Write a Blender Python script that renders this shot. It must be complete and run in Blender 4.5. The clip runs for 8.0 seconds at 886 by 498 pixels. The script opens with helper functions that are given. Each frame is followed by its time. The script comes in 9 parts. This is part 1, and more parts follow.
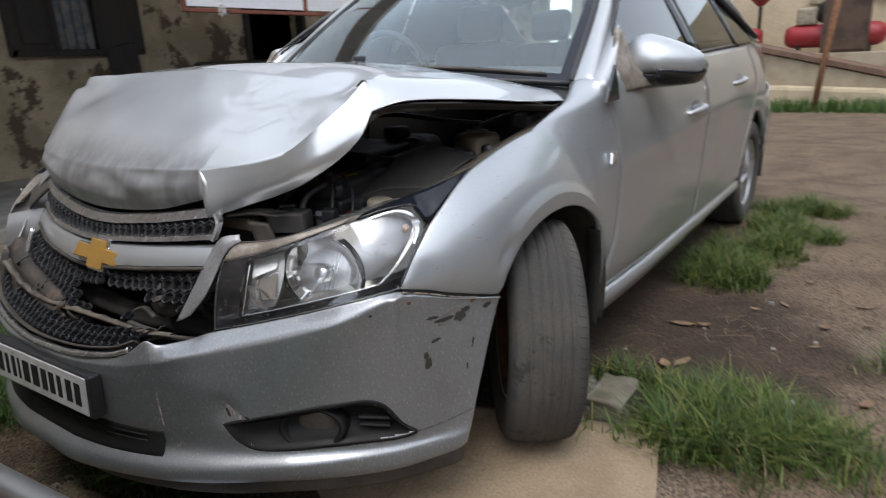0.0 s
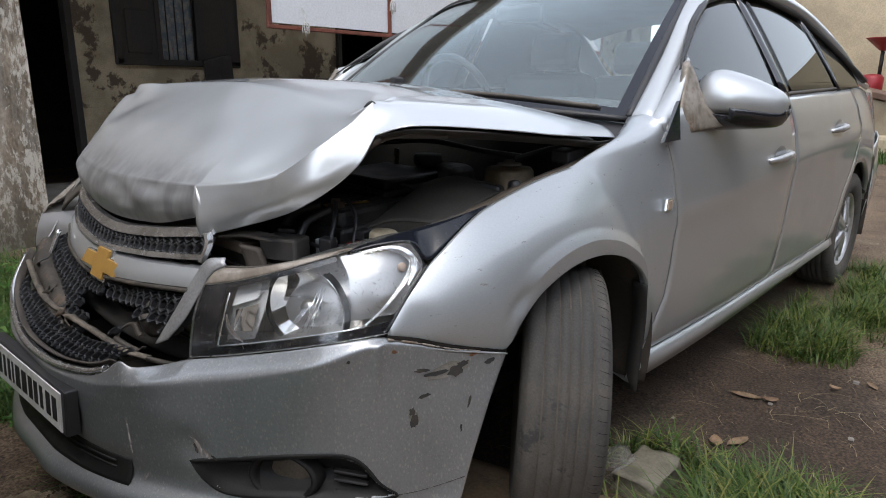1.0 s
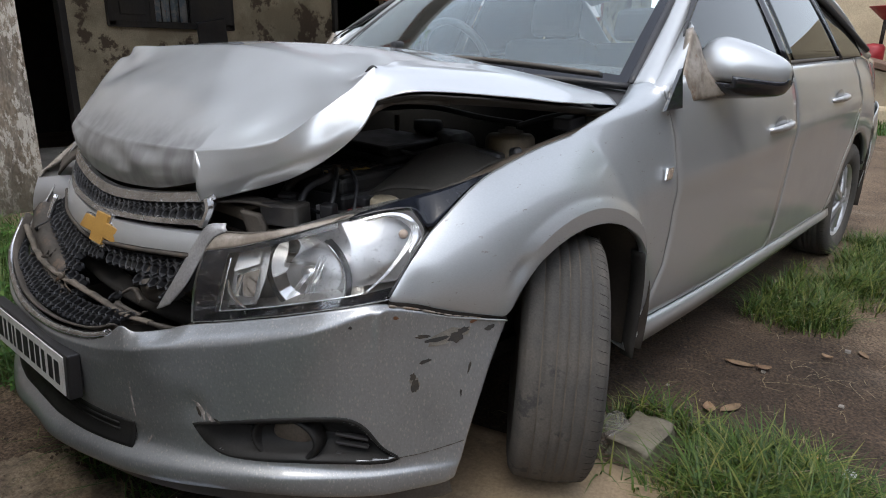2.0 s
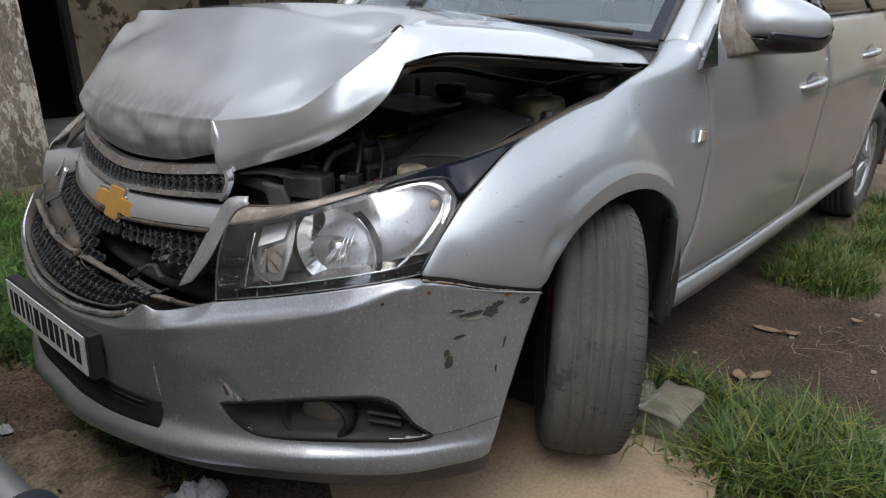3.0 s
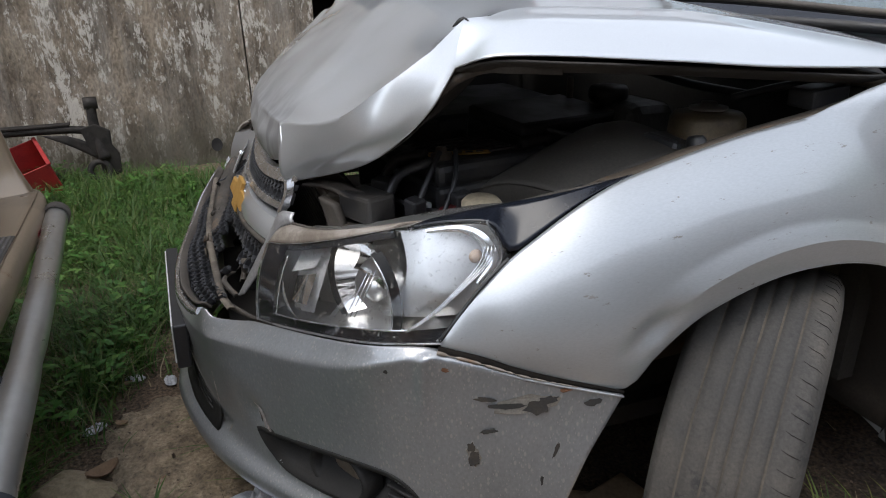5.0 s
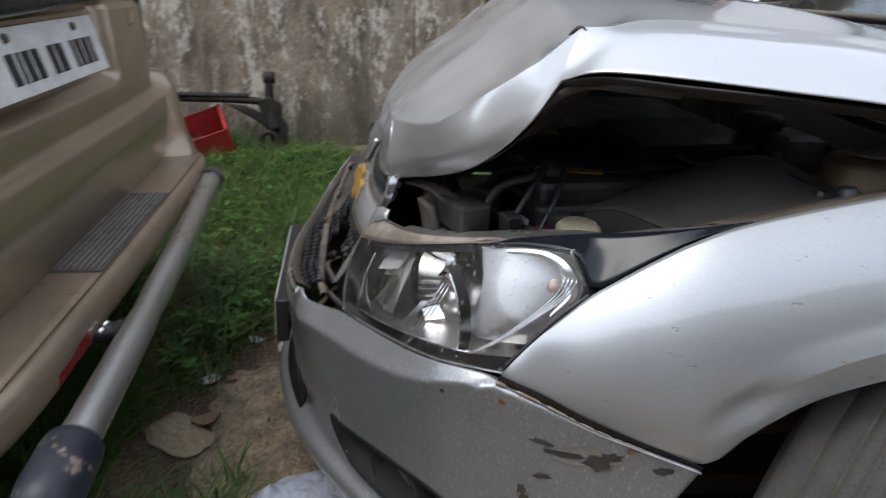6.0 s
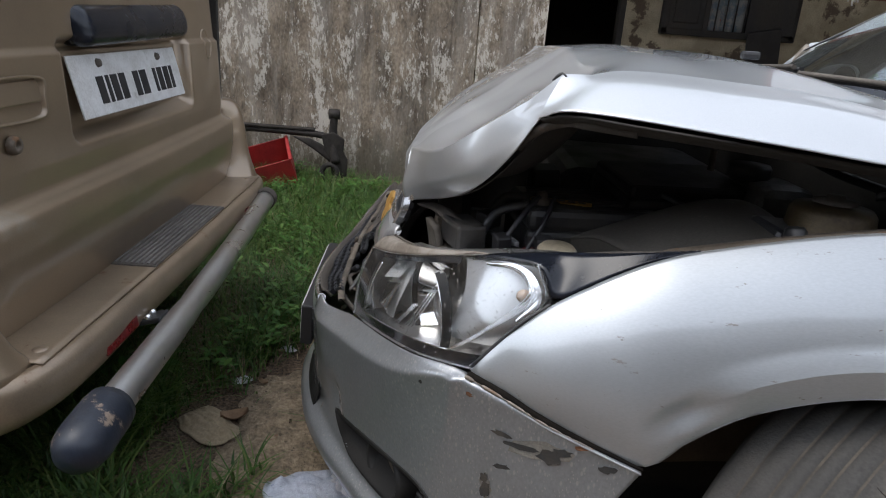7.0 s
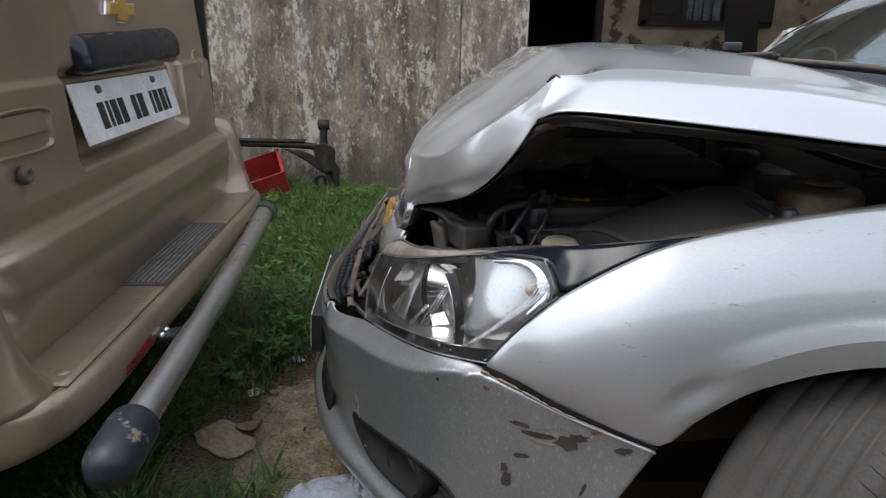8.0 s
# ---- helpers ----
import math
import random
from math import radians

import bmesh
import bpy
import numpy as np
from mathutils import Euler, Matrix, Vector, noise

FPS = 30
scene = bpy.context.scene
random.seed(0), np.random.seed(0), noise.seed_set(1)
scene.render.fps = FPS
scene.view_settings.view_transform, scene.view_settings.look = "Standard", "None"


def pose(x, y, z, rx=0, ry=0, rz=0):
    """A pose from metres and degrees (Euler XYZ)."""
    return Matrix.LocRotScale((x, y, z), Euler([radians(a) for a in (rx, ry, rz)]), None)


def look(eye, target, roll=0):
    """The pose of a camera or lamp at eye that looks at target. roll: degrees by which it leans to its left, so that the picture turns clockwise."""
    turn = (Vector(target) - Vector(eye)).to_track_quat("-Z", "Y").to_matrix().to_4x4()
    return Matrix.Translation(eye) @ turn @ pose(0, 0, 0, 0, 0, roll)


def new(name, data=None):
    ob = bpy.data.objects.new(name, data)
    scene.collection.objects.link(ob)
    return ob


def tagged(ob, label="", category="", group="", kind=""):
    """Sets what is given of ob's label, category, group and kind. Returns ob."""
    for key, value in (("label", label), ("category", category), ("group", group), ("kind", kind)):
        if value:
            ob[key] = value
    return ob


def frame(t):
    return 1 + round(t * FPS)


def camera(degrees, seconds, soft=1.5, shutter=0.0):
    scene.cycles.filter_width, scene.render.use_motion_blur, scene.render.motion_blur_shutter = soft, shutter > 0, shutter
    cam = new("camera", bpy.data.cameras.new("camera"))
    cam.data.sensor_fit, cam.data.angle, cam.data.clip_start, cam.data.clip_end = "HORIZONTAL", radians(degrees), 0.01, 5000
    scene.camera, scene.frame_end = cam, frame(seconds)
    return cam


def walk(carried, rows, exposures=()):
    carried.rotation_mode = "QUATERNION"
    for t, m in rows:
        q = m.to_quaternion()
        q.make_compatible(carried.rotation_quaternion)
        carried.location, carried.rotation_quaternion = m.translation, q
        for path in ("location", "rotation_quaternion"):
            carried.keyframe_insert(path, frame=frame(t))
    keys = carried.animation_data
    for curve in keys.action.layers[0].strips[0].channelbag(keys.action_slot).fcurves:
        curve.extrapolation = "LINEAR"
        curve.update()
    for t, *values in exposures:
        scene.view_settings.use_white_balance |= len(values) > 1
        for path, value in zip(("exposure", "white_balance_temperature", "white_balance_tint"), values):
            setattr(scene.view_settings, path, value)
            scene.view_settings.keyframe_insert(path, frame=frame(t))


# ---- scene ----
cam = camera(69.2, 8.0, soft=1.0, shutter=0.25)
PATH = [
    (0, (1.579, -1.476, 1.044), (0.455, 0.078, 0.474), -2.7),
    (0.2, (1.567, -1.387, 1.045), (0.324, 0.076, 0.485), -0.3),
    (0.5, (1.583, -1.306, 1.041), (0.273, 0.113, 0.52), 0.3),
    (1, (1.608, -1.257, 1.034), (0.273, 0.15, 0.545), 0.4),
    (1.5, (1.606, -1.266, 1.032), (0.273, 0.129, 0.506), 0.9),
    (2.8, (1.552, -1.264, 1.032), (0.278, 0.125, 0.363), 0.6),
    (3, (1.526, -1.26, 1.025), (0.233, 0.103, 0.339), -0.1),
    (3.2, (1.499, -1.241, 1.025), (0.202, 0.097, 0.298), -1.6),
    (3.5, (1.477, -1.154, 1.025), (0.035, 0.036, 0.316), -6.0),
    (3.8, (1.475, -1.007, 1.033), (-0.181, -0.106, 0.363), -3.3),
    (4, (1.491, -0.917, 1.044), (-0.259, -0.226, 0.367), -2.4),
    (4.2, (1.502, -0.869, 1.042), (-0.298, -0.251, 0.425), -1.5),
    (4.5, (1.515, -0.823, 1.039), (-0.281, -0.192, 0.424), -0.8),
    (4.7, (1.519, -0.807, 1.035), (-0.244, -0.179, 0.33), -1.4),
    (5.8, (1.433, -0.697, 1.052), (-0.337, -0.221, 0.252), 1.1),
    (6, (1.468, -0.677, 1.044), (-0.38, -0.526, 0.295), 1.8),
    (6.2, (1.514, -0.637, 1.048), (-0.332, -0.563, 0.283), 2.9),
    (6.5, (1.575, -0.579, 1.036), (-0.285, -0.598, 0.301), 4.3),
    (7, (1.6, -0.58, 1.044), (-0.299, -0.62, 0.418), 4.3),
    (7.5, (1.61, -0.6, 1.046), (-0.289, -0.757, 0.439), 0.9),
    (8, (1.636, -0.603, 1.052), (-0.266, -0.621, 0.436), 1.0),
]
walk(cam, [(t, look(eye, target, roll)) for t, eye, target, roll in PATH])

# ---- light ----
world = bpy.data.worlds.new("sky")
scene.world = world
world.use_nodes = True
wn, wl = world.node_tree.nodes, world.node_tree.links
sky = wn.new("ShaderNodeTexSky")
sky.sky_type, sky.sun_disc = "NISHITA", False
sky.sun_elevation, sky.sun_rotation = radians(66), radians(154)
sky.air_density, sky.dust_density, sky.ozone_density = 1.0, 0.8, 1.5
haze = wn.new("ShaderNodeHueSaturation")
haze.inputs["Saturation"].default_value = 0.36
wl.new(sky.outputs[0], haze.inputs["Color"])
wl.new(haze.outputs[0], wn["Background"].inputs[0])
wn["Background"].inputs[1].default_value = 0.13
sun = new("sun", bpy.data.lights.new("sun", "SUN"))
sun.data.energy, sun.data.angle, sun.data.color = 0.40, radians(30), (1.0, 0.95, 0.88)
sun.matrix_world = look((0, 0, 20), (-2.2, 4.5, 8.8))
scene.view_settings.exposure = 1.74


# ---- materials ----
def mat(name, col, col2=None, rough=0.5, metal=0.0, scale=6.0, fine=60.0, lo=0.4, hi=0.65, bump=0.1, coat=0.0,
        col3=None, scale3=2.0, lo3=0.5, hi3=0.6, spec=0.5, stretch=(1, 1, 1), vary=0.0, rough2=None, seed=0.0, grit=0.18, deep=0.004):
    """A painted, stained or dusty surface: col and col2 by noise, col3 in patches on top, fine bump and grain."""
    m = bpy.data.materials.new(name)
    m.use_nodes = True
    n, l = m.node_tree.nodes, m.node_tree.links
    p = n["Principled BSDF"]
    co = n.new("ShaderNodeTexCoord")
    mp = n.new("ShaderNodeMapping")
    mp.inputs["Scale"].default_value = stretch
    mp.inputs["Location"].default_value = (seed, seed * 1.7, seed * 0.6)
    l.new(co.outputs["Object"], mp.inputs[0])

    def noise_tex(s, detail=6.0, r=0.6):
        t = n.new("ShaderNodeTexNoise")
        t.inputs["Scale"].default_value, t.inputs["Detail"].default_value, t.inputs["Roughness"].default_value = s, detail, r
        l.new(mp.outputs[0], t.inputs["Vector"])
        return t.outputs[0]

    def step(src, a, b):
        r = n.new("ShaderNodeMapRange")
        r.interpolation_type = "SMOOTHSTEP"
        r.inputs[1].default_value, r.inputs[2].default_value = a, b
        l.new(src, r.inputs[0])
        return r.outputs[0]

    def mix(f, a, b, kind="MIX"):
        x = n.new("ShaderNodeMix")
        x.data_type, x.blend_type = "RGBA", kind
        for sock, v in ((x.inputs[0], f), (x.inputs[6], a), (x.inputs[7], b)):
            if isinstance(v, (tuple, list)):
                sock.default_value = (*v[:3], 1.0)
            elif isinstance(v, float):
                sock.default_value = v
            else:
                l.new(v, sock)
        return x.outputs[2]

    c2 = col2 if col2 else tuple(v * 0.8 for v in col)
    f1 = step(noise_tex(scale), lo, hi)
    c = mix(f1, tuple(col), tuple(c2))
    grain = noise_tex(fine, 3.0)
    f3 = None
    if col3:
        f3 = step(noise_tex(scale3, 8.0, 0.68), lo3, hi3)
        c = mix(f3, c, tuple(col3))
    g = mix(grit, c, step(grain, 0.2, 0.8), "OVERLAY")
    if vary:
        oi = n.new("ShaderNodeObjectInfo")
        h = n.new("ShaderNodeHueSaturation")
        v = n.new("ShaderNodeMapRange")
        v.inputs[3].default_value, v.inputs[4].default_value = 1 - vary, 1 + vary
        l.new(oi.outputs["Random"], v.inputs[0])
        l.new(v.outputs[0], h.inputs["Value"])
        l.new(g, h.inputs["Color"])
        g = h.outputs[0]
    l.new(g, p.inputs["Base Color"])
    rr = n.new("ShaderNodeMapRange")
    rr.inputs[3].default_value = rough
    rr.inputs[4].default_value = rough2 if rough2 is not None else min(1.0, rough + 0.18)
    l.new(f3 if (f3 and rough2 is not None) else f1, rr.inputs[0])
    l.new(rr.outputs[0], p.inputs["Roughness"])
    p.inputs["Metallic"].default_value = metal
    if f3 and metal:
        mm = n.new("ShaderNodeMapRange")
        mm.inputs[3].default_value, mm.inputs[4].default_value = metal, 0.0
        l.new(f3, mm.inputs[0])
        l.new(mm.outputs[0], p.inputs["Metallic"])
    p.inputs["Coat Weight"].default_value, p.inputs["Coat Roughness"].default_value, p.inputs["Coat IOR"].default_value = coat, 0.025, 1.65
    p.inputs["Specular IOR Level"].default_value = spec
    if bump:
        b = n.new("ShaderNodeBump")
        b.inputs["Strength"].default_value, b.inputs["Distance"].default_value = bump, deep
        l.new(grain, b.inputs["Height"])
        l.new(b.outputs[0], p.inputs["Normal"])
    return m


def glass(name, tint, ior=1.5, gloss=(1.0, 1.0, 1.0), haze=0.0, specks=0.0):
    """A thin clear pane: tinted see-through with mirror gloss by Fresnel, and a trace of dust."""
    m = bpy.data.materials.new(name)
    m.use_nodes = True
    n, l = m.node_tree.nodes, m.node_tree.links
    n.remove(n["Principled BSDF"])
    tr, gl, lw, mx = n.new("ShaderNodeBsdfTransparent"), n.new("ShaderNodeBsdfGlossy"), n.new("ShaderNodeLayerWeight"), n.new("ShaderNodeMixShader")
    pw, fr = n.new("ShaderNodeMath"), n.new("ShaderNodeMapRange")
    tr.inputs[0].default_value, gl.inputs[0].default_value = (*tint, 1), (*gloss, 1)
    gl.inputs["Roughness"].default_value, lw.inputs[0].default_value = 0.0, 0.5
    pw.operation, pw.inputs[1].default_value = "POWER", 5.0
    fr.inputs[3].default_value = ((ior - 1) / (ior + 1)) ** 2
    l.new(lw.outputs["Facing"], pw.inputs[0]), l.new(pw.outputs[0], fr.inputs[0])
    l.new(fr.outputs[0], mx.inputs[0]), l.new(tr.outputs[0], mx.inputs[1]), l.new(gl.outputs[0], mx.inputs[2])
    out = mx.outputs[0]
    if haze:
        df, m2, t, r = n.new("ShaderNodeBsdfDiffuse"), n.new("ShaderNodeMixShader"), n.new("ShaderNodeTexNoise"), n.new("ShaderNodeMapRange")
        df.inputs[0].default_value = (0.5, 0.47, 0.42, 1)
        t.inputs["Scale"].default_value, t.inputs["Detail"].default_value = 9.0, 8.0
        r.inputs[1].default_value, r.inputs[2].default_value, r.inputs[3].default_value, r.inputs[4].default_value = 0.3, 0.8, haze * 0.7, haze * 1.6
        l.new(n.new("ShaderNodeTexCoord").outputs["Object"], t.inputs["Vector"])
        l.new(t.outputs[0], r.inputs[0])
        fac = r.outputs[0]
        if specks:
            t2, r2, ad = n.new("ShaderNodeTexNoise"), n.new("ShaderNodeMapRange"), n.new("ShaderNodeMath")
            t2.inputs["Scale"].default_value, t2.inputs["Detail"].default_value = 170.0, 1.0
            r2.inputs[1].default_value, r2.inputs[2].default_value, r2.inputs[4].default_value = 0.66, 0.71, specks
            l.new(t.inputs["Vector"].links[0].from_socket, t2.inputs["Vector"])
            l.new(t2.outputs[0], r2.inputs[0]), l.new(r2.outputs[0], ad.inputs[0]), l.new(fac, ad.inputs[1])
            fac = ad.outputs[0]
        l.new(fac, m2.inputs[0])
        l.new(out, m2.inputs[1]), l.new(df.outputs[0], m2.inputs[2])
        out = m2.outputs[0]
    l.new(out, n["Material Output"].inputs[0])
    return m


def speckle(m, scale, radius, share, col, rough=0.8):
    """Dried splashes: round dots of two sizes over a finished material."""
    n, l = m.node_tree.nodes, m.node_tree.links
    p = n["Principled BSDF"]
    co, mp = n.new("ShaderNodeTexCoord"), n.new("ShaderNodeMapping")
    mp.inputs["Rotation"].default_value, mp.inputs["Scale"].default_value = (0.5, 0.6, 0), (1, 1, 0.5)
    l.new(co.outputs["Object"], mp.inputs[0])
    total = None
    for sc, rad, sh in ((scale, radius, share), (scale * 2.3, radius * 1.05, share * 0.8)):
        vo, ra, pick, sp, mu = n.new("ShaderNodeTexVoronoi"), n.new("ShaderNodeMapRange"), n.new("ShaderNodeMath"), n.new("ShaderNodeSeparateColor"), n.new("ShaderNodeMath")
        vo.inputs["Scale"].default_value = sc
        l.new(mp.outputs[0], vo.inputs["Vector"])
        ra.interpolation_type = "SMOOTHSTEP"
        ra.inputs[1].default_value, ra.inputs[2].default_value = rad, rad * 0.55
        l.new(vo.outputs["Distance"], ra.inputs[0])
        l.new(vo.outputs["Color"], sp.inputs[0])
        pick.operation, pick.inputs[1].default_value = "LESS_THAN", sh
        l.new(sp.outputs[0], pick.inputs[0])
        mu.operation = "MULTIPLY"
        l.new(ra.outputs[0], mu.inputs[0]), l.new(pick.outputs[0], mu.inputs[1])
        if total is None:
            total = mu.outputs[0]
        else:
            mx = n.new("ShaderNodeMath")
            mx.operation = "MAXIMUM"
            l.new(total, mx.inputs[0]), l.new(mu.outputs[0], mx.inputs[1])
            total = mx.outputs[0]
    soft = n.new("ShaderNodeMath")
    soft.operation, soft.inputs[1].default_value = "MULTIPLY", 0.65
    l.new(total, soft.inputs[0])
    x = n.new("ShaderNodeMix")
    x.data_type = "RGBA"
    x.inputs[7].default_value = (*col, 1)
    l.new(soft.outputs[0], x.inputs[0]), l.new(p.inputs["Base Color"].links[0].from_socket, x.inputs[6]), l.new(x.outputs[2], p.inputs["Base Color"])
    r = n.new("ShaderNodeMix")
    r.inputs[3].default_value = rough
    l.new(soft.outputs[0], r.inputs[0]), l.new(p.inputs["Roughness"].links[0].from_socket, r.inputs[2]), l.new(r.outputs[0], p.inputs["Roughness"])
    return m


SILVER = mat("silver_paint", (0.505, 0.522, 0.532), (0.472, 0.487, 0.495), 0.40, 0.66, 1.6, 500, 0.4, 0.7, 0.003, 1.0, grit=0.06)


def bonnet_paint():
    """Body silver, lifted to hold the bonnet's brighter light; rubbed dull and grey over the stove-in nose."""
    m = mat("silver_paint_bonnet_lit", (0.612, 0.630, 0.640), (0.574, 0.590, 0.599), 0.40, 0.66, 1.6, 500, 0.4, 0.7, 0.003, 1.0, grit=0.06)
    n, l = m.node_tree.nodes, m.node_tree.links
    p = n["Principled BSDF"]
    co, sp, nz, st = n.new("ShaderNodeTexCoord"), n.new("ShaderNodeSeparateXYZ"), n.new("ShaderNodeTexNoise"), n.new("ShaderNodeTexNoise")
    l.new(co.outputs["Object"], sp.inputs[0]), l.new(co.outputs["Object"], nz.inputs["Vector"])
    nz.inputs["Scale"].default_value, nz.inputs["Detail"].default_value = 6.0, 8.0
    mp = n.new("ShaderNodeMapping")
    mp.inputs["Scale"].default_value = (1, 1, 0.35)
    l.new(co.outputs["Object"], mp.inputs[0]), l.new(mp.outputs[0], st.inputs["Vector"])
    st.inputs["Scale"].default_value, st.inputs["Detail"].default_value = 20.0, 7.0

    def ramp(src, a, b):
        r = n.new("ShaderNodeMapRange")
        r.interpolation_type = "SMOOTHSTEP"
        r.inputs[1].default_value, r.inputs[2].default_value = a, b
        l.new(src, r.inputs[0])
        return r.outputs[0]

    def mul(a, b, op="MULTIPLY"):
        q = n.new("ShaderNodeMath")
        q.operation = op
        for k, v in enumerate((a, b)):
            if isinstance(v, float):
                q.inputs[k].default_value = v
            else:
                l.new(v, q.inputs[k])
        return q.outputs[0]
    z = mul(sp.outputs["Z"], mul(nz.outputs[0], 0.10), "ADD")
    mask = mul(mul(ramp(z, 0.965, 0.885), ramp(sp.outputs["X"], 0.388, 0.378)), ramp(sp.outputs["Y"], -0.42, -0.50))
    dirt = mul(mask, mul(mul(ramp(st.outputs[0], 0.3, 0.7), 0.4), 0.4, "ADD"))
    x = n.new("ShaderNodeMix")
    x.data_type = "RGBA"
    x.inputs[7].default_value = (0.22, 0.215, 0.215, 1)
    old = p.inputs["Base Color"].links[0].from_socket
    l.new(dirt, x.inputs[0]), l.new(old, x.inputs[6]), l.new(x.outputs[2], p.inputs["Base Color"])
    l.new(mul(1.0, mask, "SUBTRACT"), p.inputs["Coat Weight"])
    return m


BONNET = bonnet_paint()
# Body silver darkened to tone down sky glare on the wing; ticks are dirt.
SILVER_WING = mat("silver_paint_ticked_shaded", (0.455, 0.478, 0.495), (0.430, 0.450, 0.464), 0.40, 0.60, 1.6, 500, 0.4, 0.7, 0.003, 1.0,
                  (0.27, 0.26, 0.245), 80, 0.642, 0.675, stretch=(1, 0.30, 1), rough2=0.6, grit=0.05)
# Body silver darkened for the van's shade and dark reflections, with dust on top.
SILVER_MUD_SHADED = mat("silver_paint_dusty_shaded", (0.285, 0.298, 0.311), (0.245, 0.255, 0.264), 0.38, 0.58, 6, 300, 0.42, 0.66, 0.012, 0.9,
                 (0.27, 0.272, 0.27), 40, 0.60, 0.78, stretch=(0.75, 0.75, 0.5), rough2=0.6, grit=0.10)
speckle(SILVER_MUD_SHADED, 130, 0.31, 0.60, (0.46, 0.45, 0.43))
SILVER_SCUFF = mat("silver_paint_scuffed", (0.38, 0.38, 0.385), (0.28, 0.275, 0.275), 0.42, 0.5, 5, 200, 0.42, 0.6, 0.06, 0.25,
                   (0.24, 0.225, 0.21), 11, 0.58, 0.70, rough2=0.8)
TAN = mat("tan_paint", (0.315, 0.236, 0.158), (0.265, 0.200, 0.136), 0.32, 0.50, 2.2, 400, 0.4, 0.65, 0.008, 0.7,
          (0.31, 0.265, 0.205), 5, 0.60, 0.78, rough2=0.55, grit=0.06)
TAN_DIRT = mat("tan_paint_rusty", (0.315, 0.238, 0.162), (0.235, 0.180, 0.126), 0.42, 0.35, 4, 260, 0.4, 0.65, 0.02, 0.35,
               (0.19, 0.085, 0.04), 7, 0.60, 0.70, rough2=0.8, grit=0.08)
CHROME = mat("chrome", (0.84, 0.85, 0.86), (0.76, 0.76, 0.76), 0.12, 0.92, 12, 200, 0.5, 0.8, 0.01, rough2=None)
CHROME_WORN = mat("worn_chrome_trim", (0.60, 0.60, 0.61), (0.46, 0.46, 0.46), 0.20, 0.9, 26, 260, 0.45, 0.6, 0.03, 0.0,
                  (0.22, 0.205, 0.19), 75, 0.60, 0.66, rough2=0.75)
STEEL = mat("brushed_steel_tube", (0.66, 0.66, 0.655), (0.56, 0.555, 0.545), 0.26, 0.95, 4, 180, 0.4, 0.65, 0.004, grit=0.03)
GAP_SHADE = mat("gap_shade", (0.008, 0.007, 0.006), (0.014, 0.012, 0.010), 0.9, 0.0, 20, 200, spec=0.1)
FOG_BLACK = mat("scraped_black_plastic", (0.012, 0.012, 0.012), (0.022, 0.021, 0.020), 0.5, 0.0, 12, 300, spec=0.25, bump=0.05)
BLACK = mat("black_plastic", (0.022, 0.022, 0.024), (0.04, 0.038, 0.036), 0.42, 0.0, 8, 300, 0.45, 0.7, 0.05)
BLACK_GLOSS = mat("glossy_black_trim", (0.012, 0.013, 0.017), (0.02, 0.02, 0.022), 0.12, 0.0, 6, 300, 0.5, 0.8, 0.01, 0.7,
                  (0.16, 0.15, 0.14), 70, 0.69, 0.72, rough2=0.8)
MASK = mat("speckled_black_mask", (0.010, 0.011, 0.014), (0.018, 0.018, 0.02), 0.2, 0.0, 6, 300, 0.5, 0.8, 0.01, 0.3, (0.36, 0.35, 0.33), 150, 0.63, 0.66, rough2=0.8)
BLACK_DUST = mat("dusty_black_plastic", (0.068, 0.058, 0.049), (0.135, 0.116, 0.096), 0.7, 0.0, 5, 200, 0.4, 0.7, 0.12)
GRILLE = mat("grille_mesh_plastic", (0.026, 0.027, 0.031), (0.048, 0.048, 0.050), 0.55, 0.0, 12, 240, 0.45, 0.7, 0.08)
WEDGE = mat("dark_lamp_trim", (0.010, 0.012, 0.018), (0.016, 0.018, 0.024), 0.24, 0.0, 6, 300, 0.5, 0.8, 0.01, spec=0.4)
AIRBOX = mat("dusty_intake_cover", (0.044, 0.039, 0.033), (0.070, 0.062, 0.052), 0.6, 0.0, 4, 220, 0.38, 0.66, 0.08, 0.0, (0.11, 0.095, 0.078), 30, 0.62, 0.70)
BATTERY = mat("black_battery_case", (0.016, 0.016, 0.017), (0.036, 0.033, 0.030), 0.38, 0.0, 9, 260, 0.42, 0.66, 0.05)
BAY = mat("engine_bay_dark", (0.022, 0.020, 0.018), (0.042, 0.037, 0.032), 0.8, 0.0, 8, 160, 0.4, 0.7, 0.1)
DUSTY_METAL = mat("dusty_bare_metal", (0.125, 0.10, 0.076), (0.085, 0.068, 0.052), 0.62, 0.3, 8, 220, 0.4, 0.65, 0.1, 0.0,
                  (0.17, 0.09, 0.045), 14, 0.60, 0.70, rough2=0.9)
TOWER = mat("brown_plated_steel", (0.085, 0.062, 0.034), (0.050, 0.037, 0.024), 0.45, 0.5, 9, 200)
LEDGE = mat("dusty_lamp_ledge", (0.30, 0.265, 0.225), (0.17, 0.14, 0.11), 0.5, 0.2, 14, 260, 0.4, 0.6, 0.04, 0.2, (0.16, 0.10, 0.06), 16, 0.60, 0.68, grit=0.1)
LAMP_CHROME = mat("lamp_chrome_film", (0.80, 0.795, 0.785), (0.70, 0.695, 0.685), 0.05, 0.97, 9, 200, 0.45, 0.7, 0.0, rough2=None, grit=0.0)
LAMP_CHAMBER = mat("satin_lamp_chamber", (0.66, 0.66, 0.655), (0.60, 0.60, 0.595), 0.26, 0.90, 2, 40, 0.3, 0.9, 0.0, rough2=None, grit=0.0)
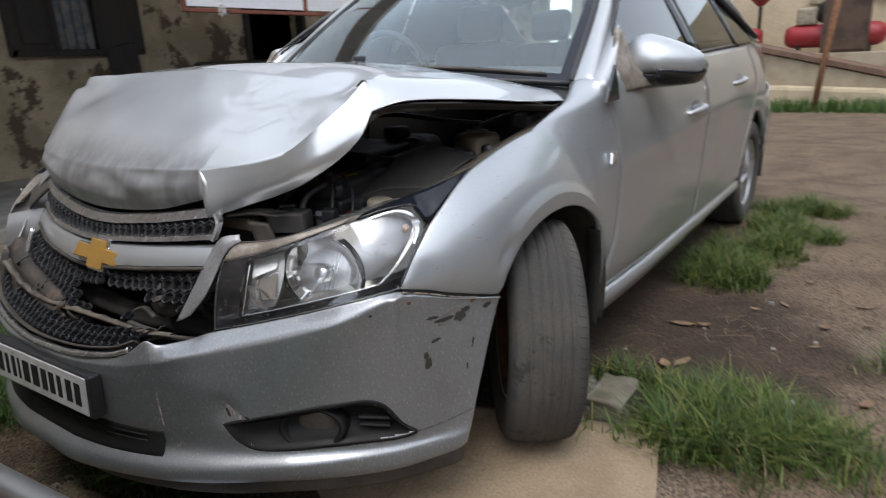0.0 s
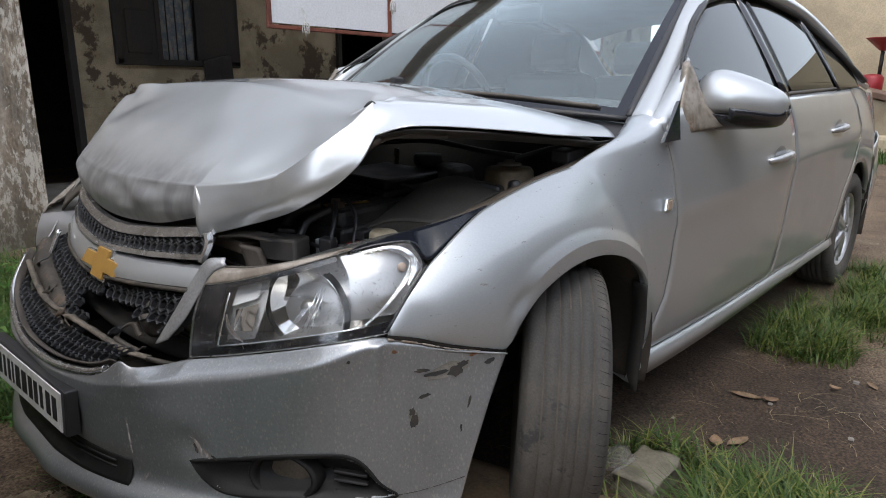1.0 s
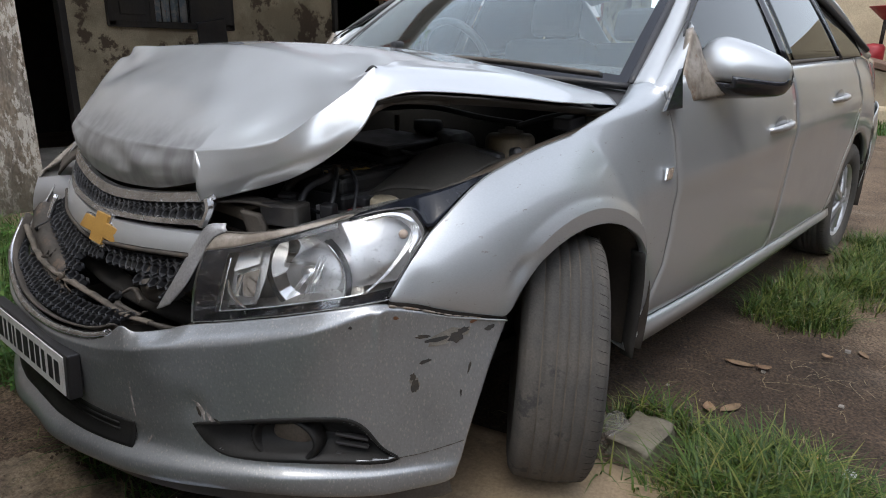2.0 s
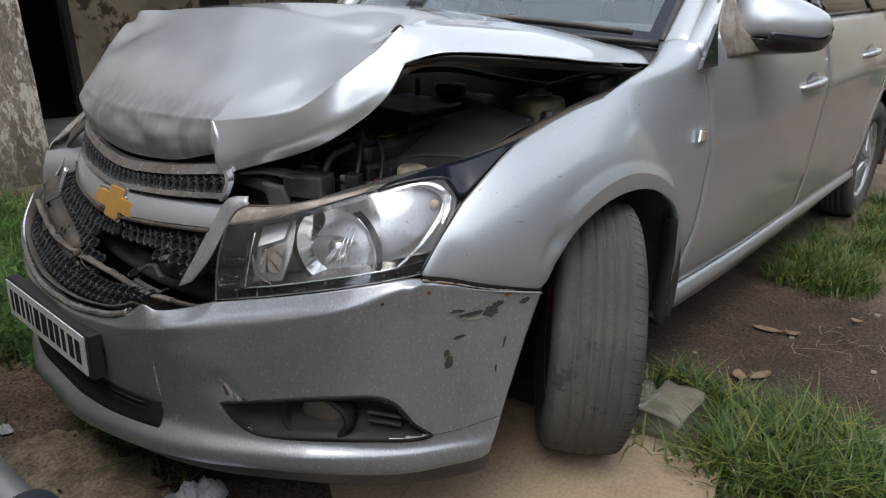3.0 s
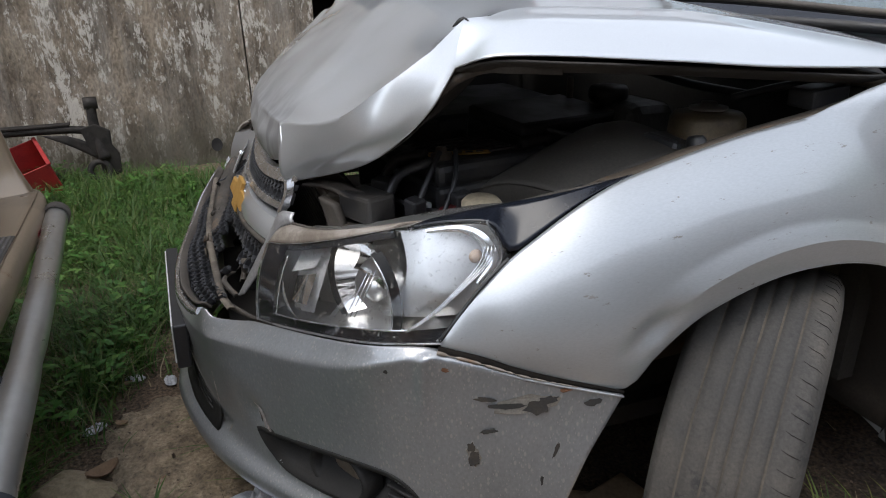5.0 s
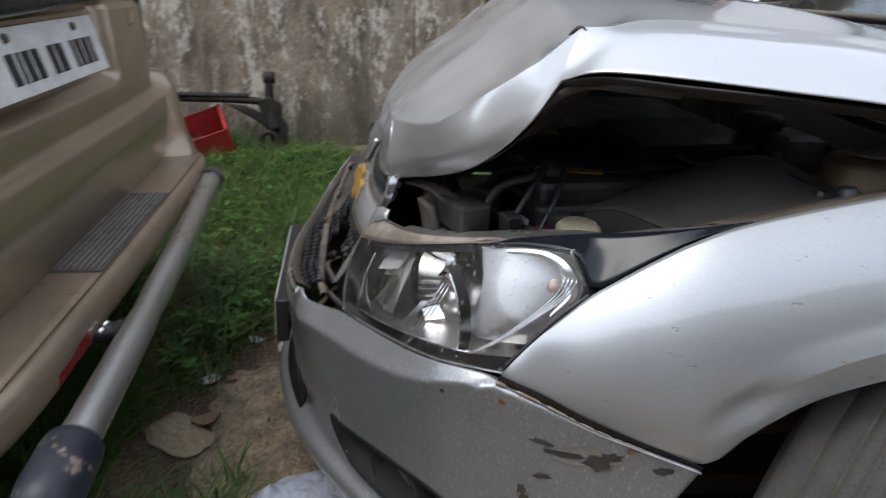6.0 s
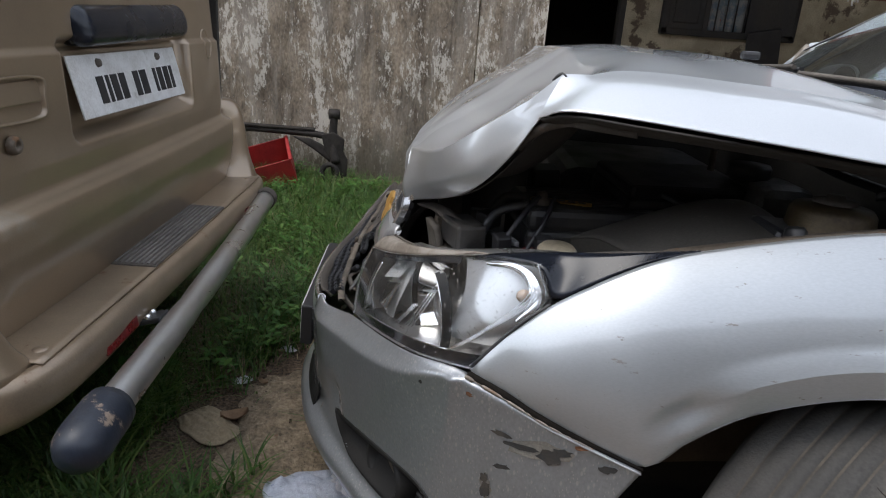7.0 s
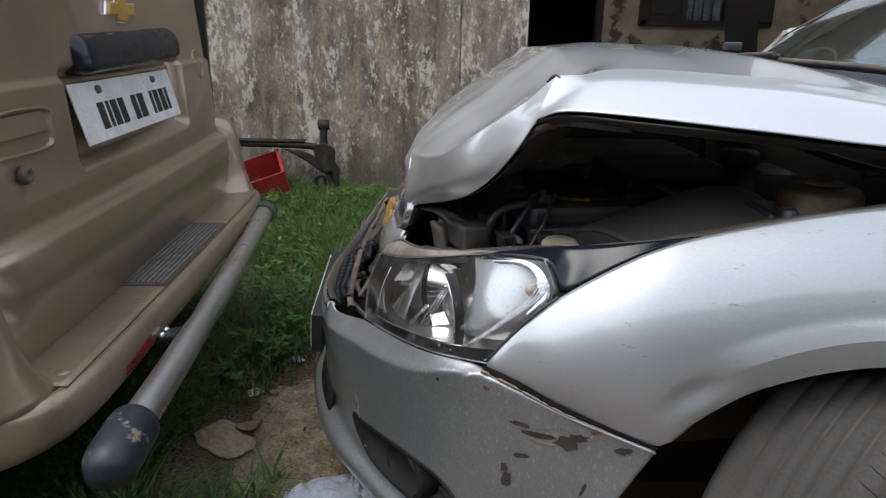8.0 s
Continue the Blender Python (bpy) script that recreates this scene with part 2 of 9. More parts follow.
# Paler than the chamber film: bright sky reflection put into the colour.
LAMP_FACET = mat("bright_lamp_facet", (0.80, 0.80, 0.795), (0.74, 0.74, 0.735), 0.32, 0.55, 2, 40, 0.3, 0.9, 0.0, grit=0.0)
LAMP_SILVER = mat("lamp_reflector_film", (0.60, 0.595, 0.585), (0.52, 0.515, 0.505), 0.22, 0.88, 3, 60, 0.3, 0.8, 0.0, grit=0.0)
BEAM = mat("crushed_beam_primer", (0.068, 0.058, 0.048), (0.045, 0.039, 0.033), 0.65, 0.1, 10, 220, 0.4, 0.65, 0.1, 0.0,
           (0.12, 0.085, 0.06), 16, 0.56, 0.66)
RUST = mat("rust", (0.20, 0.09, 0.04), (0.12, 0.06, 0.035), 0.85, 0.1, 30, 200, bump=0.3)
GOLD = mat("gold_emblem", (0.52, 0.30, 0.075), (0.44, 0.25, 0.07), 0.42, 0.35, 20, 400, 0.45, 0.7, 0.04)
# Pale tank plastic coloured dark for the shade under the bonnet.
TANK_SHADED = mat("tank_plastic_shaded", (0.10, 0.098, 0.092), (0.06, 0.058, 0.054), 0.4, 0.0, 12, 200)
RIB = mat("dusty_torn_plastic", (0.15, 0.125, 0.098), (0.075, 0.064, 0.052), 0.75, 0.0, 18, 220, 0.4, 0.65, 0.1)
RUBBER = mat("tyre_rubber", (0.050, 0.047, 0.043), (0.092, 0.082, 0.070), 0.85, 0.0, 5, 220, 0.38, 0.66, 0.25, 0.0,
             (0.040, 0.038, 0.036), 13, 0.57, 0.64)
GROOVE = mat("dust_filled_groove", (0.095, 0.081, 0.064), (0.060, 0.052, 0.043), 0.95, 0.0, 9, 200)
ALLOY = mat("alloy_rim", (0.55, 0.55, 0.56), (0.42, 0.41, 0.40), 0.32, 0.75, 12, 300, 0.45, 0.7, 0.03)
WINDOW = glass("window_glass", (0.10, 0.108, 0.10), 1.62, (0.88, 0.90, 0.90))
SCREEN = glass("windscreen_glass", (0.92, 0.965, 0.97), 1.85, (0.88, 0.975, 1.0), haze=0.024)
LENS = glass("headlight_lens", (0.96, 0.965, 0.97), 1.35, haze=0.003, specks=0.22)
AMBER = mat("amber_lens", (0.40, 0.29, 0.21), (0.34, 0.26, 0.20), 0.4, 0.0, 30, 200, bump=0.02, coat=0.6)
RED_LENS = mat("red_reflector", (0.20, 0.014, 0.015), (0.13, 0.010, 0.011), 0.22, 0.0, 30, 400, bump=0.1, coat=0.5)
WHITE = mat("white_plate", (0.66, 0.66, 0.65), (0.56, 0.55, 0.53), 0.5, 0.0, 14, 200, bump=0.04, col3=(0.34, 0.32, 0.29), scale3=9, lo3=0.62, hi3=0.72)
INK = mat("black_ink", (0.02, 0.02, 0.022), rough=0.5, bump=0.0)
# Cabin contrast put into colour: pale sides and lining, seats dark as silhouettes.
CLOTH_GREY = mat("grey_seat_cloth", (0.34, 0.345, 0.35), (0.28, 0.285, 0.29), 0.9, 0.0, 30, 300)
SEAT_DARK = mat("dark_seat_cloth", (0.07, 0.072, 0.08), (0.05, 0.052, 0.058), 0.9, 0.0, 30, 300)
CREAM = mat("cream_plastic", (0.30, 0.26, 0.19), (0.20, 0.17, 0.12), 0.55, 0.0, 12, 200)
HEADLINER = mat("pale_roof_lining", (0.52, 0.50, 0.46), (0.46, 0.44, 0.40), 0.9, 0.0, 8, 200)
YELLOW_LABEL = mat("yellow_label", (0.42, 0.27, 0.05), (0.34, 0.21, 0.05), 0.6, 0.0, 30, 300)


# ---- builders ----
def spl(pts, n):
    """A smooth curve through the points, n points at even steps of chord length."""
    p = np.array(pts, float)
    if len(p) == 2:
        s = np.linspace(0, 1, n)[:, None]
        return p[0] * (1 - s) + p[1] * s
    d = np.concatenate([[0], np.cumsum(np.sqrt(np.linalg.norm(np.diff(p, axis=0), axis=1) + 1e-9))])
    m = np.zeros_like(p)
    m[1:-1] = (p[2:] - p[:-2]) / (d[2:] - d[:-2])[:, None]
    m[0], m[-1] = (p[1] - p[0]) / (d[1] - d[0]), (p[-1] - p[-2]) / (d[-1] - d[-2])

    def at(t):
        k = np.clip(np.searchsorted(d, t, "right") - 1, 0, len(d) - 2)
        h = (d[k + 1] - d[k])[:, None]
        s = ((t - d[k]) / (d[k + 1] - d[k]))[:, None]
        return ((2 * s**3 - 3 * s**2 + 1) * p[k] + (s**3 - 2 * s**2 + s) * h * m[k]
                + (-2 * s**3 + 3 * s**2) * p[k + 1] + (s**3 - s**2) * h * m[k + 1])

    dense = at(np.linspace(0, d[-1], 40 * len(p)))
    c = np.concatenate([[0], np.cumsum(np.linalg.norm(np.diff(dense, axis=0), axis=1))])
    want = np.linspace(0, c[-1], n)
    return np.stack([np.interp(want, c, dense[:, i]) for i in range(3)], 1)


def loft(rails, nu, nv):
    """A grid through the rails: nu points along them, nv across."""
    r = np.array([spl(a, nu) for a in rails])
    return np.stack([spl(r[:, i], nv) for i in range(nu)], 1)


def grid_bm(g, bm=None, keep=None, flip=False, close=False):
    """Faces of a grid of points (nv, nu, 3); keep(centre) may leave faces out."""
    bm = bm or bmesh.new()
    g = np.asarray(g, float)
    vs = [[bm.verts.new(q) for q in row] for row in g]
    nv, nu = len(vs), len(vs[0])
    for j in range(nv - 1):
        for i in range(nu if close else nu - 1):
            k = (i + 1) % nu
            q = [vs[j][i], vs[j][k], vs[j + 1][k], vs[j + 1][i]]
            if keep is not None and not keep((g[j, i] + g[j, k] + g[j + 1, k] + g[j + 1, i]) / 4):
                continue
            q = q[::-1] if flip else q
            bm.faces.new(q).smooth = True
    return bm


def tube_bm(path, r, seg=10, bm=None, caps=True, smooth=True):
    """A round bar along the path; r is one radius or one for each point."""
    bm = bm or bmesh.new()
    p = np.array(path, float)
    rs = np.broadcast_to(np.array(r, float), (len(p),))
    tan = np.gradient(p, axis=0)
    tan /= np.linalg.norm(tan, axis=1)[:, None] + 1e-12
    up = np.array([0, 0, 1.0]) if abs(tan[0][2]) < 0.9 else np.array([1.0, 0, 0])
    rings = []
    for q, t, rad in zip(p, tan, rs):
        a = np.cross(t, up)
        a /= np.linalg.norm(a) + 1e-12
        b = np.cross(a, t)
        up = b
        rings.append([bm.verts.new(q + rad * (a * math.cos(w) + b * math.sin(w))) for w in np.linspace(0, 2 * math.pi, seg, False)])
    for A, B in zip(rings, rings[1:]):
        for i in range(seg):
            bm.faces.new((A[i], A[(i + 1) % seg], B[(i + 1) % seg], B[i])).smooth = smooth
    if caps:
        bm.faces.new(rings[0][::-1]), bm.faces.new(rings[-1])
    return bm


def lathe_bm(profile, m=None, seg=32, bm=None):
    """Profile points (radius, height) turned about z, then put at the pose m."""
    bm = bm or bmesh.new()
    rings = [[bm.verts.new((r * math.cos(w), r * math.sin(w), h)) for w in np.linspace(0, 2 * math.pi, seg, False)] for r, h in profile]
    fresh = [v for ring in rings for v in ring]
    for A, B in zip(rings, rings[1:]):
        for i in range(seg):
            bm.faces.new((A[i], A[(i + 1) % seg], B[(i + 1) % seg], B[i])).smooth = True
    if m is not None:
        bmesh.ops.transform(bm, matrix=m, verts=fresh)
    return bm


def box_bm(size, m=None, bevel=0.0, bm=None, seg=2):
    """A box with rounded edges, centred, at the pose m."""
    b = bmesh.new()
    bmesh.ops.create_cube(b, size=1.0)
    bmesh.ops.scale(b, vec=size, verts=b.verts)
    if bevel:
        bmesh.ops.bevel(b, geom=list(b.edges), offset=bevel, segments=seg, affect="EDGES", profile=0.5)
    if m is not None:
        bmesh.ops.transform(b, matrix=m, verts=b.verts)
    if bm is None:
        return b
    me = bpy.data.meshes.new("t")
    b.to_mesh(me)
    bm.from_mesh(me)
    bpy.data.meshes.remove(me)
    b.free()
    return bm


def poly_bm(outline, depth, m=None, bevel=0.0, bm=None):
    """An outline in x, y, thick along z from 0 to depth, at the pose m."""
    b = bmesh.new()
    f = b.faces.new([b.verts.new((*q, 0)) for q in outline])
    e = bmesh.ops.extrude_face_region(b, geom=[f])
    bmesh.ops.translate(b, vec=(0, 0, depth), verts=[v for v in e["geom"] if isinstance(v, bmesh.types.BMVert)])
    bmesh.ops.recalc_face_normals(b, faces=b.faces)
    if bevel:
        bmesh.ops.bevel(b, geom=list(b.edges), offset=bevel, segments=2, affect="EDGES", profile=0.5)
    if m is not None:
        bmesh.ops.transform(b, matrix=m, verts=b.verts)
    if bm is None:
        return b
    me = bpy.data.meshes.new("t")
    b.to_mesh(me)
    bm.from_mesh(me)
    bpy.data.meshes.remove(me)
    b.free()
    return bm


def thing(name, loc, label, category, group="", kind=""):
    ob = new(name)
    ob.location = loc
    ob.empty_display_size = 0.1
    return tagged(ob, label, category, group, kind)


def mesh_ob(name, bm, material, thick=0.0, smooth_angle=None):
    me = bpy.data.meshes.new(name)
    bm.normal_update()
    bm.to_mesh(me)
    bm.free()
    for a in (material if isinstance(material, (list, tuple)) else [material]):
        me.materials.append(a)
    ob = new(name, me)
    if thick:
        s = ob.modifiers.new("thick", "SOLIDIFY")
        s.thickness, s.offset = thick, -1.0
    return ob


def outward(bm, ref):
    """Turns all faces over if they look towards ref on the whole."""
    if sum((f.calc_center_median() - ref).normalized().dot(f.normal) * f.calc_area() for f in bm.faces) < 0:
        bmesh.ops.reverse_faces(bm, faces=bm.faces)


def part(name, bm, material, parent, label="", thick=0.0):
    """Links a bmesh, in the world's metres, as one mesh under a thing or a part."""
    if thick:
        root = parent
        while root.parent:
            root = root.parent
        bm.normal_update()
        outward(bm, root.location + Vector((0, 0, 0.6)))
    ob = mesh_ob(name, bm, material, thick)
    top = parent
    base = Vector((0, 0, 0))
    while top is not None:
        base += top.location
        top = top.parent
    ob.parent = parent
    if parent.parent is None:
        ob.matrix_parent_inverse = Matrix.Translation(-parent.location)
    return tagged(ob, label)


def solo(name, bm, material, label, category, group="", kind="", thick=0.0):
    return tagged(mesh_ob(name, bm, material, thick), label, category, group, kind)


def mirrored(bm):
    c = bm.copy()
    bmesh.ops.scale(c, vec=(-1, 1, 1), verts=c.verts)
    bmesh.ops.reverse_faces(c, faces=c.faces)
    return c


def flipx(pts):
    return [(-x, y, z) for x, y, z in pts]


def both(pts):
    """A curve from the middle out to the left, made whole by its mirror image."""
    return flipx(pts)[::-1][: len(pts) - (1 if abs(pts[0][0]) < 1e-6 else 0)] + list(pts)


def inside(poly, x, y):
    c = False
    for (x1, y1), (x2, y2) in zip(poly, poly[1:] + poly[:1]):
        if (y1 > y) != (y2 > y) and x < (x2 - x1) * (y - y1) / (y2 - y1) + x1:
            c = not c
    return c


# ---- ground and buildings ----
def lump(x, y):
    return 0.02 * noise.noise(Vector((x * 0.7, y * 0.7, 3))) + 0.012 * noise.noise(Vector((x * 3, y * 3, 8))) + 0.005 * noise.noise(Vector((x * 11, y * 11, 1)))


def ground_z(x, y):
    near = math.exp(-((x - 0.2) ** 2 + (y - 0.5) ** 2) / 30.0)
    bank = 0.10 * max(0.0, min(1.0, (-x - 1.6) / 1.0)) * (1 if -6 < y < 6 else 0.3)
    return (lump(x, y) - 0.004) * near + bank * near


def yard_soil():
    """Pale trodden earth, darkened in ragged ellipses beside the wreck and under it."""
    m = mat("trodden_soil", (0.188, 0.133, 0.088), (0.122, 0.086, 0.057), 0.95, 0.0, 3.0, 110, 0.35, 0.65, 1.0, 0.0, (0.200, 0.153, 0.110), 1.4, 0.52, 0.66, deep=0.016, grit=0.9)
    n, l = m.node_tree.nodes, m.node_tree.links
    p = n["Principled BSDF"]
    co, nz, sp = n.new("ShaderNodeTexCoord"), n.new("ShaderNodeTexNoise"), n.new("ShaderNodeSeparateXYZ")
    l.new(co.outputs["Object"], nz.inputs["Vector"]), l.new(co.outputs["Object"], sp.inputs[0])
    nz.inputs["Scale"].default_value, nz.inputs["Detail"].default_value, nz.inputs["Roughness"].default_value = 3.5, 8.0, 0.65

    def calc(op, a, b):
        q = n.new("ShaderNodeMath")
        q.operation = op
        for k, v in enumerate((a, b)):
            if isinstance(v, (int, float)):
                q.inputs[k].default_value = v
            else:
                l.new(v, q.inputs[k])
        return q.outputs[0]

    def ellipse(cx, cy, rx, ry):
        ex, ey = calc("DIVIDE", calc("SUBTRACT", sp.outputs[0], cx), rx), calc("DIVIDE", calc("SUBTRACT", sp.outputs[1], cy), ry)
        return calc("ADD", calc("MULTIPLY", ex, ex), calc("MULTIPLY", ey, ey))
    near = calc("MINIMUM", ellipse(0.95, 0.75, 0.62, 0.75), ellipse(0.1, 1.0, 0.9, 2.3))
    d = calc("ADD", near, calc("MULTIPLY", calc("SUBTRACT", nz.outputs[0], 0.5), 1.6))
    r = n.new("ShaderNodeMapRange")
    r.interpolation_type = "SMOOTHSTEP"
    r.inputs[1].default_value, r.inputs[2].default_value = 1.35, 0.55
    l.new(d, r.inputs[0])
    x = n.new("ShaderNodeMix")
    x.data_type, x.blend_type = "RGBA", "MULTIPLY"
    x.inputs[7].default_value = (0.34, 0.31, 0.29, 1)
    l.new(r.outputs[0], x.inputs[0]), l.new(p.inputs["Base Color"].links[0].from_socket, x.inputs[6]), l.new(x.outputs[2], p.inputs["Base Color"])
    return m


SOIL = yard_soil()
axis = np.concatenate([-np.geomspace(300, 3.2, 14), np.linspace(-3, 3, 150), np.geomspace(3.2, 300, 14)])
ayis = np.concatenate([-np.geomspace(300, 3.2, 14), np.linspace(-3, 4, 170), np.geomspace(4.2, 300, 14)])
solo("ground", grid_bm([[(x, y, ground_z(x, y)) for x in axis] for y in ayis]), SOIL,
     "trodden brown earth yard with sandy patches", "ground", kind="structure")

WALL_X, BACK_X = -2.80, -5.0


def ribbed_limewash(name):
    """Old brown plaster; limewash clings to the upright ribs in flaking patches, damp and soot in between."""
    m = mat(name, (0.29, 0.228, 0.165), (0.120, 0.092, 0.066), 0.92, 0.0, 5.0, 70, 0.34, 0.64, 1.0, 0.0, stretch=(1, 1, 0.55), deep=0.012, grit=0.4)
    n, l = m.node_tree.nodes, m.node_tree.links
    p = n["Principled BSDF"]
    old = p.inputs["Base Color"].links[0].from_socket
    co = n.new("ShaderNodeTexCoord")
    mp = n.new("ShaderNodeMapping")
    mp.inputs["Scale"].default_value = (1, 1, 0.42)
    l.new(co.outputs["Object"], mp.inputs[0])
    wv = n.new("ShaderNodeTexWave")
    wv.wave_type, wv.bands_direction = "BANDS", "Y"
    wv.inputs["Scale"].default_value, wv.inputs["Distortion"].default_value, wv.inputs["Detail"].default_value = 1.496, 1.6, 3.0
    l.new(mp.outputs[0], wv.inputs["Vector"])
    big, small = n.new("ShaderNodeTexNoise"), n.new("ShaderNodeTexNoise")
    for t, sc, d, r in ((big, 3.6, 12.0, 0.78), (small, 34.0, 9.0, 0.80)):
        t.inputs["Scale"].default_value, t.inputs["Detail"].default_value, t.inputs["Roughness"].default_value = sc, d, r
        l.new(mp.outputs[0], t.inputs["Vector"])

    def math_node(op, a, b):
        q = n.new("ShaderNodeMath")
        q.operation = op
        for k, v in enumerate((a, b)):
            if isinstance(v, float):
                q.inputs[k].default_value = v
            else:
                l.new(v, q.inputs[k])
        return q.outputs[0]
    f = math_node("ADD", math_node("MULTIPLY", wv.outputs["Fac"], 0.022), math_node("ADD", math_node("MULTIPLY", big.outputs[0], 0.52), math_node("MULTIPLY", small.outputs[0], 0.48)))
    r = n.new("ShaderNodeMapRange")
    r.interpolation_type = "SMOOTHSTEP"
    r.inputs[1].default_value, r.inputs[2].default_value, r.inputs[4].default_value = 0.528, 0.560, 0.85
    l.new(f, r.inputs[0])
    x = n.new("ShaderNodeMix")
    x.data_type = "RGBA"
    x.inputs[7].default_value = (0.62, 0.56, 0.48, 1)
    veil, vm, vr, vx = n.new("ShaderNodeTexNoise"), n.new("ShaderNodeMapping"), n.new("ShaderNodeMapRange"), n.new("ShaderNodeMix")
    vm.inputs["Scale"].default_value = (1, 1, 0.16)
    l.new(co.outputs["Object"], vm.inputs[0]), l.new(vm.outputs[0], veil.inputs["Vector"])
    veil.inputs["Scale"].default_value, veil.inputs["Detail"].default_value, veil.inputs["Roughness"].default_value = 7.0, 9.0, 0.7
    vr.inputs[1].default_value, vr.inputs[2].default_value, vr.inputs[4].default_value = 0.46, 0.68, 0.5
    l.new(veil.outputs[0], vr.inputs[0])
    vx.data_type = "RGBA"
    vx.inputs[7].default_value = (0.47, 0.42, 0.36, 1)
    l.new(vr.outputs[0], vx.inputs[0]), l.new(old, vx.inputs[6])
    l.new(r.outputs[0], x.inputs[0]), l.new(vx.outputs[2], x.inputs[6])
    sp, y = n.new("ShaderNodeSeparateXYZ"), n.new("ShaderNodeMix")
    l.new(co.outputs["Object"], sp.inputs[0])
    d = n.new("ShaderNodeMapRange")
    d.interpolation_type = "SMOOTHSTEP"
    d.inputs[1].default_value, d.inputs[2].default_value, d.inputs[4].default_value = 0.75, 0.35, 0.8
    l.new(math_node("ADD", sp.outputs["Z"], math_node("MULTIPLY", big.outputs[0], 0.5)), d.inputs[0])
    y.data_type = "RGBA"
    y.inputs[7].default_value = (0.095, 0.085, 0.058, 1)
    l.new(d.outputs[0], y.inputs[0]), l.new(x.outputs[2], y.inputs[6])
    l.new(y.outputs[2], p.inputs["Base Color"])
    return m


STAINED = ribbed_limewash("stained_old_plaster")
PLASTER = mat("cracked_cream_plaster", (0.50, 0.425, 0.295), (0.34, 0.285, 0.195), 0.92, 0.0, 2.0, 90, 0.4, 0.6, 0.35, 0.0,
              (0.135, 0.10, 0.07), 1.7, 0.53, 0.57)
DARK_WOOD = mat("dark_painted_wood", (0.030, 0.027, 0.025), (0.05, 0.043, 0.036), 0.7, 0.0, 6, 160, stretch=(1, 1, 0.2))
# Near-black colour holds the darkness of unlit rooms and holes.
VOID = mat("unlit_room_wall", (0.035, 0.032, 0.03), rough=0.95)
CONCRETE = mat("grey_concrete_slab", (0.28, 0.26, 0.23), (0.20, 0.185, 0.165), 0.9, 0.0, 3, 120, bump=0.3)


def stained_wall(y0, y1, z1, x, amp):
    """An uneven wall face with shallow upright ribs, thick behind."""
    ys, zs = np.linspace(y0, y1, max(4, int((y1 - y0) * 55))), np.linspace(-0.15, z1, 70)

    def face(y, z):
        rib = amp * (0.5 + 0.5 * math.sin(y * 2 * math.pi / 0.21 + 1.5 * noise.noise(Vector((0, y * 2, z * 1.5)))))
        return x + rib + 0.012 * noise.noise(Vector((y * 2.2, z * 2.2, 5))) + 0.004 * noise.noise(Vector((y * 12, z * 9, 2)))
    g = [[(face(y, z), y, z) for y in ys] for z in zs]
    bm = grid_bm(g)
    ring = [(x - 0.24, y0, -0.15), (x - 0.24, y1, -0.15), (x - 0.24, y1, z1), (x - 0.24, y0, z1)]
    back = [bm.verts.new(q) for q in ring]
    bm.faces.new(back[::-1])
    bm.verts.ensure_lookup_table()
    nu, nv = len(ys), len(zs)
    rows = bm.verts[: nu * nv]
    end = [rows[j * nu + nu - 1] for j in range(nv)]
    bm.faces.new([*end[::-1], back[1], back[2]][::-1])
    start = [rows[j * nu] for j in range(nv)]
    bm.faces.new([*start, back[3], back[0]])
    bm.faces.new([*rows[(nv - 1) * nu:], back[2], back[3]])
    return bm


solo("wall_west", stained_wall(-9.0, -0.556, 3.0, WALL_X, 0.010), STAINED, "weathered ribbed wall with peeling whitewash and black damp stains", "wall", kind="structure")
solo("pillar_west", stained_wall(-0.548, -0.115, 3.0, WALL_X + 0.006, 0.003), STAINED, "weathered plaster pillar with peeling whitewash", "pillar", kind="structure")


def back_wall():
    """The verandah's rear wall with one window and two doorways cut through."""
    bm = bmesh.new()
    xs = (BACK_X, BACK_X - 0.25)

    def slab(y0, y1, z0, z1):
        box_bm((0.25, y1 - y0, z1 - z0), pose(BACK_X - 0.125, (y0 + y1) / 2, (z0 + z1) / 2), 0, bm)
    slab(-3.0, 0.05, -0.1, 3.1)
    slab(0.05, 0.84, 2.1, 3.1)
    slab(0.84, 1.19, -0.1, 3.1)
    slab(1.19, 2.45, -0.1, 1.23)
    slab(1.19, 2.45, 2.35, 3.1)
    slab(2.45, 3.78, -0.1, 3.1)
    slab(3.78, 4.75, 2.1, 3.1)
    slab(4.75, 12.0, -0.1, 3.1)
    return bm


solo("wall_back", back_wall(), PLASTER, "cream plaster wall with brown patches where it has fallen", "wall", kind="structure")
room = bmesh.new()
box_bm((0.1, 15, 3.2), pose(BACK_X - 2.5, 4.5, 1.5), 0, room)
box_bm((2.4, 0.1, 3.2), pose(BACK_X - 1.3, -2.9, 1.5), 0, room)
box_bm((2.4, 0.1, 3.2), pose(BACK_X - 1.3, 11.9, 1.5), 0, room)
solo("wall_inner_rooms", room, VOID, "walls of the rooms behind, coloured dark as unlit", "wall", kind="structure")
roof = box_bm((5.48, 15.4, 0.14), pose(-5.16, 4.55, 3.12), 0.01)
solo("roof_slab", roof, CONCRETE, "flat concrete roof slab over the verandah", "roof", kind="structure")
plinth = box_bm((2.15, 12.2, 0.2), pose(-3.95, 6.0, 0.05), 0.01)
solo("verandah_floor", plinth, CONCRETE, "raised grey concrete verandah floor", "floor", kind="structure")


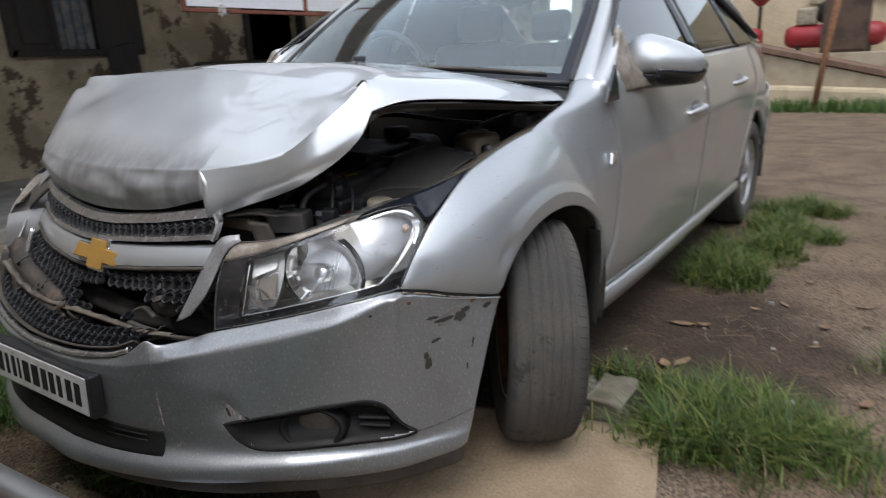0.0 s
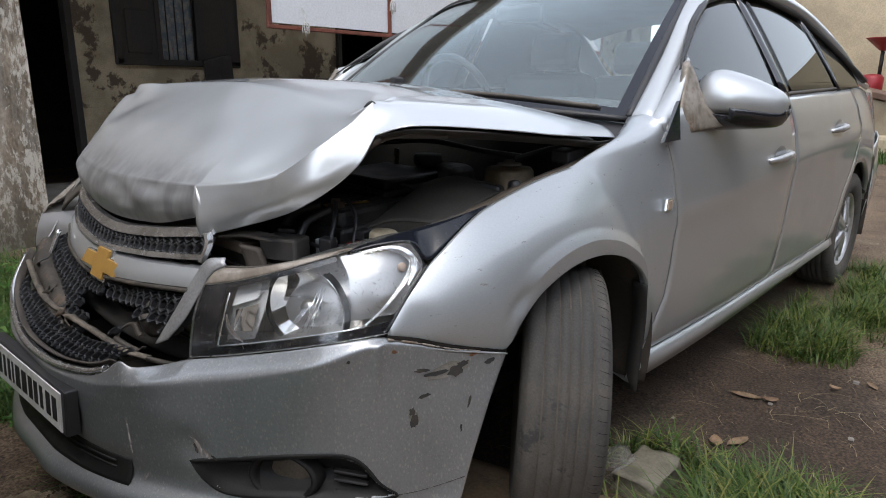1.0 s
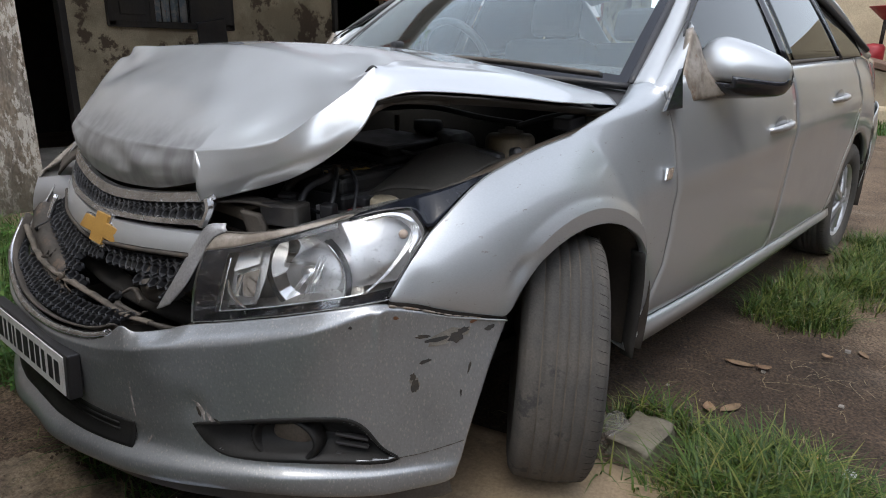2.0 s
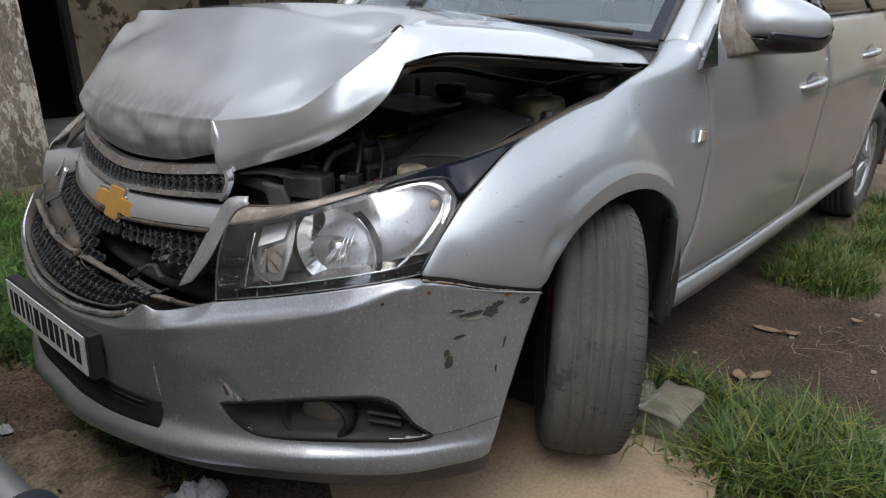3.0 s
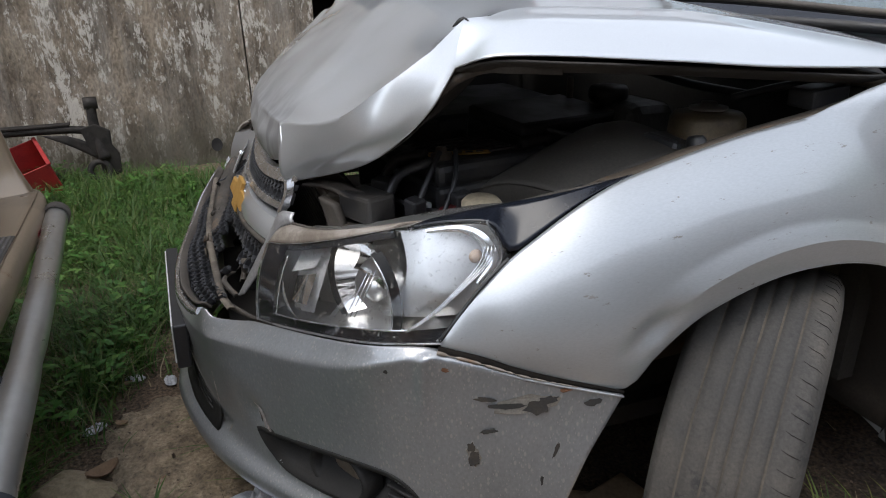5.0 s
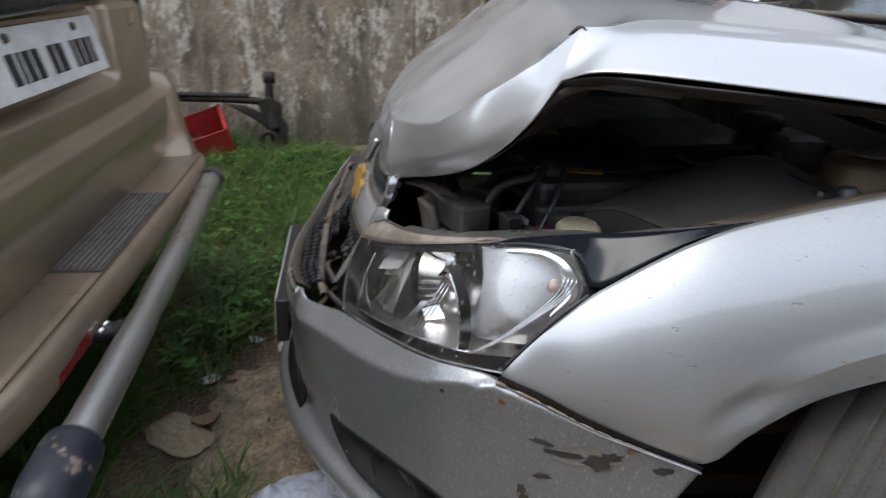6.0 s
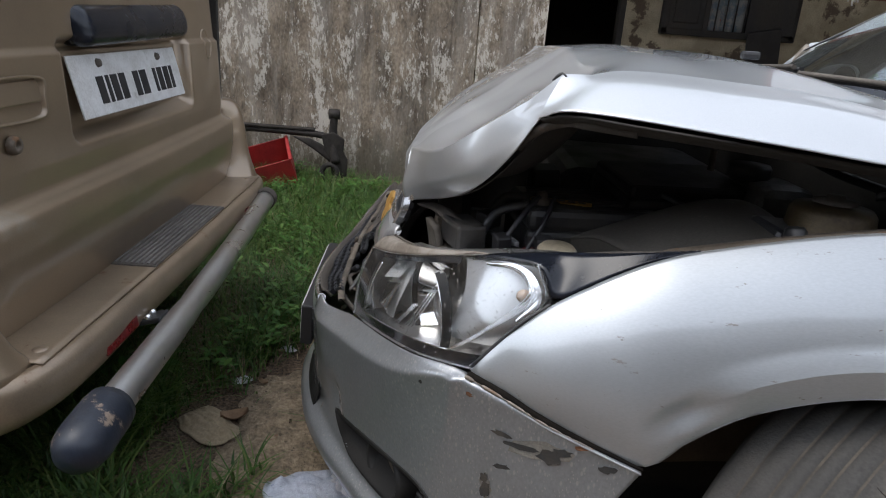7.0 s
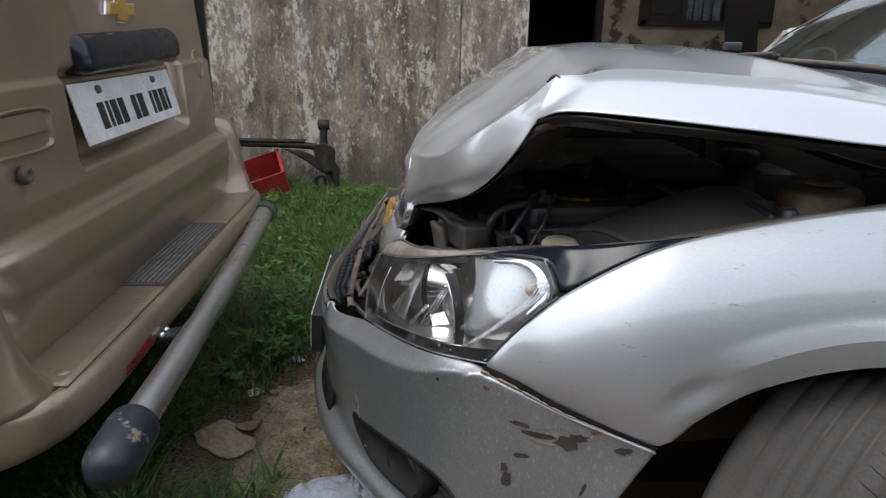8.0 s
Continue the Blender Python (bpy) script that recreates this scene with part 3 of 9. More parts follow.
def door_frame(name, y0, y1, label):
    d = thing(name, (BACK_X, (y0 + y1) / 2, 0.15), label, "door frame", kind="structure")
    for k, (yy, zz, sy, sz) in enumerate(((y0 + 0.03, 1.1, 0.06, 1.95), (y1 - 0.03, 1.1, 0.06, 1.95), ((y0 + y1) / 2, 2.06, y1 - y0, 0.07))):
        part("post" if k < 2 else "lintel", box_bm((0.14, sy, sz), pose(BACK_X - 0.02, yy, zz), 0.006), DARK_WOOD, d)


door_frame("door_1", 0.05, 0.84, "dark wooden frame of an open unlit doorway")
door_frame("door_2", 3.78, 4.75, "dark wooden frame of an open unlit doorway")

win = thing("window_1", (BACK_X, 1.82, 1.23), "dark wooden window with one open shutter and a flowered curtain", "window", kind="structure")
for yy, sy, zz, sz in ((1.22, 0.07, 1.79, 1.12), (2.42, 0.07, 1.79, 1.12), (1.82, 1.26, 1.25, 0.06), (1.82, 1.26, 2.33, 0.06), (1.60, 0.05, 1.79, 1.1)):
    part("window_frame", box_bm((0.12, sy, sz), pose(BACK_X, yy, zz), 0.006), DARK_WOOD, win)
sh = part("shutter", box_bm((0.035, 0.36, 1.04), pose(BACK_X + 0.03, 1.41, 1.79), 0.006), DARK_WOOD, win, "closed dark wooden shutter")
for zz in (1.53, 2.05):
    part("panel", box_bm((0.02, 0.24, 0.40), pose(BACK_X + 0.055, 1.41, zz), 0.012), DARK_WOOD, sh)
part("shutter", box_bm((0.035, 0.42, 1.04), pose(BACK_X + 0.05, 2.20, 1.79, 0, 0, -8), 0.006), DARK_WOOD, win, "dark shutter standing half open")
for yy in (1.70, 1.79, 1.88, 1.97):
    part("bar", tube_bm([(BACK_X + 0.02, yy, 1.25), (BACK_X + 0.02, yy, 2.33)], 0.007, 6), DARK_WOOD, win)
CURTAIN = mat("flowered_curtain", (0.34, 0.33, 0.31), (0.20, 0.24, 0.27), 0.9, 0.0, 14, 120, 0.45, 0.55, 0.2, 0.0, (0.34, 0.08, 0.07), 17, 0.63, 0.66)
cg = [[(BACK_X - 0.05 + 0.02 * math.sin(y * 55) + 0.006 * math.sin(z * 7), y, z) for y in np.linspace(1.63, 2.02, 40)] for z in np.linspace(1.26, 2.32, 12)]
part("curtain", grid_bm(cg), CURTAIN, win, "thin printed curtain in faded colours", thick=0.003)

# dark board leaning under the window, tyres on the verandah
board = box_bm((0.04, 0.30, 0.75), pose(BACK_X + 0.20, 2.14, 0.95, 0, 14, 0) @ pose(0, 0, 0, 12), 0.01)
solo("leaning_seat_back", board, BLACK, "black padded board leaning against the plaster wall", "board")


def plain_tyre(name, m, label):
    prof = [(0.19, -0.07), (0.24, -0.095), (0.285, -0.09), (0.31, -0.06), (0.315, 0), (0.31, 0.06), (0.285, 0.09), (0.24, 0.095), (0.19, 0.07)]
    return solo(name, lathe_bm(prof, m, 28), RUBBER, label, "tyre", "tyres on the verandah")


plain_tyre("old_tyre", pose(-4.70, 3.2, 0.245), "old black tyre lying in a stack on the verandah")
plain_tyre("old_tyre", pose(-4.70, 3.2, 0.44), "old black tyre lying in a stack on the verandah")
plain_tyre("old_tyre", pose(-4.69, 3.22, 0.635), "old black tyre lying in a stack on the verandah")
plain_tyre("old_tyre", pose(-4.70, 3.2, 0.83), "old black tyre lying in a stack on the verandah")
plain_tyre("old_tyre", pose(-4.70, 3.2, 1.025), "old black tyre on top of a stack on the verandah")
for k in range(5):
    plain_tyre("old_tyre", pose(-4.66, 3.86, 0.245 + 0.195 * k), "old black tyre in a second stack on the verandah")

# white sign board in a red-brown frame, hung from the roof edge
SIGN = mat("white_flex_board", (0.70, 0.70, 0.71), (0.64, 0.63, 0.63), 0.5, 0.0, 1.2, 60, bump=0.03)
FRAME_RED = mat("red_oxide_frame", (0.20, 0.065, 0.04), (0.14, 0.05, 0.035), 0.7, 0.2, 8, 160)
sign = thing("sign_board", (-2.5, 3.5, 1.43), "blank white sign board in a red-brown metal frame", "sign board")
for k in range(4):
    y0 = 1.31 + 1.11 * k
    part("panel", box_bm((0.012, 1.08, 1.20), pose(-2.505, y0 + 0.555, 2.06), 0.003), SIGN, sign)
    part("frame", box_bm((0.03, 0.03, 1.24), pose(-2.50, y0, 2.055), 0.004), FRAME_RED, sign)
part("frame", box_bm((0.03, 0.03, 1.24), pose(-2.50, 1.31 + 4.44, 2.055), 0.004), FRAME_RED, sign)
for zz in (1.435, 2.67):
    part("rail", box_bm((0.032, 4.47, 0.026), pose(-2.50, 3.53, zz), 0.004), FRAME_RED, sign)
for yy in (1.31, 2.42, 3.53, 4.64, 5.75):
    part("hanger", box_bm((0.02, 0.02, 0.40), pose(-2.50, yy, 2.865), 0.003), FRAME_RED, sign)
STRING = mat("white_string", (0.6, 0.58, 0.54), rough=0.9)
for yy, zz in ((1.58, 1.50), (2.42, 1.72)):
    path = spl([(-2.492, yy, zz + 0.08), (-2.470, yy + 0.012, zz + 0.02), (-2.46, yy - 0.008, zz - 0.05), (-2.462, yy + 0.004, zz - 0.12)], 14)
    st = solo("tie_string", tube_bm(path, 0.005, 6), STRING, "knotted white string hanging from the sign frame", "string", "strings on the sign")
    b = bmesh.new()
    for k in range(5):
        tube_bm(spl([(-2.46, yy, zz - 0.02), (-2.45, yy + 0.03 * math.sin(k * 2.1), zz - 0.04), (-2.455, yy + 0.03 * math.cos(k * 1.7), zz - 0.10)], 8), 0.004, 5, b)
    part("loose_end", b, STRING, st)

# yard walls closing the place; east and south unseen, added to block low sky
CREAM_WALL = mat("yellow_ochre_wall", (0.50, 0.41, 0.28), (0.42, 0.345, 0.24), 0.9, 0.0, 1.2, 60, 0.4, 0.65, 0.15, 0.0, (0.22, 0.16, 0.10), 0.8, 0.62, 0.70)
YARD_WALL = mat("grey_render_wall", (0.28, 0.27, 0.25), (0.22, 0.21, 0.195), 0.92, 0.0, 1.2, 60, bump=0.15)
solo("wall_north", box_bm((16, 0.25, 4.2), pose(3.0, 13.2, 2.0), 0.01), CREAM_WALL, "ochre plastered house wall with damp marks", "wall", kind="structure")
solo("wall_east", box_bm((0.25, 30, 5.0), pose(8.0, 1.0, 2.4), 0.01), YARD_WALL, "plain grey wall added unseen to the east", "wall", kind="structure")
TILE = mat("brown_roof_tiles", (0.17, 0.10, 0.07), (0.11, 0.07, 0.05), 0.85, 0.0, 5, 60)
rg = [[(7.1 + s * 3.0, y, 4.65 + s * 1.5 + 0.03 * math.sin(y * 18)) for y in np.linspace(-10, 14, 260)] for s in np.linspace(0, 1, 8)]
solo("roof_east", grid_bm(rg), TILE, "brown ribbed tile roof above the yard wall", "roof", kind="structure", thick=0.05)
# open-fronted verandah along the east side of the yard
vg = [[(4.6 + s * 3.1, y, 2.30 + s * 1.5 + 0.03 * math.sin(y * 18)) for y in np.linspace(-5.5, 11.5, 220)] for s in np.linspace(0, 1, 8)]
solo("verandah_roof", grid_bm(vg), TILE, "brown ribbed tile roof of the open verandah", "roof", kind="structure", thick=0.05)
for k in range(8):
    solo("verandah_post", box_bm((0.12, 0.12, 2.36), pose(4.95, -5.0 + 2.3 * k, 1.15), 0.012), DARK_WOOD, "dark wooden post under the verandah roof", "post", kind="structure")
solo("wall_south", box_bm((22, 0.25, 2.2), pose(2.0, -9.5, 1.0), 0.01), YARD_WALL, "plain low grey wall added unseen to the south", "wall", kind="structure")

# house front beyond the car: raised step, grilled window, grass edge
STEP = mat("worn_plinth", (0.34, 0.29, 0.21), (0.25, 0.20, 0.14), 0.92, 0.0, 2, 80, bump=0.3)
SAND_BANK = mat("pale_builders_sand", (0.46, 0.38, 0.26), (0.38, 0.31, 0.21), 0.95, 0.0, 4, 90, bump=0.4)
solo("house_plinth", poly_bm([(-4, -0.05), (3.6, -0.05), (3.6, 0.02), (1.4, 0.42), (-0.9, 0.98), (-4, 1.05)], 1.1, pose(0.0, 11.8, 0.0, 90), 0.02), STEP, "sloping masonry ramp along the house wall", "plinth", kind="structure")
solo("ramp_coping", poly_bm([(3.6, 0.03), (1.4, 0.43), (-0.9, 0.99), (-4, 1.06), (-4, 1.14), (-0.9, 1.08), (1.4, 0.52), (3.6, 0.12)], 1.2, pose(0.0, 11.85, 0.0, 90), 0.01), TILE, "brown worn coping along the ramp", "coping", kind="structure")
solo("house_terrace", box_bm((13.0, 1.25, 0.85), pose(2.5, 12.44, 0.40), 0.02), STEP, "raised terrace before the ochre house wall", "terrace", kind="structure")
solo("sand_bank", poly_bm([(-3.5, -0.1), (3.2, -0.1), (3.0, 0.10), (1.2, 0.30), (-0.2, 0.36), (-1.6, 0.34), (-3.5, 0.2)], 0.30, pose(0.0, 10.75, 0.0, 90), 0.06), SAND_BANK, "bank of pale sand at the foot of the ramp", "sand", kind="structure")
gw = thing("grille_window", (0.9, 13.05, 1.75), "small house window with a dark iron lattice", "window", kind="structure")
# Dark slab stands for the shaded window opening.
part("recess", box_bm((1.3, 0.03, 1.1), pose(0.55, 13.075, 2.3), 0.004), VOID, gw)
for k in range(9):
    for s in (1, -1):
        xk = -0.05 + 0.15 * k
        part("lattice_bar", tube_bm([(xk, 13.03, 1.76), (min(1.19, max(-0.09, xk + s * 0.55)), 13.03, 1.76 + 1.08 * min(1, (1.19 - xk) / 0.55 if s > 0 else (xk + 0.09) / 0.55))], 0.012, 5), DARK_WOOD, gw)
for sx, sz, xx, zz in ((1.36, 0.07, 0.55, 1.73), (1.36, 0.07, 0.55, 2.87), (0.07, 1.2, -0.12, 2.3), (0.07, 1.2, 1.22, 2.3)):
    part("window_frame", box_bm((sx, 0.06, sz), pose(xx, 13.04, zz), 0.01), STEP, gw)


# ---- the wrecked silver saloon ----
car = thing("saloon_car", (0, 1.3, 0), "wrecked silver saloon car with a crushed front end", "car")


def side_x(y, z):
    """Half width of the body at a length y and height z."""
    prof = np.interp(z, (0.18, 0.24, 0.30, 0.34, 0.45, 0.60, 0.72, 0.80, 0.88, 0.95, 1.00, 1.06), (0.845, 0.862, 0.858, 0.868, 0.879, 0.886, 0.890, 0.889, 0.880, 0.864, 0.846, 0.82))
    crease = 0.007 * math.exp(-((z - (0.66 + 0.075 * y)) / 0.05) ** 2)
    taper = 0.045 * max(0, 1.0 - y) ** 2 + (0.05 * max(0, y - 2.3) ** 2)
    return float(prof) + crease - taper


def belt(y):
    return 0.985 + 0.030 * (y - 0.55) - 0.050 * max(0.0, min(1.0, (0.60 - y) / 0.24)) ** 1.4


F_SEAM = [(0.20, 0.335), (0.28, 0.352), (0.457, 0.440), (0.56, 0.452), (0.668, 0.448), (0.826, 0.414), (0.918, 0.378), (1.0, 0.35)]


# front wing, left: columns between the upper edge and the wheel arch
def fender_bm():
    up = [(0.797, -0.545, 0.606), (0.802, -0.513, 0.651), (0.803, -0.485, 0.680), (0.802, -0.449, 0.712), (0.804, -0.409, 0.740), (0.803, -0.368, 0.764), (0.799, -0.32, 0.786), (0.794, -0.26, 0.804), (0.792, -0.10, 0.838),
          (0.794, 0.06, 0.860), (0.795, 0.19, 0.880), (0.790, 0.30, 0.905), (0.800, 0.372, 0.930)]
    low = [(0.800, -0.543, 0.598), (0.846, -0.44, 0.566), (0.884, -0.318, 0.533), (0.889, -0.262, 0.580), (0.890, -0.20, 0.620), (0.890, -0.11, 0.650),
           (0.890, -0.02, 0.661), (0.889, 0.09, 0.651), (0.888, 0.20, 0.612), (0.887, 0.298, 0.535), (0.880, 0.330, 0.42), (0.862, 0.335, 0.215)]
    U, L = spl(up, 70), spl(low, 70)
    cols = []
    for k, (a, b) in enumerate(zip(U, L)):
        t = k / 69.0
        crown = max(0.0, min(1.0, (t - 0.12) / 0.22)) * max(0.0, min(1.0, (0.84 - t) / 0.14))
        c1 = a * (0.62 + 0.20 * crown) + b * (0.38 - 0.20 * crown)
        c1[0] = max(a[0], b[0]) + 0.006 - 0.02 * max(0, 0.25 - t) - 0.004 * crown
        c1[0] += 0.030 * max(0.0, 1 - abs(t - 0.20) / 0.19)
        c1 += 0.55 * crown * ((a + b) / 2 + np.array([0.017, 0, 0.012]) - c1)
        if t > 0.85:
            c1[1] += 0.215 * (t - 0.85) / 0.15
            c1[0] = 0.896
        col = []
        w = 0.82 + 0.12 * abs(t - 0.5)
        for s in np.concatenate([np.linspace(0, w, 34), np.linspace(w, 1, 11)[1:]]):
            q = (1 - s) ** 2 * a + 2 * s * (1 - s) * c1 + s * s * b
            if t > 0.80:
                q = q.copy()
                q[1] += ((t - 0.80) / 0.20) ** 2 * (np.interp(q[2], *zip(*F_SEAM)) - 0.001 - q[1])
            k2 = max(0.0, (t - 0.70) / 0.30)
            q[0] += k2 * (side_x(max(q[1], 0.36), q[2]) - q[0])
            # raised band round the wheel arch
            fade = max(0.0, min(1.0, (t - 0.20) / 0.12, (0.93 - t) / 0.12))
            q[0] += fade * (0.006 * max(0.0, 1 - (w - s) / 0.13) if s < w else 0.006 - 0.010 * (s - w) / (1 - w))
            # kink above the front of the arch: a hollow with a fold running down to the edge
            d = math.hypot((q[1] + 0.276) / 0.034, (q[2] - 0.618 - 0.5 * (q[1] + 0.276)) / 0.020)
            q[0] -= 0.011 * math.exp(-d * d)
            lx = (q[1] + 0.282) * 0.80 + (0.611 - q[2]) * 0.60
            ly = (q[1] + 0.282) * 0.60 - (0.611 - q[2]) * 0.80
            q[0] += 0.005 * max(0.0, 1 - abs(ly) / 0.010) * max(0.0, min(1.0, (lx + 0.004) / 0.012, (0.058 - lx) / 0.02))
            d = math.hypot((q[1] + 0.495) / 0.022, (q[2] - 0.628) / 0.030)
            q[0] -= 0.007 * math.exp(-d * d)
            col.append(q)
        cols.append(col)
    g = np.array(cols).transpose(1, 0, 2)
    bm = grid_bm(g)
    bm.verts.ensure_lookup_table()
    for k in range(22, 62):
        bm.edges.get((bm.verts[33 * 70 + k], bm.verts[33 * 70 + k + 1])).smooth = False
    # turned-in edge of the wheel arch
    # the wing rolls over at its rear end and runs up to the pillar
    wt = g[0, 44:]
    inn = spl([(0.780, 0.10, 0.858), (0.770, 0.24, 0.895), (0.755, 0.33, 0.930), (0.722, 0.42, 0.956)], len(wt))
    ease = np.clip(np.arange(len(wt)) / 9.0, 0, 1)[:, None]
    inn = wt + (inn - wt) * (ease * ease * (3 - 2 * ease))
    up_dir = g[0, 44:] - g[4, 44:]
    up_dir /= np.linalg.norm(up_dir, axis=1)[:, None]
    ctl = wt + up_dir * 0.45 * np.linalg.norm(inn - wt, axis=1)[:, None]
    grid_bm([(1 - a) ** 2 * wt + 2 * a * (1 - a) * ctl + a * a * inn for a in np.linspace(0, 1, 10)][::-1], bm)
    bmesh.ops.remove_doubles(bm, verts=bm.verts, dist=0.0003)
    edge = g[-1, 12:]
    inner = edge + np.array([-0.022, 0, 0.004])
    grid_bm([edge, inner], bm)
    return bm


fm = fender_bm()
fen = part("front_wing", fm.copy(), SILVER_WING, car, "silver wing, dented above the wheel arch", thick=0.0015)
part("front_wing", mirrored(fm), SILVER, car, thick=0.0015)
fm.free()
mk = pose(0.872, 0.392, 0.732, 90, 0, 90)
part("side_indicator", poly_bm([(-0.022, -0.017), (0.018, -0.017), (0.024, 0.017), (-0.016, 0.017)], 0.009, mk, 0.003), CHROME, fen, "small clear indicator with an amber core")
# amber core lies on the lamp face
part("amber_core", poly_bm([(-0.016, -0.012), (0.004, -0.012), (0.008, 0.012), (-0.012, 0.012)], 0.003, pose(0.880, 0.392, 0.732, 90, 0, 90), 0.001), AMBER, car)


for sx in (1, -1):
    fl_o = spl([(0.880 * sx, 0.292, 0.53), (0.872 * sx, 0.324, 0.42), (0.858 * sx, 0.331, 0.20)], 16)
    part("arch_flange", grid_bm([fl_o, fl_o + np.array([-0.018 * sx, 0.004, 0]), fl_o + np.array([-0.045 * sx, 0.012, 0])]), BAY, car, "brown dusty rear flange of the wheel arch", thick=0.003)


# doors, sills, rear quarter
def side_panel(front, rear, z0, z1, nu=28, nv=34, keep=None):
    """Body skin between two seam lines given as (z, y) pairs."""
    fz, fy = zip(*front)
    rz, ry = zip(*rear)
    g = []
    for s in np.linspace(0, 1, nv):
        row = []
        for t in np.linspace(0, 1, nu):
            ym = (1 - t) * np.interp(0.6, fz, fy) + t * np.interp(0.6, rz, ry)
            lo, hi = (z0(ym) if callable(z0) else z0), (z1(ym) if callable(z1) else z1)
            z = lo + s * (hi - lo)
            y = (1 - t) * np.interp(z, fz, fy) + t * np.interp(z, rz, ry)
            row.append((side_x(y, z), y, z))
        g.append(row)
    return grid_bm(g, keep=keep)


M_SEAM = [(0.25, 1.39), (0.41, 1.414), (0.675, 1.437), (0.867, 1.433), (0.953, 1.41), (1.02, 1.40)]
R_SEAM = [(0.25, 2.20), (0.40, 2.27), (0.55, 2.33), (0.66, 2.42), (0.80, 2.50), (0.95, 2.48), (1.06, 2.42)]
sill_z = lambda y: 0.300 + 0.012 * (y - 0.4)
fd = side_panel([(z, y + 0.005) for z, y in F_SEAM], [(z, y - 0.004) for z, y in M_SEAM], sill_z, belt)
rd = side_panel([(z, y + 0.004) for z, y in M_SEAM], [(z, y - 0.005) for z, y in R_SEAM], sill_z, belt)


def handle_bm(y, z):
    bm = bmesh.new()
    x = side_x(y, z)
    path = spl([(x - 0.005, y - 0.115, z - 0.008), (x + 0.014, y - 0.085, z - 0.004), (x + 0.020, y, z), (x + 0.016, y + 0.08, z + 0.006), (x - 0.005, y + 0.11, z + 0.01)], 16)
    tube_bm(path, [0.009 + 0.004 * math.sin(math.pi * k / 15) for k in range(16)], 10, bm)
    return bm


def add_side(sign):
    def put(name, bm, material, parent, label="", thick=0.0):
        b = bm.copy() if sign > 0 else mirrored(bm)
        return part(name, b, material, parent, label, thick)
    d1 = put("front_door", fd, SILVER, car, "silver front door" if sign > 0 else "", 0.0015)
    d2 = put("rear_door", rd, SILVER, car, "silver rear door" if sign > 0 else "", 0.0015)
    for d, (y, z) in ((d1, (1.25, 0.800)), (d2, (2.06, 0.868))):
        b = handle_bm(y, z)
        put("door_handle", b, ALLOY, d, "silver pull handle")
        b.free()
        # Flush disc in darker paint stands for the shade of a hollow cup.
        cup = lathe_bm([(0.055, 0.0), (0.05, 0.001), (0.03, 0.0013), (0.0, 0.0015)], pose(side_x(y, z) - 0.001, y, z - 0.004, 0, 90, 0) @ Matrix.Diagonal((0.8, 1.3, 1, 1)), 20)
        put("handle_cup", cup, SILVER_MUD_SHADED, d)
        cup.free()
    # sill under the doors
    g = []
    for y in np.linspace(0.365, 2.36, 40):
        zt = sill_z(y) - 0.006
        zb = 0.205 + 0.045 * max(0, y - 0.34) / 2.0
        g.append([(side_x(y, zt) - 0.004, y, zt), (side_x(y, 0.25) + 0.004, y, zt - 0.035), (side_x(y, 0.22), y, zb + 0.012), (0.80, y, zb), (0.74, y, zb + 0.02)])
    b = grid_bm(g)
    put("sill", b, SILVER, car, "", 0.002)
    b.free()
    # rear quarter round the wheel
    up = [(side_x(2.40, 1.04) - 0.005, 2.42, 1.045), (0.80, 2.6, 1.05), (0.78, 2.85, 1.055), (0.76, 3.1, 1.045), (0.74, 3.35, 1.03), (0.70, 3.55, 1.0)]
    arch = [(0.868, 2.685 - 0.355 * math.cos(w), 0.326 + 0.345 * math.sin(w)) for w in np.linspace(0.12, math.pi - 0.3, 9)]
    low = arch[1:8] + [(0.845, 3.06, 0.42), (0.82, 3.3, 0.30), (0.74, 3.56, 0.30)]
    Uc, Lc = spl(up, 44), spl(low, 44)
    cols = []
    for a, c in zip(Uc, Lc):
        m = a * 0.6 + c * 0.4
        m[0] = max(a[0], c[0]) + 0.02
        cols.append([(1 - s) ** 2 * a + 2 * s * (1 - s) * m + s * s * c for s in np.linspace(0, 1, 18)])
    g = np.array(cols).transpose(1, 0, 2)
    b = grid_bm(g)
    grid_bm([g[-1], g[-1] + np.array([-0.03, 0, 0.004])], b)
    put("rear_quarter", b, SILVER, car, "", 0.0015)
    b.free()
    # filler between rear door and arch
    b = side_panel([(z, y + 0.004) for z, y in R_SEAM], [(0.25, 2.31), (0.40, 2.335), (0.55, 2.40), (0.66, 2.50), (0.80, 2.52), (1.06, 2.44)], sill_z, 1.045, 4, 24)
    put("rear_quarter_edge", b, SILVER, car, "", 0.0015)
    b.free()
    # side glass and black frames
    def glass_x(y, z):
        t = (z - belt(y)) / (1.40 - belt(y))
        return 0.838 - 0.20 * t - 0.03 * t * t
    top = lambda y: float(np.interp(y, (0.45, 0.62, 0.80, 1.0, 1.3, 1.7, 2.1, 2.45, 2.7), (1.0, 1.115, 1.225, 1.315, 1.375, 1.395, 1.35, 1.20, 1.06)))
    for name, y0, y1 in (("front_window", 0.60, 1.36), ("rear_window", 1.46, 2.14), ("quarter_window", 2.17, 2.56)):
        g = []
        for s in np.linspace(0, 1, 10):
            row = []
            for y in np.linspace(y0, y1, 18):
                z0 = belt(y) + 0.004
                z = z0 + s * max(0.004, top(y) - z0)
                row.append((glass_x(y, z), y, z))
            g.append(row)
        b = grid_bm(g)
        w = put(name, b, WINDOW, car, "tinted side glass", 0.003)
        w.visible_shadow = False
        b.free()
    fr = bmesh.new()
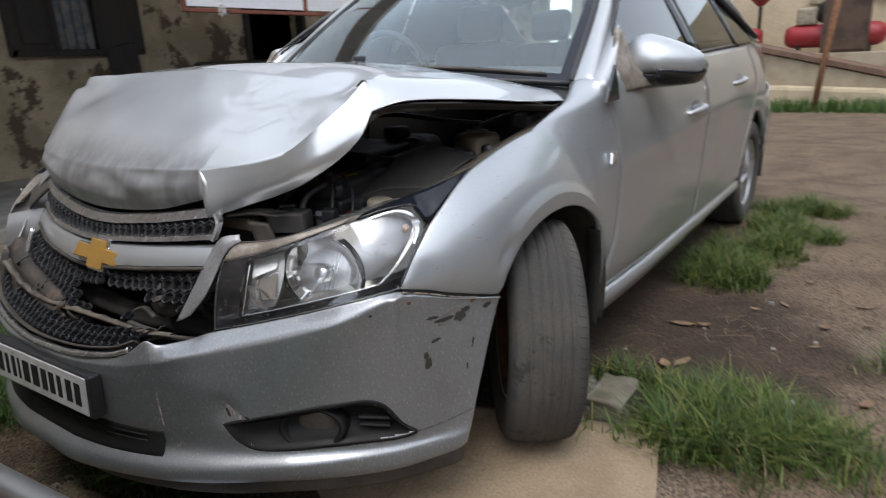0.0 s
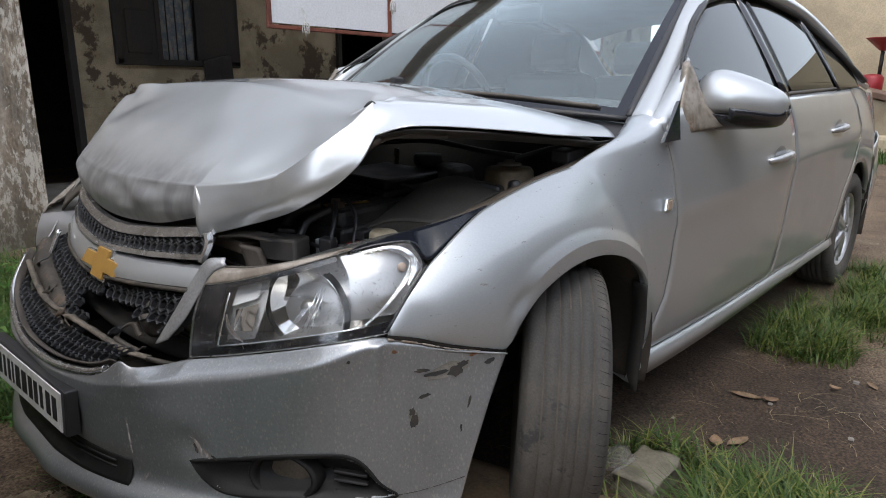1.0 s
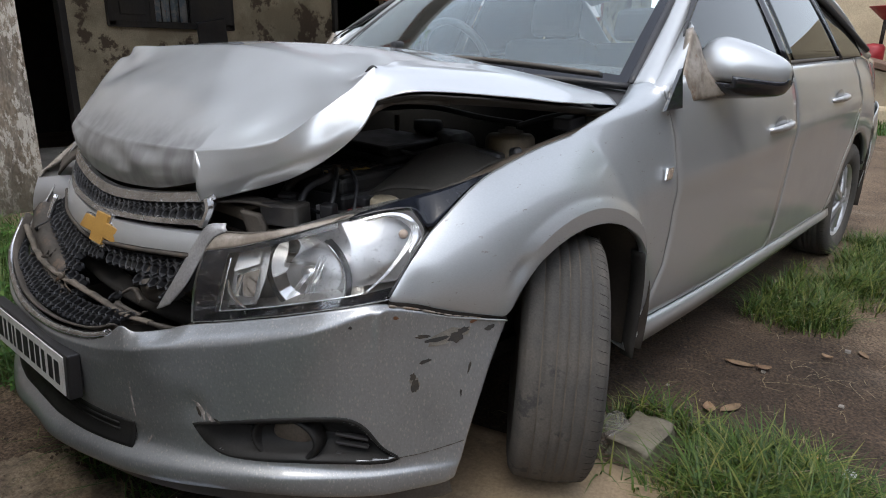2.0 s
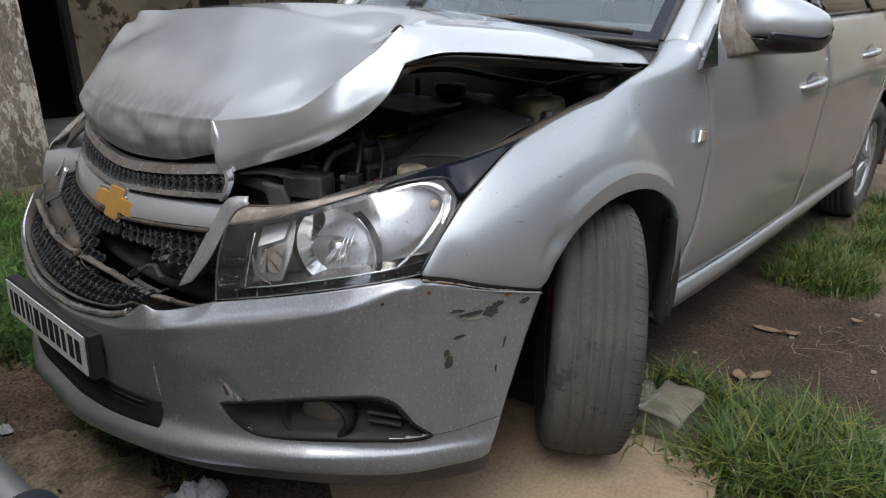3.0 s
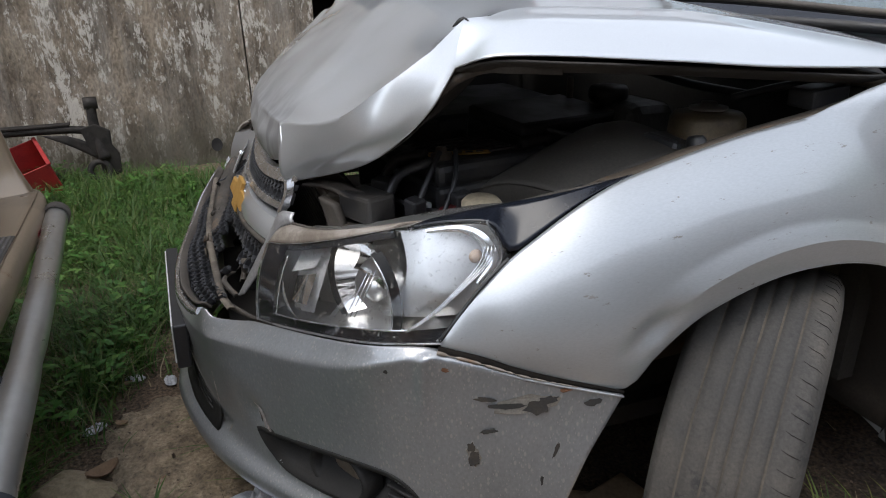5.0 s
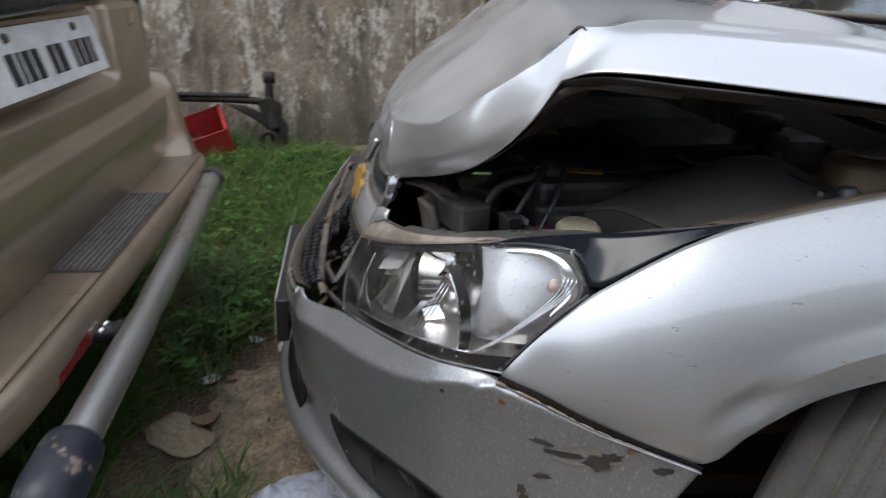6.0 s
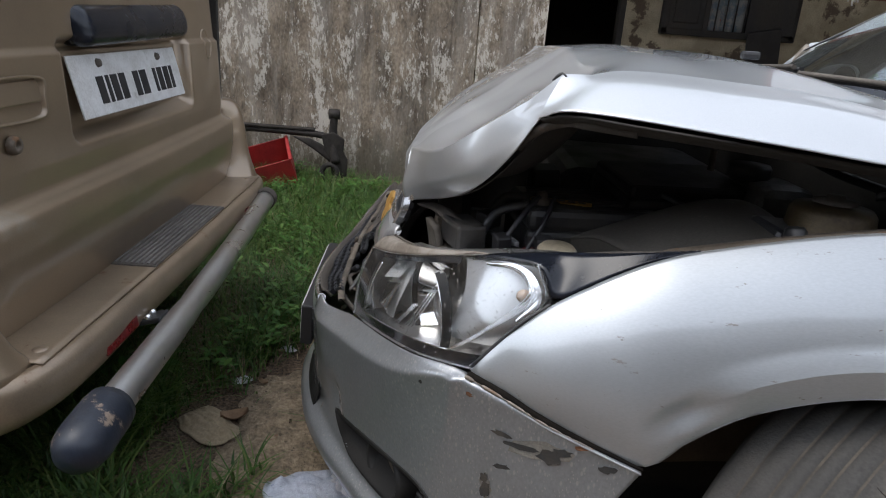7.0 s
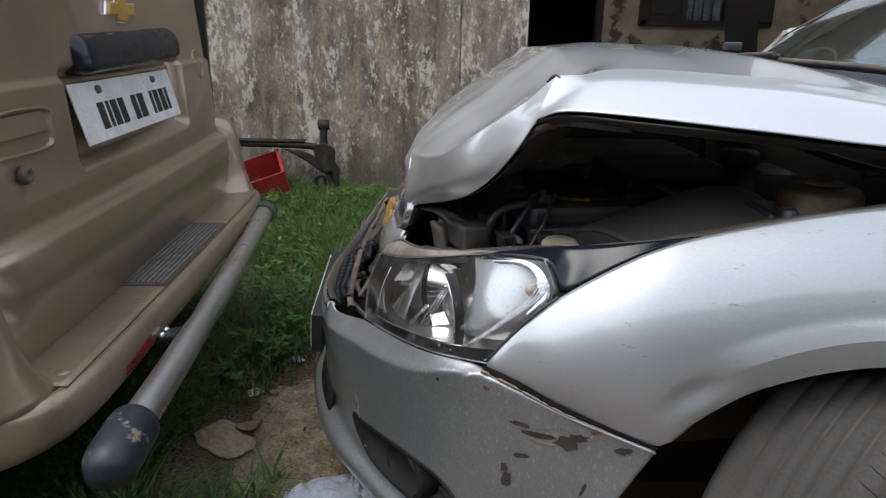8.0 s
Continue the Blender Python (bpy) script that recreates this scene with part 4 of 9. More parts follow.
    line = [(glass_x(y, top(y)) + 0.004, y, top(y) + 0.006) for y in np.linspace(0.57, 2.68, 50)]
    tube_bm(line, [0.014 * min(1.0, 0.15 + k / 7.0) for k in range(50)], 6, fr)
    put("window_frame", fr, BLACK, car, "black window frame")
    fr.free()
    fr = bmesh.new()
    tube_bm([(side_x(y, belt(y)) - 0.006, y, belt(y) + 0.006) for y in np.linspace(0.62, 2.6, 40)], 0.009, 6, fr)
    put("belt_moulding", fr, BLACK_DUST, car)
    fr.free()
    for ya, yb, w in ((1.41, 1.385, 0.045), (2.155, 2.10, 0.014)):
        b = bmesh.new()
        g = []
        for s in np.linspace(0, 1, 8):
            y = ya + (yb - ya) * s
            z = belt(y) + s * (top(y) - belt(y))
            g.append([(glass_x(y, z) + 0.005, y - w, z), (glass_x(y, z) + 0.010, y, z), (glass_x(y, z) + 0.005, y + w, z)])
        grid_bm(g, b)
        put("pillar_trim", b, BLACK_GLOSS, car, "black door pillar", 0.01)
        b.free()
    # silver roof rail with the windscreen pillar
    inner = spl([(0.722, 0.41, 0.945), (0.675, 0.66, 1.12), (0.615, 0.95, 1.32), (0.585, 1.15, 1.405), (0.575, 1.6, 1.445), (0.59, 2.1, 1.42), (0.65, 2.45, 1.31), (0.70, 2.8, 1.13), (0.72, 3.0, 1.07)], 60)
    outer = spl([(0.802, 0.40, 0.945), (0.748, 0.66, 1.105), (0.692, 0.93, 1.288), (0.662, 1.15, 1.378), (0.645, 1.6, 1.412), (0.668, 2.1, 1.378), (0.765, 2.45, 1.225), (0.812, 2.72, 1.085), (0.812, 2.9, 1.055)], 60)
    mid = (inner + outer) / 2 + np.array([0.012, 0, 0.014])
    under = outer + np.array([-0.012, 0, -0.022])
    b = grid_bm(loft([inner, mid, outer, under], 60, 14))
    put("roof_rail", b, SILVER, car, "silver windscreen pillar and roof rail", 0.004)
    b.free()
    # mirror-foot triangle
    tri = bmesh.new()
    tri.faces.new([tri.verts.new(q) for q in ((0.874, 0.336, 0.900), (0.882, 0.415, 0.904), (0.854, 0.452, 1.004))])
    b = grid_bm([spl([(0.800, 0.395, 0.944), (0.765, 0.58, 1.06), (0.735, 0.72, 1.145)], 12), spl([(0.850, 0.43, 0.925), (0.830, 0.51, 1.02), (0.806, 0.595, 1.115)], 12)])
    put("pillar_side", b, SILVER, car, "", 0.004)
    b.free()
    put("corner_trim", tri, BLACK_GLOSS, car, "black plastic corner by the pillar", 0.012)
    tri.free()
    # door mirror
    sc = []
    for x, y, z, ry, rz in ((0.800, 0.735, 1.010, 0.045, 0.045), (0.815, 0.72, 1.020, 0.075, 0.064), (0.86, 0.712, 1.022, 0.095, 0.074), (0.92, 0.715, 1.016, 0.095, 0.066),
                            (0.98, 0.735, 1.005, 0.078, 0.052), (1.022, 0.755, 0.995, 0.05, 0.036), (1.038, 0.765, 0.990, 0.012, 0.012)):
        sc.append([(x, y + ry * math.cos(w), z - 0.010 + rz * 1.06 * math.sin(w)) for w in np.linspace(0, 2 * math.pi, 25)])
    b = grid_bm(loft(sc, 25, 22), keep=lambda c: c[2] > 0.968)
    mir = put("door_mirror", b, SILVER, car, "silver door mirror shell" if sign > 0 else "", 0.003)
    b.free()
    b = grid_bm(loft([[(x * 0.985 + 0.012, y * 0.985 + 0.010, 1.0 + (z - 1.0) * 1.22) for x, y, z in r] for r in sc], 25, 22), keep=lambda c: c[2] <= 0.974)
    put("mirror_base", b, BLACK_GLOSS, mir, "black lower mirror cover", 0.003)
    b.free()
    arm = bmesh.new()
    g = loft([[(0.852, 0.446, 0.912), (0.838, 0.50, 0.99), (0.812, 0.582, 1.112)], [(0.862, 0.53, 0.916), (0.852, 0.55, 0.985), (0.826, 0.612, 1.07)],
              [(0.872, 0.60, 0.922), (0.868, 0.60, 0.960), (0.845, 0.628, 1.02)], [(0.905, 0.68, 0.932), (0.905, 0.68, 0.955), (0.90, 0.69, 0.985)]], 14, 16)
    grid_bm(g, arm)
    put("mirror_foot", arm, LEDGE, mir, "scraped and dusty mirror foot", 0.02)
    arm.free()


add_side(1)
add_side(-1)
fd.free(), rd.free()

# roof, glass, tail
roof_rows = [both([(0, 0.93, 1.415), (0.30, 0.96, 1.408), (0.59, 1.04, 1.375)]), both([(0, 1.25, 1.462), (0.3, 1.25, 1.455), (0.588, 1.25, 1.42)]),
             both([(0, 1.65, 1.477), (0.3, 1.65, 1.47), (0.578, 1.65, 1.443)]), both([(0, 2.1, 1.462), (0.3, 2.1, 1.455), (0.582, 2.1, 1.42)]), both([(0, 2.38, 1.42), (0.3, 2.38, 1.41), (0.60, 2.38, 1.35)])]
part("roof", grid_bm(loft(roof_rows, 24, 24)), SILVER, car, thick=0.004)
part("headliner", grid_bm(loft([[(x, y, z - 0.03) for x, y, z in r] for r in roof_rows], 24, 12)), HEADLINER, car, thick=0.004)
part("parcel_shelf", box_bm((1.15, 0.45, 0.02), pose(0, 2.72, 0.99), 0.006), CLOTH_GREY, car)
W0 = both([(0, 0.175, 0.985), (0.40, 0.255, 0.975), (0.60, 0.345, 0.962), (0.722, 0.425, 0.950)])
W1 = both([(0, 0.53, 1.215), (0.36, 0.58, 1.205), (0.54, 0.645, 1.185), (0.672, 0.69, 1.142)])
W2 = both([(0, 0.925, 1.415), (0.32, 0.965, 1.405), (0.49, 1.0, 1.39), (0.608, 1.0, 1.345)])
ws = part("windscreen", grid_bm(loft([W0, W1, W2], 40, 20)), SCREEN, car, "raked windscreen reflecting the sky", thick=0.004)
ws.visible_shadow = False
gs = loft([W0, W1, W2], 40, 20)
fr = bmesh.new()
grid_bm(gs[:2] + np.array([0, -0.003, 0.005]), fr)
grid_bm(gs[18:] + np.array([0, -0.003, 0.005]), fr)
for cc in (slice(0, 2), slice(38, 40)):
    grid_bm(gs[1:19, cc] + np.array([0, -0.003, 0.005]), fr)
part("screen_border", fr, WEDGE, ws, "black printed border")
band = bmesh.new()
for r in (W0, W2):
    tube_bm(spl(r, 40), 0.011, 6, band)
for sgn in (1, -1):
    tube_bm(spl([(sgn * 0.722, 0.425, 0.953), (sgn * 0.672, 0.69, 1.145), (sgn * 0.608, 1.0, 1.348)], 20), 0.013, 6, band)
part("windscreen_seal", band, BLACK, car)
rw = part("rear_screen", grid_bm(loft([both([(0, 2.38, 1.418), (0.3, 2.38, 1.408), (0.60, 2.38, 1.35)]), both([(0, 2.72, 1.25), (0.3, 2.7, 1.24), (0.63, 2.66, 1.18)]), both([(0, 3.05, 1.075), (0.3, 3.03, 1.07), (0.65, 2.96, 1.06)])], 24, 14)), SCREEN, car, thick=0.004)
rw.visible_shadow = False
part("boot_lid", grid_bm(loft([both([(0, 3.05, 1.07), (0.4, 3.02, 1.065), (0.76, 2.92, 1.045)]), both([(0, 3.4, 1.08), (0.4, 3.38, 1.07), (0.74, 3.3, 1.03)]), both([(0, 3.6, 1.06), (0.4, 3.57, 1.05), (0.70, 3.5, 0.99)]),
                               both([(0, 3.63, 0.85), (0.4, 3.6, 0.85), (0.74, 3.52, 0.85)])], 24, 16)), SILVER, car, thick=0.004)
part("rear_bumper", grid_bm(loft([both([(0, 3.66, 0.80), (0.45, 3.63, 0.80), (0.78, 3.42, 0.80), (0.845, 3.10, 0.70)]), both([(0, 3.70, 0.55), (0.45, 3.67, 0.55), (0.80, 3.45, 0.55), (0.868, 3.06, 0.52)]),
                                  both([(0, 3.64, 0.28), (0.45, 3.62, 0.28), (0.78, 3.42, 0.28), (0.85, 3.05, 0.33)])], 40, 16)), SILVER, car, thick=0.004)
part("bumper_end", box_bm((0.05, 0.12, 0.22), pose(0.835, 3.06, 0.57), 0.02), BLACK, car, "black torn end of the rear bumper")

# wipers and cowl
part("cowl", grid_bm(loft([both([(0, 0.06, 0.985), (0.40, 0.13, 0.965), (0.70, 0.29, 0.915), (0.77, 0.33, 0.90)]), both([(0, 0.19, 0.982), (0.40, 0.27, 0.965), (0.66, 0.40, 0.945), (0.74, 0.44, 0.93)])], 40, 8)), BLACK, car, "black plastic scuttle under the screen", thick=0.006)
for pts in ([(0.10, 0.16, 1.018), (0.40, 0.215, 1.010), (0.68, 0.345, 0.980)], [(-0.62, 0.33, 0.985), (-0.3, 0.215, 1.018), (0.06, 0.165, 1.03)]):
    w = part("wiper", tube_bm(spl(pts, 20), 0.007, 6), BLACK, car, "black wiper resting on the screen")
    part("blade", tube_bm([(x, y - 0.018, z + 0.006) for x, y, z in spl(pts, 20)], 0.006, 5), BLACK_DUST, w)

# inside
DASH = mat("grey_dashboard", (0.085, 0.087, 0.09), (0.06, 0.061, 0.063), 0.6, 0.0, 10, 300)
part("dashboard", grid_bm(loft([both([(0, 0.36, 0.93), (0.45, 0.40, 0.93), (0.74, 0.5, 0.91)]), both([(0, 0.62, 1.0), (0.45, 0.62, 1.0), (0.76, 0.66, 0.97)]), both([(0, 0.80, 0.96), (0.45, 0.80, 0.96), (0.76, 0.82, 0.93)]), both([(0, 0.80, 0.70), (0.45, 0.82, 0.70), (0.76, 0.84, 0.7)])], 24, 14)), DASH, car, thick=0.01)
st = part("steering_wheel", tube_bm([(-0.36 + 0.185 * math.cos(w), 0.90 - 0.075 * math.sin(w), 0.99 + 0.17 * math.sin(w)) for w in np.linspace(0, 2 * math.pi, 41)], 0.016, 8, caps=False), BLACK, car, "black steering wheel")
part("hub", box_bm((0.26, 0.04, 0.09), pose(-0.36, 0.89, 0.985, 24), 0.015), BLACK, st)


def seat(x, y, wide, rear=False):
    s = part("seat", box_bm((wide, 0.5, 0.18), pose(x, y, 0.50), 0.05, seg=3), SEAT_DARK, car, "dark cloth seat")
    part("seat_back", box_bm((wide, 0.16, 0.62), pose(x, y + 0.30, 0.80, -14), 0.05, seg=3), SEAT_DARK, s)
    for hx in ((x,) if not rear else (x - 0.38, x + 0.38)):
        part("headrest", box_bm((0.27, 0.10, 0.19), pose(hx, y + 0.40, 1.215, -10), 0.045, seg=3), SEAT_DARK, s)


seat(0.36, 1.25, 0.50), seat(-0.36, 1.25, 0.50), seat(0.0, 2.15, 1.24, True)
part("inner_mirror", box_bm((0.22, 0.03, 0.07), pose(0.0, 0.86, 1.31), 0.015), BLACK, car)
part("underbody", box_bm((1.60, 2.9, 0.05), pose(0, 1.85, 0.27), 0.01), BAY, car, "dark floor pan")
part("bulkhead", box_bm((1.46, 0.04, 0.60), pose(0, 0.33, 0.60)), BAY, car)
part("engine_undertray", box_bm((1.20, 0.9, 0.04), pose(0, -0.12, 0.24)), BAY, car)
for sx in (-1, 1):
    part("inner_side", box_bm((0.03, 2.0, 0.66), pose(sx * 0.79, 1.40, 0.62)), CLOTH_GREY, car)
    part("boot_bulkhead", box_bm((0.50, 0.03, 0.55), pose(sx * 0.56, 3.02, 0.60)), BAY, car)
    part("rear_wheelhouse", box_bm((0.03, 0.75, 0.40), pose(sx * 0.58, 2.68, 0.55)), BAY, car)


# ---- bonnet ----
LIP = [(0.396, -0.682, 0.740), (0.45, -0.648, 0.756), (0.54, -0.588, 0.789), (0.615, -0.549, 0.831), (0.684, -0.511, 0.893), (0.707, -0.478, 0.954)]
SIDE = [(0.707, -0.478, 0.954), (0.758, -0.445, 0.966), (0.795, -0.36, 0.962), (0.802, -0.20, 0.949), (0.800, 0.0, 0.929), (0.795, 0.16, 0.914), (0.772, 0.268, 0.912)]


def bonnet_rails():
    """Cross rails of the buckled skin: the top as far as the fold, then the flap from the fold to the lower edge."""
    front = [(-0.76, -0.40, 0.86), (-0.56, -0.56, 0.85), (-0.385, -0.640, 0.843), (-0.2, -0.672, 0.832), (0.0, -0.688, 0.828), (0.2, -0.686, 0.832), (0.385, -0.680, 0.842)]
    r2 = [(-0.77, -0.36, 0.90), (-0.60, -0.475, 0.94), (-0.43, -0.555, 0.920), (-0.2, -0.600, 0.905), (0.0, -0.612, 0.900), (0.2, -0.612, 0.898), (0.40, -0.626, 0.882), (0.50, -0.628, 0.870), (0.562, -0.621, 0.870)]
    r3 = [(-0.775, -0.30, 0.925), (-0.63, -0.41, 0.995), (-0.5, -0.45, 0.985), (-0.2, -0.49, 0.972), (0.0, -0.50, 0.970), (0.2, -0.50, 0.962), (0.42, -0.510, 0.944), (0.54, -0.528, 0.930), (0.612, -0.545, 0.925)]
    r4 = [(-0.78, -0.22, 0.935), (-0.61, -0.375, 1.028), (-0.4, -0.375, 1.040), (-0.2, -0.37, 1.042), (0.0, -0.37, 1.043), (0.2, -0.38, 1.034), (0.45, -0.405, 1.006), (0.58, -0.43, 0.988), (0.656, -0.449, 0.994)]
    r5 = [(-0.785, -0.15, 0.93), (-0.63, -0.25, 1.02), (-0.4, -0.26, 1.046), (-0.2, -0.26, 1.054), (0.0, -0.26, 1.056), (0.2, -0.27, 1.052), (0.45, -0.30, 1.038), (0.633, -0.362, 1.016)]
    r6 = [(-0.79, 0.0, 0.925), (-0.65, -0.05, 0.995), (-0.4, -0.06, 1.032), (0.0, -0.07, 1.05), (0.4, -0.06, 1.036), (0.668, -0.06, 1.000)]
    r7 = [(-0.78, 0.26, 0.915), (-0.6, 0.20, 0.965), (-0.3, 0.10, 1.008), (0.0, 0.06, 1.018), (0.3, 0.10, 1.010), (0.6, 0.20, 0.972), (0.735, 0.262, 0.940)]
    r34 = (spl(r3, 9) + spl(r4, 9)) / 2
    r34[-1] = (0.636, -0.497, 0.961)
    r56 = (spl(r5, 9) + spl(r6, 9)) / 2
    r56[-1] = (0.652, -0.20, 1.012)
    top = [front, r2, r3, r34, r4, r5, r56, r6, r7]
    flap = [[(0.385, -0.680, 0.842), (0.386, -0.696, 0.795), (0.396, -0.684, 0.740)], [(0.562, -0.621, 0.870), (0.564, -0.640, 0.836), (0.540, -0.590, 0.789)],
            [(0.612, -0.545, 0.925), (0.630, -0.567, 0.884), (0.615, -0.549, 0.831)], [(0.636, -0.497, 0.961), (0.668, -0.517, 0.930), (0.684, -0.511, 0.893)],
            [(0.656, -0.449, 0.994), (0.676, -0.462, 0.972), (0.698, -0.480, 0.948)], [(0.633, -0.362, 1.016), (0.700, -0.395, 0.998), (0.758, -0.440, 0.966)],
            [(0.652, -0.20, 1.012), (0.733, -0.21, 0.990), (0.802, -0.22, 0.951)], [(0.668, -0.06, 1.000), (0.742, -0.05, 0.976), (0.801, -0.04, 0.933)],
            [(0.735, 0.262, 0.940), (0.757, 0.265, 0.928), (0.772, 0.268, 0.912)]]
    # the flap swells most below its middle
    bulge = (0.010, 0.016, 0.014, 0.008, 0.003)
    for k, b in enumerate(bulge):
        r = flap[k]
        a, c, o = np.array(r[0]), np.array(r[-1]), np.array((0.5, -0.85, 0.04))
        flap[k] = [tuple(a), tuple(a * 0.62 + c * 0.38 + o * b * 0.72), tuple(a * 0.28 + c * 0.72 + o * b), tuple(c)]
    return top, flap


CREASES = [((-0.52, -0.41), (-0.08, -0.60), 0.006, 0.06), ((0.385, -0.68), (0.0, -0.36), 0.004, 0.07)]


def bonnet_bm():
    """One buckled sheet: top skin, folded flap, and the stove-in front turned under."""
    top, flap = bonnet_rails()
    g = np.concatenate([loft(top[:5], 90, 52), loft(top[4:], 90, 46)[1:]])
    fl = np.concatenate([loft(flap[:5], 26, 52), loft([flap[4]] + [(r[0], r[1], r[2]) for r in flap[5:]], 26, 46)[1:]])
    for row in g:
        for q in row:
            x, y = q[0], q[1]
            k = max(0.0, 1 - ((y + 0.56) / 0.11) ** 2) * max(0.0, min(1.0, (0.45 - x) * 8))
            q[2] += k * 0.003 * noise.noise(Vector((x * 6, y * 6, 1)))
            q[2] += 0.003 * noise.noise(Vector((x * 2.3, y * 2.6, 7))) * max(0.0, min(1.0, (0.55 - x) * 4)) * max(0.0, min(1, (x + 0.7) * 4))
            for (x0, y0), (x1, y1), hgt, wid in CREASES:
                ux, uy = x1 - x0, y1 - y0
                t = ((x - x0) * ux + (y - y0) * uy) / (ux * ux + uy * uy)
                d = math.hypot(x - x0 - t * ux, y - y0 - t * uy)
                q[2] += hgt * max(0.0, 1 - d / wid) * max(0.0, 1 - abs(2 * t - 1) ** 4) if 0 < t < 1 else 0.0
            q[2] -= 0.012 * math.exp(-((x + 0.42) / 0.10) ** 2 - ((y + 0.46) / 0.06) ** 2)
    # the fold ends in a sharp peak; the flap is faintly rippled
    for sheet in (g, fl):
        for row in sheet:
            for q in row:
                d = math.hypot(q[0] - 0.654, q[1] + 0.449)
                q[2] += 0.013 * max(0.0, 1 - d / 0.045)
    for j, row in enumerate(fl[:52]):
        for i, q in enumerate(row):
            s = math.sin(math.pi * i / 25.0)
            q[0] += s * 0.003 * noise.noise(Vector((j * 0.13, i * 0.05, 3)))
            q[1] += s * 0.003 * noise.noise(Vector((j * 0.11, i * 0.07, 8)))
    b = spl([(-0.70, -0.43, 0.83), (-0.52, -0.58, 0.82), (-0.37, -0.662, 0.808), (-0.2, -0.694, 0.790), (0.0, -0.706, 0.780), (0.2, -0.704, 0.792), (0.33, -0.695, 0.805), (0.404, -0.683, 0.815)], 90)
    c = spl([(-0.62, -0.47, 0.80), (-0.48, -0.585, 0.790), (-0.352, -0.650, 0.768), (-0.197, -0.680, 0.738), (-0.02, -0.690, 0.727), (0.194, -0.690, 0.742), (0.33, -0.688, 0.768), (0.406, -0.680, 0.786)], 90)
    e = c + np.array([0, 0.03, 0.004])
    low = loft([g[0], b, c, e], 90, 26)
    for j, row in enumerate(low):
        for q in row:
            s = math.sin(math.pi * min(1.0, j / 14.0)) * min(1.0, max(0.0, (0.38 - q[0]) * 9))
            q[1] += s * (0.012 * noise.noise(Vector((q[0] * 8, j * 0.10, 4))) + 0.006 * abs(noise.noise(Vector((q[0] * 7 + 5, j * 0.12, 9)))))
    bm = bmesh.new()
    skin = np.concatenate([g, fl[:, 1:]], axis=1)
    grid_bm(skin, bm)
    bm.verts.ensure_lookup_table()
    cols = skin.shape[1]
    pairs = [(j * cols + 89, (j + 1) * cols + 89) for j in range(24, 90)] + [(51 * cols + i, 51 * cols + i + 1) for i in range(84, cols - 1)]
    for i0, i1 in pairs:
        ed = bm.edges.get((bm.verts[i0], bm.verts[i1]))
        if ed:
            ed.smooth = False
    grid_bm(low[::-1], bm)
    bmesh.ops.remove_doubles(bm, verts=bm.verts, dist=0.0004)
    return bm


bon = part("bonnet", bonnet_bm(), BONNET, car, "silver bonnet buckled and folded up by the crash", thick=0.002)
under = bmesh.new()
grid_bm(loft([[(x - 0.012, y + 0.014, z + 0.004) for x, y, z in LIP], [(x - 0.05, y + 0.035, z + 0.018) for x, y, z in LIP], [(x - 0.09, y + 0.10, z + 0.03) for x, y, z in LIP]], 40, 8), under)
grid_bm(loft([[(x - 0.010, y, z - 0.006) for x, y, z in SIDE], [(x - 0.05, y + 0.01, z - 0.020) for x, y, z in SIDE], [(x - 0.10, y + 0.015, z + 0.004) for x, y, z in SIDE]], 40, 8), under)
part("bonnet_inner", under, BAY, bon, "dusty inner rim of the bonnet", thick=0.003)
part("torn_tip", tube_bm(spl([(0.645, -0.462, 0.996), (0.654, -0.449, 1.006), (0.660, -0.441, 0.998)], 8), [0.001, 0.002, 0.003, 0.0035, 0.003, 0.002, 0.0015, 0.001], 5), BLACK, bon, "torn black tip of the fold")
seal = tube_bm(spl([(0.66, -0.50, 0.900), (0.685, -0.478, 0.930), (0.70, -0.445, 0.945), (0.74, -0.42, 0.948), (0.765, -0.36, 0.945)], 24), 0.008, 6)
part("bonnet_seal", seal, BEAM, bon, "rust-stained rubber seal")
part("washer_nozzle", box_bm((0.022, 0.035, 0.016), pose(0.282, -0.045, 1.052), 0.006), BLACK, bon)


